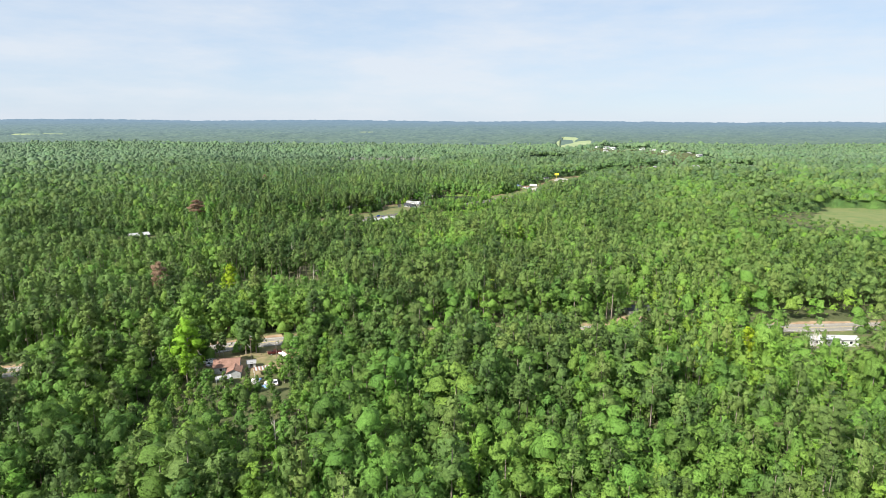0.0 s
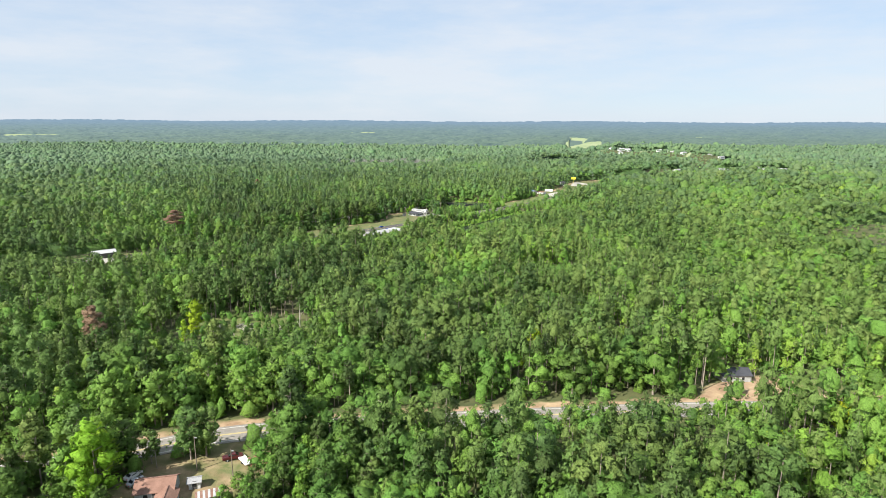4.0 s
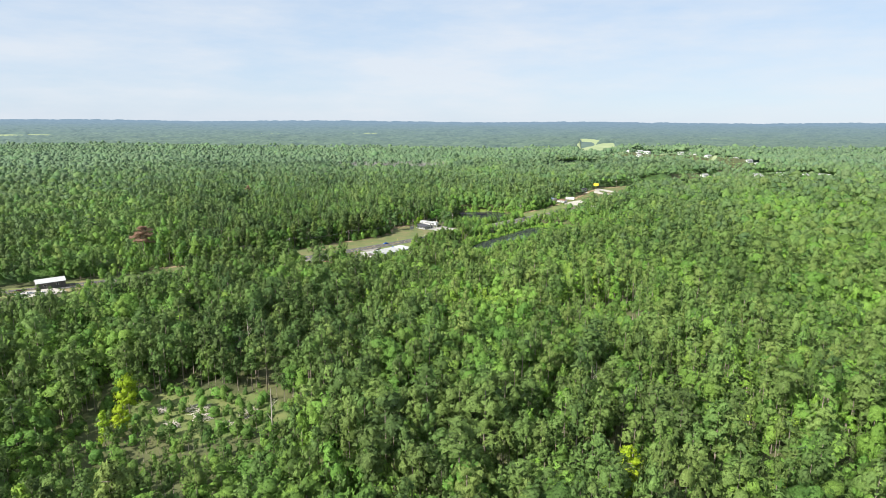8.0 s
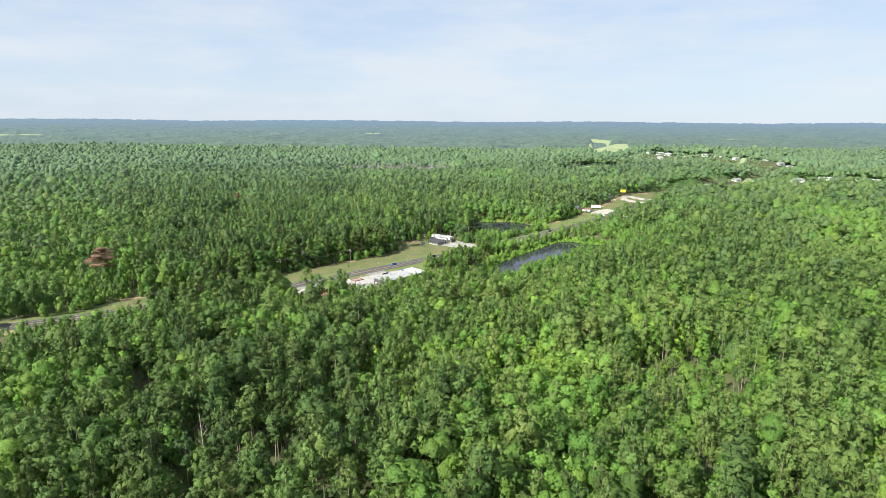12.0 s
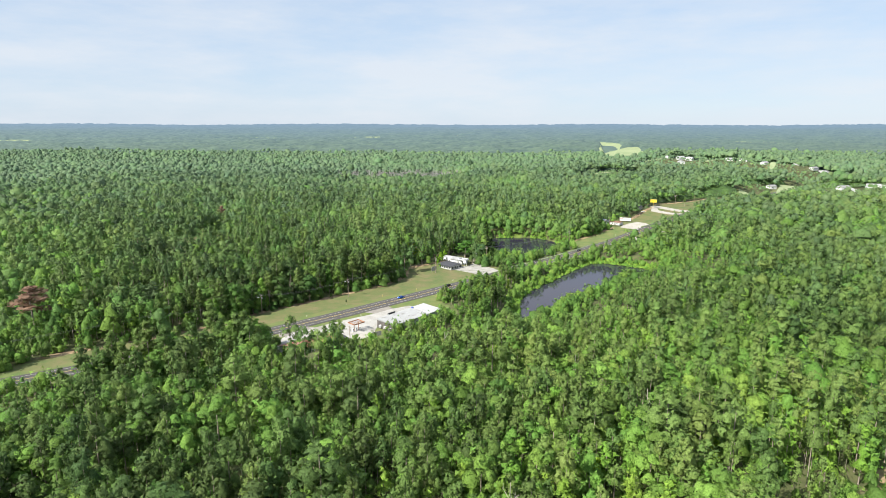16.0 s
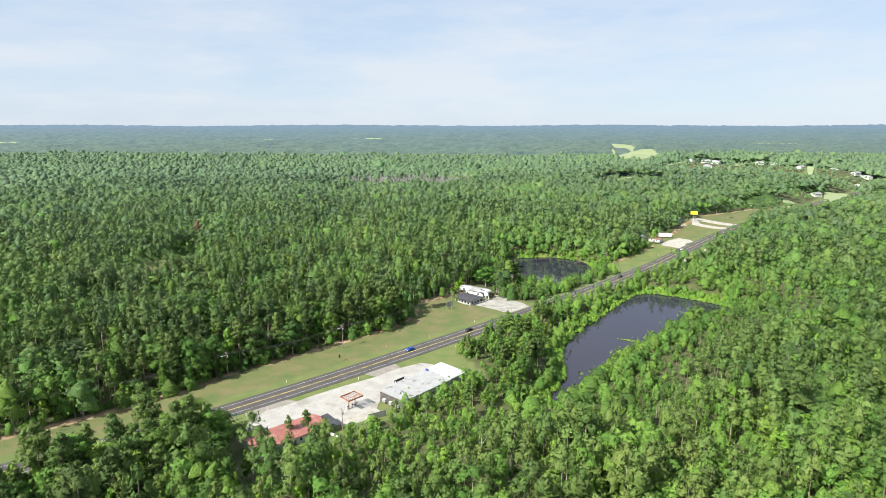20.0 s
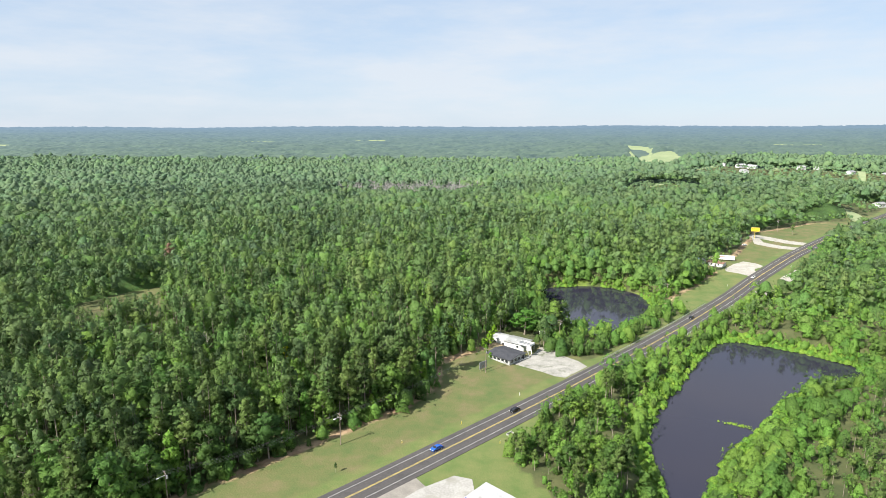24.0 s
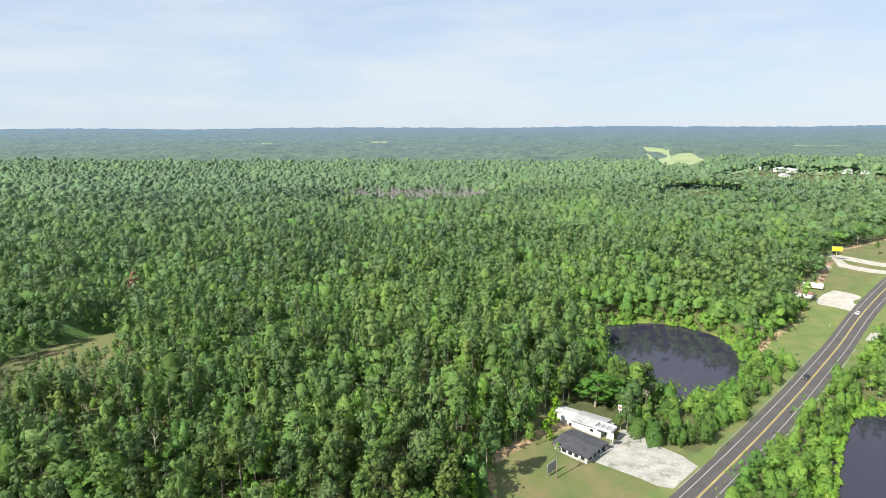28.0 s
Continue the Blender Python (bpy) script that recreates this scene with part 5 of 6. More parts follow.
for i in range(3):
    yy = -4.3 + i * 3.6
    u = part("air_conditioner", boxes((-L / 2 - 1.05, -L / 2 + 0.02, yy, yy + 1.25, 0.9, 2.1), bevel=0.05), M_WHITE, shop, "white wall air conditioner")
    part("grille", boxes((-L / 2 - 1.09, -L / 2 - 1.04, yy + 0.12, yy + 1.13, 1.05, 1.95)), M_GREY_METAL, u)
for i in range(6):
    window_on(shop, -14 + i * 4.6, W / 2 - 0.12, 1.6, 2.4, 1.7)
for i in range(5):
    window_on(shop, -13 + i * 5.6, -W / 2 + 0.12, 2.3, 1.0, 0.8)
dr = part("door", boxes((11.5, 12.6, W / 2 - 0.2, W / 2 - 0.08, 0, 2.1)), M_DARK_WALL, shop)
part("handle", boxes((12.4, 12.46, W / 2 - 0.08, W / 2 - 0.02, 0.95, 1.15)), M_GALV, dr)

# rusted fuel canopy: an open frame on two columns over the old pumps
can = thing("fuel_canopy", pose(-90.4, 622.6, 0.09, 0, 0, 46) @ Matrix.Diagonal((0.86, 0.86, 0.98, 1)), "rusted open steel canopy frame over old fuel pumps", "canopy")
for yy in (-3.1, 3.1):
    part("beam", boxes((-3.9, 3.9, yy - 0.1, yy + 0.1, 4.55, 5.1)), M_RUST, can)
for xx in (-3.8, 3.8):
    part("beam", boxes((xx - 0.1, xx + 0.1, -3.0, 3.0, 4.55, 5.1)), M_RUST, can)
for i in range(5):
    part("rafter", boxes((-2.6 + i * 1.3 - 0.07, -2.6 + i * 1.3 + 0.07, -3.0, 3.0, 4.85, 5.02)), M_RUST, can)
for i in range(2):
    part("rafter", boxes((-3.7, 3.7, -1.1 + i * 2.2 - 0.06, -1.1 + i * 2.2 + 0.06, 5.03, 5.15)), M_RUST, can)
for i in range(3):
    part("roof_panel", boxes((-3.6 + i * 2.6, -2.7 + i * 2.6, -2.9 + 0.9 * i, 0.6 + 0.9 * i, 5.16, 5.2)), M_GREY_METAL, can, "last loose roof sheet")
for xx in (-1.7, 1.7):
    part("column", boxes((xx - 0.16, xx + 0.16, -0.16, 0.16, 0.0, 4.55), bevel=0.03), M_RUST, can)
part("island", boxes((-3.0, 3.0, -0.7, 0.7, -0.2, 0.16), bevel=0.04), M_CONCRETE, can)
for xx in (-2.5, 0.0, 2.5):
    p = thing("fuel_pump", can.matrix_world @ pose(xx, 0, 0.16), "old white and dark fuel pump on the canopy island", "fuel pump", "fuel pumps")
    part("cabinet", boxes((-0.38, 0.38, -0.28, 0.28, 0, 1.75), bevel=0.04), M_WHITE, p)
    part("display", boxes((-0.28, 0.28, -0.31, 0.31, 1.05, 1.55)), M_BLACK, p)
    hz = bmesh.new()
    tube(hz, (0.44, 0, 1.5), (0.44, 0, 0.5), 0.03, 0.03)
    part("hose", hz, M_BLACK, p)
slab("pavement_pad", [(-91.5, 608.5), (-86, 611.2), (-78.5, 617.8), (-81.5, 622.5), (-88, 617.5), (-93, 613)], 0.13, 0.3, M_GRAVEL, "cracked greyish concrete pad beside the forecourt")

# long red-roofed building
red = gabled_house("red_roofed_building", -109.3, 598.9, 42.4, 26.0, 10.8, 3.1, 1.3, M_RED_ROOF, M_GREY_WALL, "long low building with a faded red metal roof", "building", z=0.0, windows=4)
redroof = [c for c in red.children if c.name.startswith("roof")][0]
for s in (1, -1):
    for i in range(13):
        bm = bmesh.new()
        box(bm, -12.4 + i * 2.05, -12.3 + i * 2.05, 0.2, 5.7, 0, 0.06)
        for v in bm.verts:
            v.co.z += 3.1 + 1.3 - 1.3 * v.co.y / 5.4 + 0.01
            v.co.y *= s
        part("roof_seam", bm, M_RED_ROOF, redroof)
shed = thing("lean_to_shed", pose(-96.2, 607.0, 0.05, 0, 0, -45), "open lean-to shed with a grey patched metal roof", "shed")
bm = boxes((-4.2, 4.2, -2.4, 2.4, 0, 0.1))
for v in bm.verts:
    v.co.z += 2.9 - 0.10 * v.co.x
part("roof", bm, M_DARK_ROOF, shed)
for i, (a, b) in enumerate(((-4, -2.2), (-4, 2.2), (0, -2.2), (0, 2.2), (4, -2.2), (4, 2.2))):
    part("post", boxes((a - 0.08, a + 0.08, b - 0.08, b + 0.08, -0.3, 2.85 - 0.1 * a)), M_WOOD_POLE, shed)
for i in range(3):
    bm = boxes((-3.0 + i * 2.6, -1.8 + i * 2.6, -2.3, 2.3, 0, 0.03))
    for v in bm.verts:
        v.co.z += 3.01 - 0.10 * v.co.x
    part("roof_sheet", bm, M_DARK_ROOF, shed, "patched metal sheet")
rj = random.Random(5)
for i in range(12):
    bm = bmesh.new()
    s = rj.uniform(0.4, 0.9)
    box(bm, -s, s, -s * 0.6, s * 0.6, 0, s * 0.7, bevel=0.06)
    o = new("scrap_pile", None)
    o.matrix_world = pose(-97 + rj.uniform(-3, 5), 600.5 + rj.uniform(-2, 2.4), land_at(-97, 601), 0, 0, rj.uniform(0, 180))
    tagged(o, "discarded appliance or box beside the shed", "scrap", "scrap by the shed")
    part("body", bm, [M_WHITE, M_GREY_METAL, M_GREY_WALL, M_RUST][i % 4], o)
    part("panel", boxes((-s * 0.8, s * 0.8, -s * 0.62, -s * 0.58, s * 0.1, s * 0.6)), M_DARK_WALL, o)


def panel_sign(name, x, y, turn, w, h, z0, face, label, z=None, bars=None, posts=2, post_m=None, thick=0.12):
    zz = land_at(x, y) if z is None else z
    root = thing(name, pose(x, y, zz, 0, 0, turn), label, "sign")
    b = part("board", boxes((-w / 2, w / 2, -thick / 2, thick / 2, z0, z0 + h), bevel=0.02), face, root)
    part("frame", boxes((-w / 2 - 0.06, -w / 2, -thick / 2 - 0.02, thick / 2 + 0.02, z0 - 0.06, z0 + h + 0.06), (w / 2, w / 2 + 0.06, -thick / 2 - 0.02, thick / 2 + 0.02, z0 - 0.06, z0 + h + 0.06), (-w / 2, w / 2, -thick / 2 - 0.02, thick / 2 + 0.02, z0 + h, z0 + h + 0.06), (-w / 2, w / 2, -thick / 2 - 0.02, thick / 2 + 0.02, z0 - 0.06, z0)), M_GREY_METAL, root)
    for i in range(posts):
        px = 0 if posts == 1 else -w / 2 * 0.7 + i * w * 0.7 / (posts - 1)
        part("post", tube(bmesh.new(), (px, thick / 2 + 0.1, -0.5), (px, thick / 2 + 0.1, z0 + h * 0.8), 0.11, 0.09), post_m or M_GALV, root)
    for (a0, a1, c0, c1, m) in bars or ():
        for s in (-1, 1):
            part("writing_bar", boxes((a0, a1, min(s * thick / 2, s * (thick / 2 + 0.02)), max(s * thick / 2, s * (thick / 2 + 0.02)), c0, c1)), m, b)
    return root


panel_sign("board_fence", -79.6, 614.6, 32, 6.2, 2.0, 0.3, M_GREY_METAL, "grey metal panel screen standing beside the pad", posts=3)

# ---------------------------------------------------------------- empty diner on the west side
slab("pavement_diner", [(-23.0, 776.0), (-17, 771), (-13.5, 764), (-8.2, 758), (-5.6, 751.8), (-17.6, 740.0), (-22, 741.5), (-26, 745.5), (-36.4, 753.6), (-39.5, 755.6), (-33, 762.5), (-27, 768)], 0.09, 0.5, M_OLD_CONCRETE, "pale cracked concrete lot in front of the empty diner")
slab("pavement_apron", [(-16.0, 740.6), (-5.8, 750.6), (-1.4, 753.8), (-3.6, 749.6), (-12.6, 741.0), (-18.4, 736.6)], 0.085, 0.4, M_OLD_ASPHALT, "grey asphalt driveway apron beside the highway")
diner = thing("white_building", pose(-36.6, 777.6, 0.05, 0, 0, -37), "long white metal building with a shallow pale roof", "building")
part("wall", boxes((-9.4, 8.6, -3.9, 3.7, -0.6, 3.7)), M_WHITE_WALL, diner)
bm = gable(bmesh.new(), 10.4, 8.4, 3.7, 0.7, 0.5)
for v in bm.verts:
    v.co.x += 3.4
part("roof", bm, M_WHITE_ROOF, diner)
bm = gable(bmesh.new(), 7.4, 6.6, 3.9, 0.6, 0.3)
for v in bm.verts:
    v.co.x += -5.9
part("roof", bm, M_BRIGHT_ROOF, diner, "newer white wing roof")
part("door", boxes((-3.4, -2.3, -3.98, -3.86, 0, 2.1)), M_BLACK, diner)
for xx in (-7.4, 5.2):
    window_on(diner, xx, -3.92, 1.9, 1.2, 1.0)
part("roof_hatch", boxes((2.4, 3.2, -1.9, -1.1, 4.0, 4.35), bevel=0.04), M_GALV, diner)
part("porch_roof", boxes((8.3, 10.6, -3.4, 3.4, 3.0, 3.15)), M_WHITE_ROOF, diner)
for yy in (-3.2, 3.2):
    part("post", boxes((10.3, 10.45, yy - 0.07, yy + 0.07, -0.3, 3.0)), M_WHITE, diner)

dark = thing("dark_roofed_building", pose(-40.8, 761.5, 0.05, 0, 0, -43), "low building with a dark shingle roof and pale walls", "building")
part("wall", gable_walls(bmesh.new(), 12.2, 11.6, -0.6, 2.8, 0.9), M_GREY_WALL, dark)
part("roof", gable(bmesh.new(), 12.2, 11.6, 2.8, 0.9, 0.9), M_DARK_ROOF, dark)
for i in range(5):
    window_on(dark, -4.8 + i * 2.3, -5.8, 1.4, 1.5, 1.2)
for i in range(4):
    window_on(dark, 6.1, -4.0 + i * 2.6, 1.4, 1.6, 1.4, False)
part("door", boxes((6.05, 6.2, 4.2, 5.3, 0, 2.1)), M_BLACK, dark)

fc = thing("entrance_canopy", pose(-30.9, 768.2, 0.09, 0, 0, -40), "white open-topped canopy frame in front of the diner", "canopy")
for yy in (-2.2, 2.2):
    part("fascia", boxes((-3.2, 3.2, yy - 0.12, yy + 0.12, 4.3, 5.2)), M_WHITE_WALL, fc)
for xx in (-3.1, 3.1):
    part("fascia", boxes((xx - 0.12, xx + 0.12, -2.08, 2.08, 4.3, 5.2)), M_WHITE_WALL, fc)
part("deck", boxes((-3.0, 3.0, -2.08, 2.08, 4.35, 4.45)), M_GREY_METAL, fc)
for xx in (-1.4, 0.4):
    part("rafter", boxes((xx - 0.12, xx + 0.12, -2.08, 2.08, 4.6, 4.85)), M_WHITE_WALL, fc)
for xx in (-2.9, 2.9):
    part("column", boxes((xx - 0.12, xx + 0.12, -0.12, 0.12, -0.1, 4.35)), M_WHITE, fc)
pylon = panel_sign("pylon_sign", -30.4, 763.4, -20, 2.0, 2.2, 3.0, M_WHITE, "plain white sign board on a post before the diner", posts=1)
ws = panel_sign("roadside_sign", -21.6, 780.4, -35, 3.2, 2.0, 4.6, M_WHITE, "white roadside sign with faded red writing on a post", posts=2,
                bars=[(-1.3, -0.7, 5.2, 6.0, M_RED_PAINT), (-0.4, 1.3, 5.65, 5.95, M_RED_PAINT), (-0.4, 1.1, 5.2, 5.4, M_RED_PAINT)])
panel_sign("billboard", -52.6, 747.4, 45, 4.6, 3.0, 1.2, M_GREY_METAL, "weathered grey billboard seen from behind, beside a pole", posts=3, post_m=M_WOOD_POLE)
part("rail", boxes((-3.4, 3.4, -0.08, 0.08, 0.55, 0.8)), M_WHITE, thing("parking_rail", pose(-32.6, 759.6, 0.0, 0, 0, 40), "low white parking rail beside the lot", "rail"))
_pr = [o for o in bpy.data.objects if o.name.startswith("parking_rail")][0]
for xx in (-3.2, 0, 3.2):
    part("post", boxes((xx - 0.07, xx + 0.07, -0.07, 0.07, -0.3, 0.55)), M_WHITE, _pr)


# ---------------------------------------------------------------- poles and cables
def utility_pole(x, y, h, turn, arms=1, lamp=False):
    p = thing("utility_pole", pose(x, y, land_at(x, y), 0, 0, turn), "grey timber utility pole with a crossarm on the verge", "utility pole", "utility poles")
    part("shaft", tube(bmesh.new(), (0, 0, -0.8), (0, 0, h), 0.18, 0.11), M_WOOD_POLE, p)
    for a in range(arms):
        arm = part("crossarm", boxes((-1.3, 1.3, -0.16, -0.04, h - 0.7 - a * 1.1, h - 0.55 - a * 1.1)), M_WOOD_POLE, p)
        for xx in (-1.2, -0.5, 0.5, 1.2):
            part("insulator", tube(bmesh.new(), (xx, -0.1, h - 0.55 - a * 1.1), (xx, -0.1, h - 0.33 - a * 1.1), 0.06, 0.04, 6), M_GALV, arm)
    part("transformer", tube(bmesh.new(), (0, 0.38, h - 2.6), (0, 0.38, h - 1.7), 0.24, 0.24, 10), M_GALV, p)
    if lamp:
        lm = part("lamp_arm", boxes((-0.05, 0.05, -2.0, 0.0, h - 1.5, h - 1.4)), M_GALV, p)
        part("lamp_head", boxes((-0.22, 0.22, -2.5, -1.7, h - 1.62, h - 1.45), bevel=0.04), M_WHITE, lm)
    return p


def sweep(pts, r, sides):
    """A round cable through points."""
    bm, rings = bmesh.new(), []
    for i, p in enumerate(pts):
        q = (Vector(pts[min(i + 1, len(pts) - 1)]) - Vector(pts[max(i - 1, 0)])).to_track_quat("Z", "Y")
        rings.append([bm.verts.new(Vector(p) + q @ Vector((r * math.cos(k * math.tau / sides), r * math.sin(k * math.tau / sides), 0))) for k in range(sides)])
    for a, b in zip(rings[:-1], rings[1:]):
        for k in range(sides):
            bm.faces.new((a[k], a[(k + 1) % sides], b[(k + 1) % sides], b[k]))
    bm.faces.new(rings[-1])
    bm.faces.new(rings[0][::-1])
    return bm


POLES = [(-288, 532, 11.5), (-190.2, 613.4, 11.5), (-147.5, 650.4, 11.5), (-104.4, 684.6, 11.7), (-51.5, 745.4, 11.5), (-12.6, 782.6, 11.8), (67, 857, 11.8), (118, 915, 11.5), (224.8, 1027.3, 11), (260.6, 1060.6, 11)]
for i, (px, py, ph) in enumerate(POLES):
    utility_pole(px, py, ph, -45, 2 if i in (3, 5) else 1, i in (1, 2, 3, 8))
for (ax, ay, ah), (bx, by, bh) in zip(POLES[:-1], POLES[1:]):
    cab = thing("overhead_cable", pose(0, 0, 0), "grey overhead cables sagging between utility poles", "cable", "overhead cables")
    za, zb = land_at(ax, ay) + ah - 0.5, land_at(bx, by) + bh - 0.5
    for off in (-1.2, -0.5, 0.5, 1.2):
        ox, oy = off * math.cos(radians(-45)), off * math.sin(radians(-45))
        pts = [(ax + (bx - ax) * t + ox, ay + (by - ay) * t + oy, za + (zb - za) * t - 4 * 2.2 * t * (1 - t)) for t in np.linspace(0, 1, 13)]
        bm = sweep(pts, 0.011, 4)
        part("wire", bm, M_WIRE, cab)
for px, py, ph in ((-90.9, 604.4, 9.0), (-69.5, 617.0, 7.5)):
    utility_pole(px, py, ph, -45)
for px, py in ((-72.5, 225.0), (-61.5, 219.5)):
    p = thing("light_pole", pose(px, py, land_at(px, py)), "thin dark timber service pole in the yard", "utility pole")
    part("shaft", tube(bmesh.new(), (0, 0, -0.6), (0, 0, 9.5), 0.14, 0.1), M_WOOD_POLE, p)
    part("bracket", boxes((-0.05, 0.7, -0.05, 0.05, 9.0, 9.15)), M_GALV, p)


# ---------------------------------------------------------------- guard rails along the dam between the ponds
def offset_line(line, off, x_from, x_to, gap):
    d = np.gradient(line, axis=0)
    d /= np.linalg.norm(d, axis=1)[:, None]
    p = line + np.stack([-d[:, 1], d[:, 0]], 1) * off
    p = p[(line[:, 0] >= x_from) & (line[:, 0] <= x_to)]
    s = np.r_[0, np.cumsum(np.linalg.norm(np.diff(p, axis=0), axis=1))]
    q = np.arange(0, s[-1], gap)
    return np.stack([np.interp(q, s, p[:, 0]), np.interp(q, s, p[:, 1])], 1)


for off, xa, xb in ((6.3, 2, 92), (-6.9, -12, 104)):
    pts = offset_line(HIGHWAY, off, xa, xb, 1.9)
    g = thing("guard_rail", pose(0, 0, 0), "galvanised steel guard rail on short posts beside the highway", "guard rail", "guard rails")
    base = bmesh.new()
    box(base, -0.08, 0.08, -0.08, 0.08, -0.5, 0.72)
    pm = bpy.data.meshes.new("post")
    base.to_mesh(pm)
    base.free()
    pm.materials.append(M_GALV)
    for px, py in pts:
        o = new("post", pm)
        o.parent = g
        o.location = (px, py, road_z(px) + 0.1)
    bm = bmesh.new()
    prof = [(0.0, 0.45), (0.07, 0.52), (0.0, 0.60), (0.07, 0.68), (0.0, 0.76)]
    rows = []
    for i, (px, py) in enumerate(pts):
        d = pts[min(i + 1, len(pts) - 1)] - pts[max(i - 1, 0)]
        d /= np.linalg.norm(d)
        n = np.array([d[1], -d[0]]) * (1 if off > 0 else -1)
        rows.append([bm.verts.new((px + n[0] * (0.1 + a), py + n[1] * (0.1 + a), float(road_z(px)) + 0.14 + b)) for a, b in prof])
    for a, b in zip(rows[:-1], rows[1:]):
        for k in range(4):
            bm.faces.new((a[k], b[k], b[k + 1], a[k + 1]))
    bmesh.ops.solidify(bm, geom=bm.faces[:], thickness=0.03)
    part("beam", bm, M_GALV, g)


# ---------------------------------------------------------------- cars
def car(x, y, turn, paint, label, pickup=False, z=None):
    c = thing("pickup" if pickup else "car", pose(x, y, (land_at(x, y) if z is None else z), 0, 0, turn), label, "car", "cars")
    prof = [(-2.2, 0.35), (-2.25, 0.75), (-2.1, 0.95), (-1.5, 1.0), (-0.95, 1.42), (0.55, 1.44), (1.2, 1.0), (2.05, 0.86), (2.25, 0.6), (2.2, 0.35)]
    if pickup:
        prof = [(-2.6, 0.45), (-2.6, 1.1), (-0.7, 1.1), (-0.6, 1.72), (0.7, 1.72), (1.25, 1.15), (2.45, 1.05), (2.6, 0.75), (2.55, 0.45)]
    bm = bmesh.new()
    a = [bm.verts.new((px, -0.88, pz)) for px, pz in prof]
    b = [bm.verts.new((px, 0.88, pz)) for px, pz in prof]
    for k in range(len(prof)):
        j = (k + 1) % len(prof)
        bm.faces.new((a[k], a[j], b[j], b[k]))
    bm.faces.new(a)
    bm.faces.new(b[::-1])
    for v in bm.verts:
        if v.co.z > 1.2:
            v.co.y *= 0.82
    bmesh.ops.bevel(bm, geom=bm.edges[:], offset=0.06, segments=2, affect="EDGES")
    bmesh.ops.recalc_face_normals(bm, faces=bm.faces[:])
    part("body", bm, PAINT[paint], c)
    x0, x1, zt = (-0.55, 0.65, 1.6) if pickup else (-0.95, 0.5, 1.34)
    part("side_window", boxes((x0, x1, -0.83, -0.775, 1.08, zt - 0.02)), M_GLASS_DARK, c)
    part("side_window", boxes((x0, x1, 0.775, 0.83, 1.08, zt - 0.02)), M_GLASS_DARK, c)
    for sx, bx0, bx1 in ((1, x1 + 0.05, x1 + 0.65), (-1, x0 - 0.55, x0 + 0.0)):
        bm = boxes((bx0, bx1, -0.66, 0.66, 0, 0.03))
        for v in bm.verts:
            t = (v.co.x - bx0) / (bx1 - bx0)
            v.co.z += (1.46 - 0.42 * t if sx > 0 else 1.04 + 0.4 * t) + (0.22 if pickup else 0)
        part("windscreen" if sx > 0 else "rear_window", bm, M_GLASS_DARK, c)
    for wx in (-1.4, 1.4):
        for wy in (-0.86, 0.86):
            wbm = bmesh.new()
            tube(wbm, (wx, wy - 0.11, 0.34), (wx, wy + 0.11, 0.34), 0.34, 0.34, 14)
            w = part("wheel", wbm, M_TYRE, c)
            rb = bmesh.new()
            tube(rb, (wx, wy - 0.12, 0.34), (wx, wy + 0.12, 0.34), 0.19, 0.19, 10)
            part("rim", rb, M_GALV, w)
    for wy in (-0.62, 0.62):
        part("headlight", boxes((2.14 + (0.36 if pickup else 0), 2.27 + (0.36 if pickup else 0), wy - 0.18, wy + 0.18, 0.62, 0.78)), M_WHITE, c)
        part("tail_light", boxes((-2.29 - (0.34 if pickup else 0), -2.16 - (0.34 if pickup else 0), wy - 0.15, wy + 0.15, 0.72, 0.88)), M_RED_PAINT, c)
    return c


def on_highway(x_line, off, turn_add, paint, label, pickup=False):
    i = int(np.argmin(np.abs(HIGHWAY[:, 0] - x_line)))
    d = HIGHWAY[min(i + 1, len(HIGHWAY) - 1)] - HIGHWAY[i - 1]
    d /= np.linalg.norm(d)
    t = (x_line - HIGHWAY[i, 0]) / d[0]
    p = HIGHWAY[i] + d * t + np.array([-d[1], d[0]]) * off
    return car(p[0], p[1], math.degrees(math.atan2(d[1], d[0])) + turn_add, paint, label, pickup, float(road_z(p[0])) + 0.15)


on_highway(-70.5, 1.85, 180, "blue", "bright blue car on the highway's asphalt")
on_highway(-41.5, 1.85, 180, "black", "black car on the highway's asphalt")
on_highway(68.5, 1.85, 180, "black", "black car on the highway's asphalt")
on_highway(141, 1.85, 180, "white", "white car on the highway's asphalt")

def marker(x, y, m, label):
    p = thing("marker_post", pose(x, y, land_at(x, y)), label, "marker post", "marker posts")
    part("post", tube(bmesh.new(), (0, 0, -0.3), (0, 0, 1.15), 0.07, 0.06, 8), m, p)
    part("cap", tube(bmesh.new(), (0, 0, 1.15), (0, 0, 1.27), 0.085, 0.05, 8), M_WHITE, p)


for mx_, off in ((-150, 9), (-118, 8.5), (-74, 13), (-58, 8.8), (-30, 9.5), (-22, -9), (-58, -10), (-100, -9), (-128, -9), (120, 9), (168, -9)):
    q = offset_line(HIGHWAY, off, mx_ - 6, mx_ + 6, 1.0)
    q = q[len(q) // 2]
    marker(q[0], q[1], M_YELLOW if mx_ in (-74, -58) else M_WHITE, "short roadside marker post on the grass verge")
gs = panel_sign("road_sign", -131.5, 612.5, 45, 1.8, 0.8, 2.0, mat("green sign face", (0.01, 0.14, 0.07), (0.02, 0.19, 0.10), 0.4, 1.0, bump=0), "small green roadside sign on two posts", bars=[(-0.7, 0.6, 2.3, 2.5, M_WHITE)])
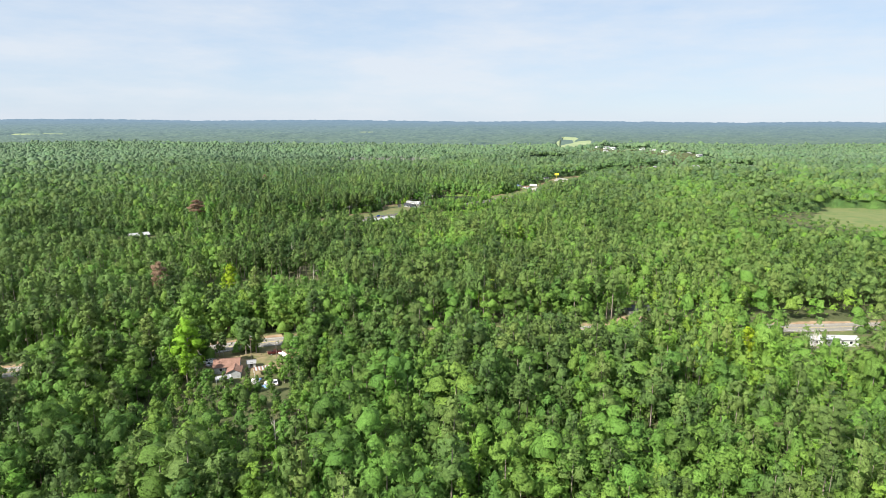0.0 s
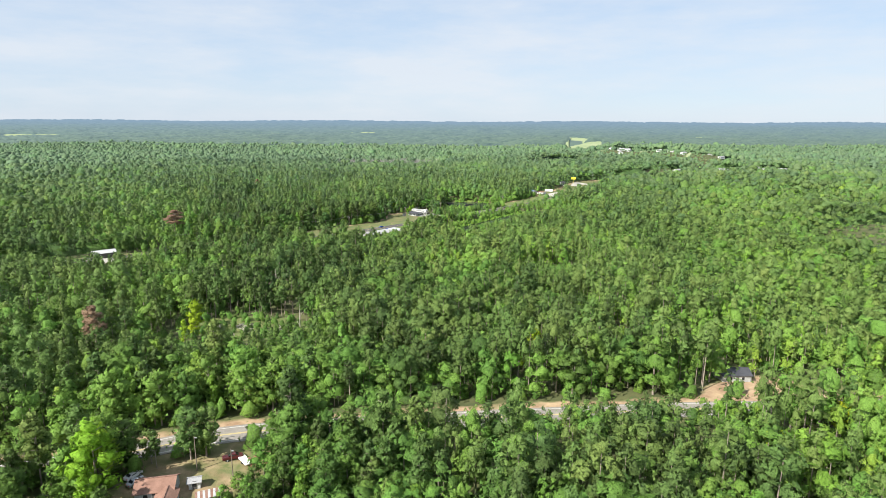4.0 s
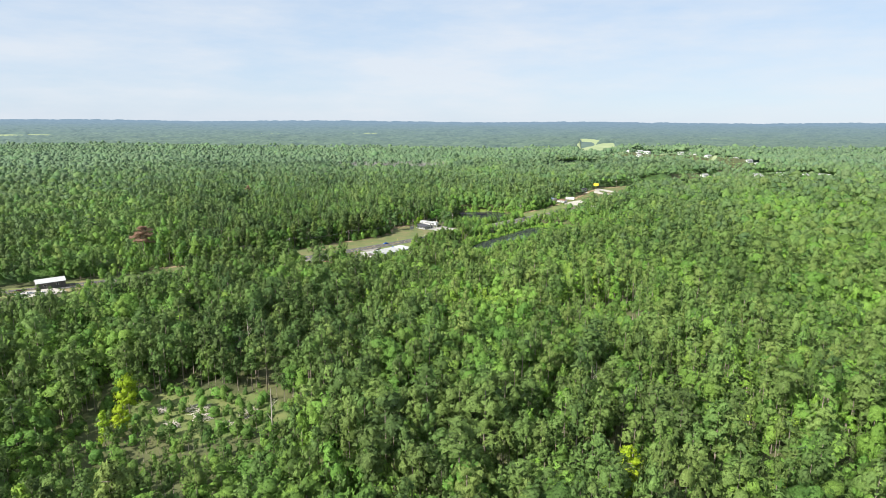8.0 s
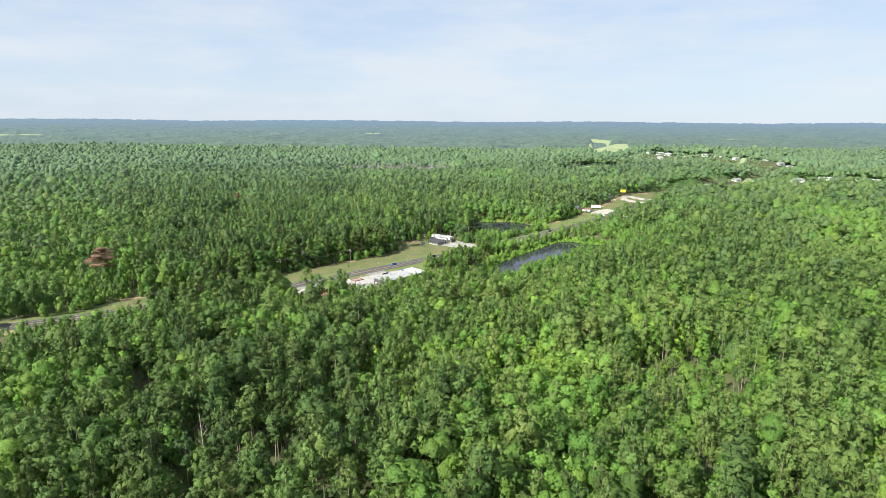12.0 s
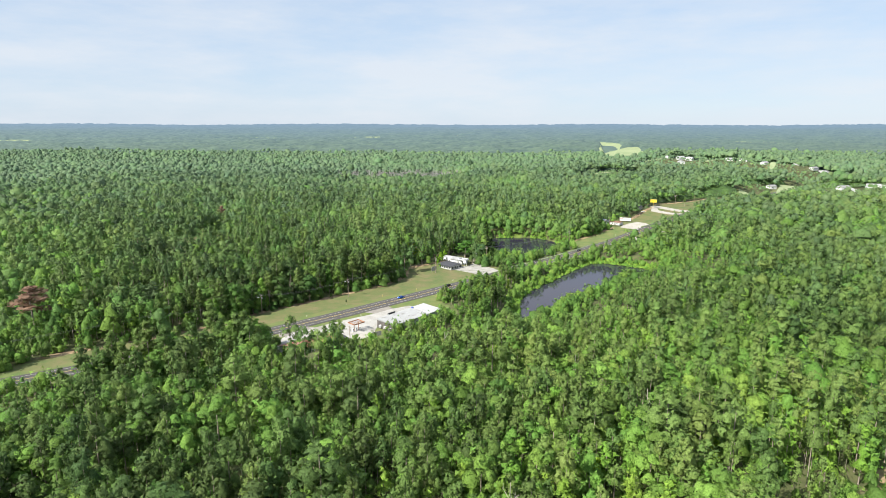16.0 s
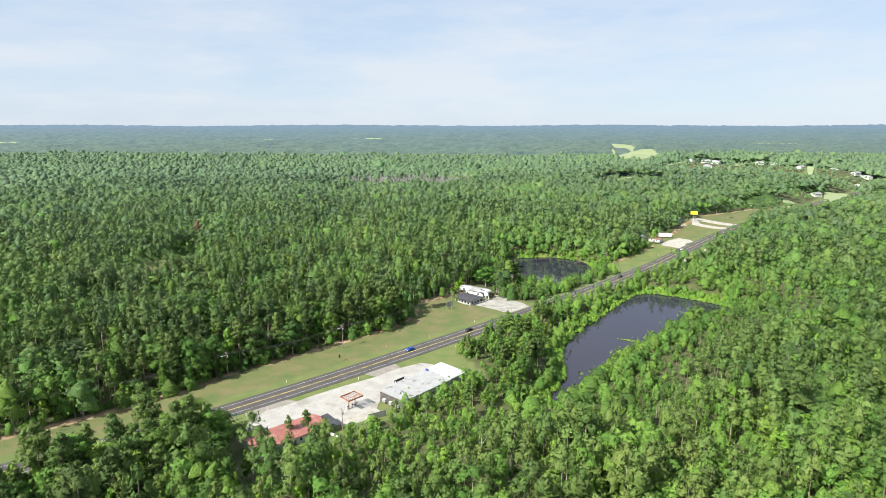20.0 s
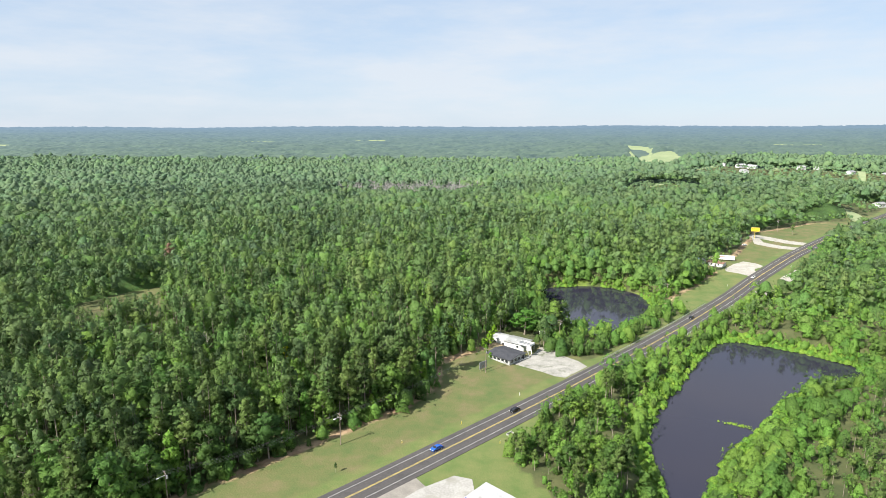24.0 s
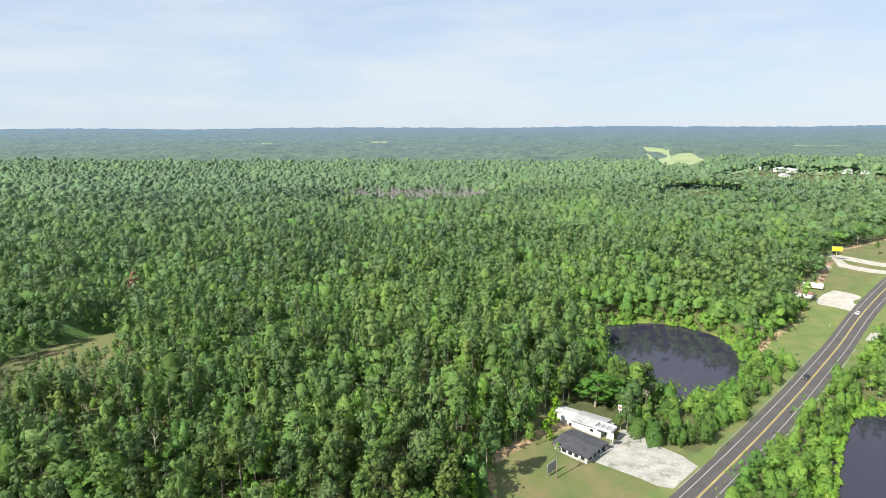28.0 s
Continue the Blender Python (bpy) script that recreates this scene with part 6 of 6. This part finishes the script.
cv = thing("culvert_headwall", pose(-46.5, 692.2, 0.0, 0, 0, 44), "small pale concrete culvert headwall in the verge", "culvert")
part("wall", boxes((-1.4, 1.4, -0.15, 0.15, -0.6, 0.7), bevel=0.03), M_CONCRETE, cv)
for sx in (-1.3, 1.3):
    part("wing", boxes((sx - 0.12, sx + 0.12, -1.1, -0.15, -0.6, 0.5), bevel=0.03), M_CONCRETE, cv)

# ---------------------------------------------------------------- yards farther up the highway
ZF = float(road_z(150.0))
def draped(name, outline, lift, material, label):
    """A thin paved sheet that follows the lie of the land."""
    bm = bmesh.new()
    f = bm.faces.new([bm.verts.new((px, py, 0)) for px, py in outline])
    bmesh.ops.triangulate(bm, faces=[f])
    for _ in range(5):
        long_ = [e for e in bm.edges if e.calc_length() > 5]
        if not long_:
            break
        bmesh.ops.subdivide_edges(bm, edges=long_, cuts=1)
        bmesh.ops.triangulate(bm, faces=bm.faces[:])
    rim = bmesh.ops.extrude_face_region(bm, geom=bm.faces[:])["geom"]
    up = {v for v in rim if isinstance(v, bmesh.types.BMVert)}
    zz = land(np.array([v.co.x for v in bm.verts]), np.array([v.co.y for v in bm.verts]))
    for v, q in zip(bm.verts, zz):
        v.co.z = q + (lift if v in up else -0.3)
    bmesh.ops.recalc_face_normals(bm, faces=bm.faces[:])
    me = bpy.data.meshes.new(name)
    bm.to_mesh(me)
    bm.free()
    me.materials.append(material)
    return tagged(new(name, me), label, "pavement", kind="structure")


draped("pavement_yard", [(129, 914), (131, 920), (142, 931), (152, 937), (158, 930.5), (160, 923.5), (156.5, 920), (151, 917.5), (148.5, 912.5), (149, 906), (140.5, 897.5), (138, 903), (135, 908)], 0.12, M_GRAVEL, "pale gravel yard beside the highway")
draped("pavement_strip", [(187, 1003), (193, 1010), (201, 1006), (226.5, 985), (219, 977), (205, 988), (192, 997)], 0.12, M_GRAVEL, "pale gravel drive below the yellow sign")
draped("pavement_strip", [(180, 978), (183, 986), (189, 1001), (193, 996), (190.5, 984), (211.5, 969.5), (204, 963)], 0.14, M_GRAVEL, "pale gravel drive below the yellow sign")
draped("pavement_east", [(155.5, 892.5), (160, 897), (170, 905), (176, 911), (186, 914), (183, 905), (172, 897), (157, 884)], 0.12, M_GRAVEL, "pale gravel patch beside the highway")
for lawn in FAR_LAWNS:
    draped("field", [tuple(p) for p in spline(lawn + lawn[:1], 4)[:-1]], 1.3, M_FIELD, "pale green lawn far off among the woods")["category"] = "field"
draped("pavement_east", [(120, 860.5), (130, 870.5), (134, 867), (130, 859), (124, 856)], 0.12, M_GRAVEL, "pale gravel patch beside the highway")
trailer = thing("box_trailer", pose(141.5, 941.5, land_at(141.5, 941.5), 0, 0, -20), "long white box trailer parked beside the yard", "trailer")
part("box", boxes((-5.5, 5.5, -1.5, 1.5, 0.9, 3.7), bevel=0.05), M_WHITE, trailer)
part("stripe", boxes((-5.2, -1.0, -1.53, -1.5, 2.9, 3.3)), M_RED_PAINT, trailer)
for xx in (-4, -2.8, 3.6):
    for yy in (-1.1, 1.1):
        wbm = bmesh.new()
        tube(wbm, (xx, yy - 0.2, 0.48), (xx, yy + 0.2, 0.48), 0.48, 0.48, 12)
        part("wheel", wbm, M_TYRE, trailer)
gabled_house("low_workshop", 129.0, 929.5, -42, 11, 6.5, 2.7, 0.6, M_BROWN_ROOF, M_WHITE_WALL, "low white workshop with a brown roof beside the yard", "building")
th = gabled_house("small_house", 118.5, 935.5, -30, 9, 6.5, 2.8, 1.5, M_GREY_METAL, M_WHITE_WALL, "small white house half hidden by trees", "house")
part("tarp", sloped(-3.6, 0.6, -3.6, -0.1, 2.75, 4.15, 0.06), M_TARP, th, "blue sheet over the roof")
gabled_house("grey_store", 167, 985, 40, 10, 7, 3.6, 0.8, M_DARK_ROOF, M_GREY_WALL, "grey store building at the edge of the woods", "building")
ys = panel_sign("yellow_sign", 187.0, 992.0, -15, 6.4, 3.2, 6.8, M_YELLOW, "large yellow billboard with unreadable dark writing on a pole", z=land_at(187, 992), posts=1, bars=[(-2.7, -0.3, 8.9, 9.15, M_BLACK), (0.3, 2.7, 8.9, 9.15, M_BLACK), (-2.5, 2.5, 7.6, 7.75, M_BLACK)], post_m=M_YELLOW, thick=0.35)
car(170, 973.5, 30, "white", "white car parked beside the grey store")

# ---------------------------------------------------------------- homestead by the country road
gabled_house("brick_roofed_house", -78.0, 215.6, 12, 8.4, 6.4, 2.7, 1.6, M_BROWN_ROOF, M_GREY_WALL, "old house with a reddish brown shingle roof", "house")
gabled_house("house_wing", -74.0, 211.2, 102, 5.0, 4.4, 2.4, 1.0, M_BROWN_ROOF, M_GREY_WALL, "low rear wing with a brown shingle roof", "house", windows=1)
car(-65.2, 230.2, 20, "maroon", "dark red pickup parked on the dry grass", True)
car(-87.0, 222.0, 65, "white", "white car parked in the shade beside the house")
car(-85.0, 219.4, 60, "silver", "silver car parked beside the house")
car(-58.5, 205.5, 110, "white", "white car parked among the trees")
ut = gabled_house("garden_shed", -70.4, 218.6, 15, 2.6, 2.2, 2.0, 0.6, M_GREY_METAL, M_WHITE_WALL, "small pale garden shed on the dry grass", "shed", windows=1)
aw = thing("striped_carport", pose(-65.0, 212.8, land_at(-65, 212.8), 0, 0, 22), "carport with a white and brown striped metal roof", "carport")
for i in range(10):
    part("roof_sheet", boxes((-2.8 + i * 0.56, -2.8 + i * 0.56 + 0.54, -1.7, 1.7, 2.3, 2.36)), M_BRIGHT_ROOF if i % 2 else M_BROWN_ROOF, aw)
for xx in (-2.7, 2.7):
    for yy in (-1.6, 1.6):
        part("post", boxes((xx - 0.05, xx + 0.05, yy - 0.05, yy + 0.05, -0.4, 2.3)), M_WHITE, aw)
aw2 = thing("metal_carport", pose(-75.5, 204.5, land_at(-75.5, 204.5), 0, 0, 25), "carport with pale corrugated metal sheets", "carport")
for i in range(8):
    part("roof_sheet", boxes((-2.6 + i * 0.65, -2.6 + i * 0.65 + 0.6, -1.8, 1.8, 2.3 + 0.04 * (i % 2), 2.36 + 0.04 * (i % 2))), M_BRIGHT_ROOF if i % 3 else M_GREY_METAL, aw2)
for xx in (-2.4, 2.4):
    for yy in (-1.7, 1.7):
        part("post", boxes((xx - 0.05, xx + 0.05, yy - 0.05, yy + 0.05, -0.4, 2.3)), M_GALV, aw2)
for i in range(14):
    s = rj.uniform(0.5, 1.2)
    px, py = -62.5 + rj.uniform(-4, 4), 206 + rj.uniform(-3.5, 3.5)
    o = thing("tarped_heap", pose(px, py, land_at(px, py), 0, 0, rj.uniform(0, 180)), "heap of yard clutter under a faded sheet", "clutter", "yard clutter")
    bm = bmesh.new()
    bmesh.ops.create_icosphere(bm, subdivisions=2, radius=s)
    for v in bm.verts:
        v.co = Vector((v.co.x * rj.uniform(0.9, 1.15), v.co.y * 0.8 * rj.uniform(0.9, 1.1), max(-0.15, v.co.z * 0.7)))
    part("sheet", bm, [M_TARP, M_WHITE, M_GREY_METAL, M_TARP][i % 4], o)
    part("weight", boxes((-0.2, 0.2, -0.15, 0.15, s * 0.55, s * 0.55 + 0.2)), M_RUBBLE, o)
for i in range(40):
    s = rj.uniform(0.2, 0.7)
    px, py = -58.6 + rj.gauss(0, 1.9), 229.0 + rj.gauss(0, 1.3)
    bm = bmesh.new()
    bmesh.ops.create_icosphere(bm, subdivisions=1, radius=s)
    for v in bm.verts:
        v.co *= rj.uniform(0.7, 1.2)
    o = new("rubble_stone", bpy.data.meshes.new("rubble_stone"))
    bm.to_mesh(o.data)
    bm.free()
    o.data.materials.append(M_RUBBLE)
    o.location = (px, py, land_at(px, py) + s * 0.3)
    tagged(o, "broken red brick lump on a heap of rubble", "rubble", "rubble heap")
ft = thing("flatbed_trailer", pose(-61.6, 228.6, land_at(-61.6, 228.6), 0, 0, -50), "white flatbed trailer beside the rubble", "trailer")
part("deck", boxes((-2.4, 2.4, -0.9, 0.9, 0.6, 0.85)), M_WHITE, ft)
for yy in (-0.85, 0.85):
    wbm = bmesh.new()
    tube(wbm, (0, yy - 0.12, 0.35), (0, yy + 0.12, 0.35), 0.35, 0.35, 12)
    part("wheel", wbm, M_TYRE, ft)
mh = gabled_house("mobile_home", 157.0, 246.5, -2, 20, 5.2, 3.0, 0.8, M_BRIGHT_ROOF, M_WHITE_WALL, "long white mobile home with a pale metal roof", "house", windows=5)
gabled_house("grey_house", 90.0, 284.0, 0, 10, 7, 2.8, 1.4, M_DARK_ROOF, M_GREY_WALL, "grey house under tall pines beside a lawn", "house")
barn = gabled_house("metal_barn", -262.0, 524.0, 40, 15, 9, 4.2, 1.6, M_BRIGHT_ROOF, M_DARK_WALL, "barn with a bright white metal roof", "barn")
slab("pavement_barnyard", [(-276, 508), (-258, 520), (-246, 514), (-250, 506), (-268, 496)], land_at(-262, 510) + 0.3, 2.2, M_GRAVEL, "pale gravel yard before the barn")
for i, (px, py) in enumerate(((-268, 504), (-263, 507), (-272, 510), (-257, 509))):
    car(px, py, 30 + i * 25, ("white", "silver", "maroon", "white")[i], "car parked in the barn's gravel yard")
# small far houses towards the town
for i, (px, py, turn, ln) in enumerate(FAR_HOMES):
    gabled_house("far_house", px, py, turn, ln, 8, 3.4, 1.8, (M_BRIGHT_ROOF, M_WHITE_ROOF, M_GREY_METAL)[i % 3], M_WHITE_WALL, "pale-roofed house far off among trees", "house", windows=2)["group"] = "far houses"

# ---------------------------------------------------------------- standing dead trees and trees of another colour
def snag(x, y, h, seed, arms=6):
    r = random.Random(seed)
    root = thing("dead_tree", pose(x, y, land_at(x, y), 0, 0, r.uniform(0, 360)), "bare bleached dead tree standing among the green woods", "tree", "dead trees")
    part("trunk", tube(bmesh.new(), (0, 0, -0.6), (r.uniform(-0.6, 0.6), r.uniform(-0.6, 0.6), h), 0.26, 0.05, 7), M_SNAG, root)
    for i in range(arms):
        a, z = r.uniform(0, math.tau), h * r.uniform(0.35, 0.85)
        ln = r.uniform(1.4, 3.6)
        e = Vector((math.cos(a) * ln * 0.55, math.sin(a) * ln * 0.55, z + ln * 0.85))
        bm = tube(bmesh.new(), (0, 0, z), e, 0.10, 0.03, 5)
        for q in range(2):
            tube(bm, e * 0.99 - Vector((0, 0, 0.3 * q)), e + Vector((r.uniform(-1, 1), r.uniform(-1, 1), r.uniform(0.4, 1.3))), 0.035, 0.012, 4)
        part("limb", bm, M_SNAG, root)


for i, (sx, sy, sh, ar) in enumerate(((30.3, 359.2, 13, 5), (-30.3, 447.9, 18, 7), (-44.9, 566, 17, 7), (-169.8, 737.6, 15, 8), (-263.8, 902, 15, 9), (-45.1, 157, 13, 7), (137.9, 228.7, 12, 14), (140.5, 229.5, 11, 12), (61, 545, 15, 4), (6.3, 547, 15, 5), (-71, 330, 17, 4), (-98, 395, 17, 4), (20, 505, 16, 5))):
    snag(sx, sy, sh, 900 + i, ar)

SPECIAL = [("pine", RED_NEEDLES, "rust_red_tree", "dead pine with rust red needles still on", [(-244, 605, (3.1, 3.1, 1.4)), (-262, 905, (1.6, 1.6, 1.1)), (-140.4, 300.9, (1.7, 1.7, 1.4))]),
           ("hard", YELLOW_LEAF, "yellow_green_tree", "tree with bright yellow green leaves", [(-123, 349.4, 1.0), (-166, 349, 0.85), (23, 300.5, 1.0), (18.5, 293, 0.9), (82, 319.6, 0.7), (-118.5, 336.5, 0.75), (102, 246, 0.75), (114.6, 231.3, 0.95), (72.4, 225.7, 0.95), (-69.5, 774, 0.95), (-136, 739, 0.8), (-16, 576, 0.7), (-30, 575, 0.6), (60, 520, 0.7)]),
           ("pine", LEAF_ONE["pine"], "pine_tree", "tall pine with clumped needles standing in the yard", [(-83, 226, 0.6), (-108, 598.5, 0.55), (-101.8, 598.0, 0.68), (230, 1013, 0.6), (-103, 668, 0.2)]),
           ("gum", LIGHT_LEAF, "light_green_tree", "tall tree with light yellow green leaves beside the house", [(-88, 205, 1.1), (-30, 575, 0.8), (60, 520, 0.9), (-120, 330, 0.9), (30, 480, 0.9), (-5, 470, 0.9)]),
           ("hard", LEAF_ONE["hard"], "shade_tree", "broad dark green shade tree beside the buildings", [(-40, 796, 1.05), (-79, 199, 0.6), (-55.5, 211.5, 0.6), (-51, 209, 0.7), (-84, 203.5, 0.75)]),
           ("hard", LEAF_ONE["pine"], "pondside_pine", "tall old pine with dull green needles beside the pond", [(-13.5, 789.5, (1.05, 1.05, 1.42)), (-9.0, 793.5, (0.95, 0.95, 1.3)), (-17.5, 797, (1.1, 1.1, 1.25))]),
           ("hard", LEAF_ONE["pine"], "yard_pine", "broad old pine standing on the dry lawn", [(-76, 230, 1.12), (-72.6, 231.5, 1.05), (-91, 227, 0.95), (-85.3, 228, 0.72), (-104, 217, 1.1), (-107, 234, 1.0)]),
           ("hard", LIGHT_LEAF, "tall_light_tree", "tall full-crowned tree with light yellow green leaves", [(-90, 212.5, 1.5), (-93.5, 219, 1.2), (-48, 774, 0.55), (-50, 766, 0.3), (-51, 770, 0.4), (-45, 784, 0.5), (-48.5, 760, 0.25)]),
           ("hard", LEAF_ONE["gum"], "round_tree", "large round-crowned bright green tree behind the empty diner", [(-29.0, 790.5, (2.1, 2.0, 1.05)), (-20.5, 793, (1.3, 1.3, 0.8))])]
for kd_, leaf_, nm_, lb_, spots_ in SPECIAL:
    base_ = None
    for i, (sx, sy, ss) in enumerate(spots_):
        m = pose(sx, sy, land_at(sx, sy), 0, 0, 67 * i) @ (Matrix.Diagonal((*ss, 1)) if isinstance(ss, tuple) else Matrix.Scale(ss, 4))
        if base_ is None:
            base_ = tree_thing(kd_, 700 + len(nm_), leaf_, nm_, lb_)
            base_.matrix_world = m
        else:
            copy_thing(base_, m).matrix_basis = m

# heaps of cut branches in the clearing
for i, (hx, hy, hr) in enumerate(((-102, 352, 4.2), (-98, 346.5, 3.2), (-84, 349, 3.6), (-113, 351, 2.6), (-106, 341, 2.8), (-88, 341, 2.5))):
    rb = random.Random(60 + i)
    heap = thing("brush_heap", pose(hx, hy, land_at(hx, hy)), "low heap of bleached cut branches among scrub", "brush heap", "brush heaps")
    for layer in range(3):
        bm = bmesh.new()
        for _ in range(34):
            a, r, ln, tilt = rb.uniform(0, math.tau), hr * math.sqrt(rb.random()), rb.uniform(0.8, 2.6), rb.uniform(0, math.pi)
            px, py, pz = r * math.cos(a), r * math.sin(a), 0.12 + 0.25 * layer * (1 - r / hr) + rb.uniform(0, 0.25)
            dx, dy = math.cos(tilt) * ln / 2, math.sin(tilt) * ln / 2
            tube(bm, (px - dx, py - dy, pz), (px + dx, py + dy, pz + rb.uniform(-0.1, 0.5)), rb.uniform(0.05, 0.13), 0.03, 4)
        part("branch_layer", bm, M_SNAG, heap)
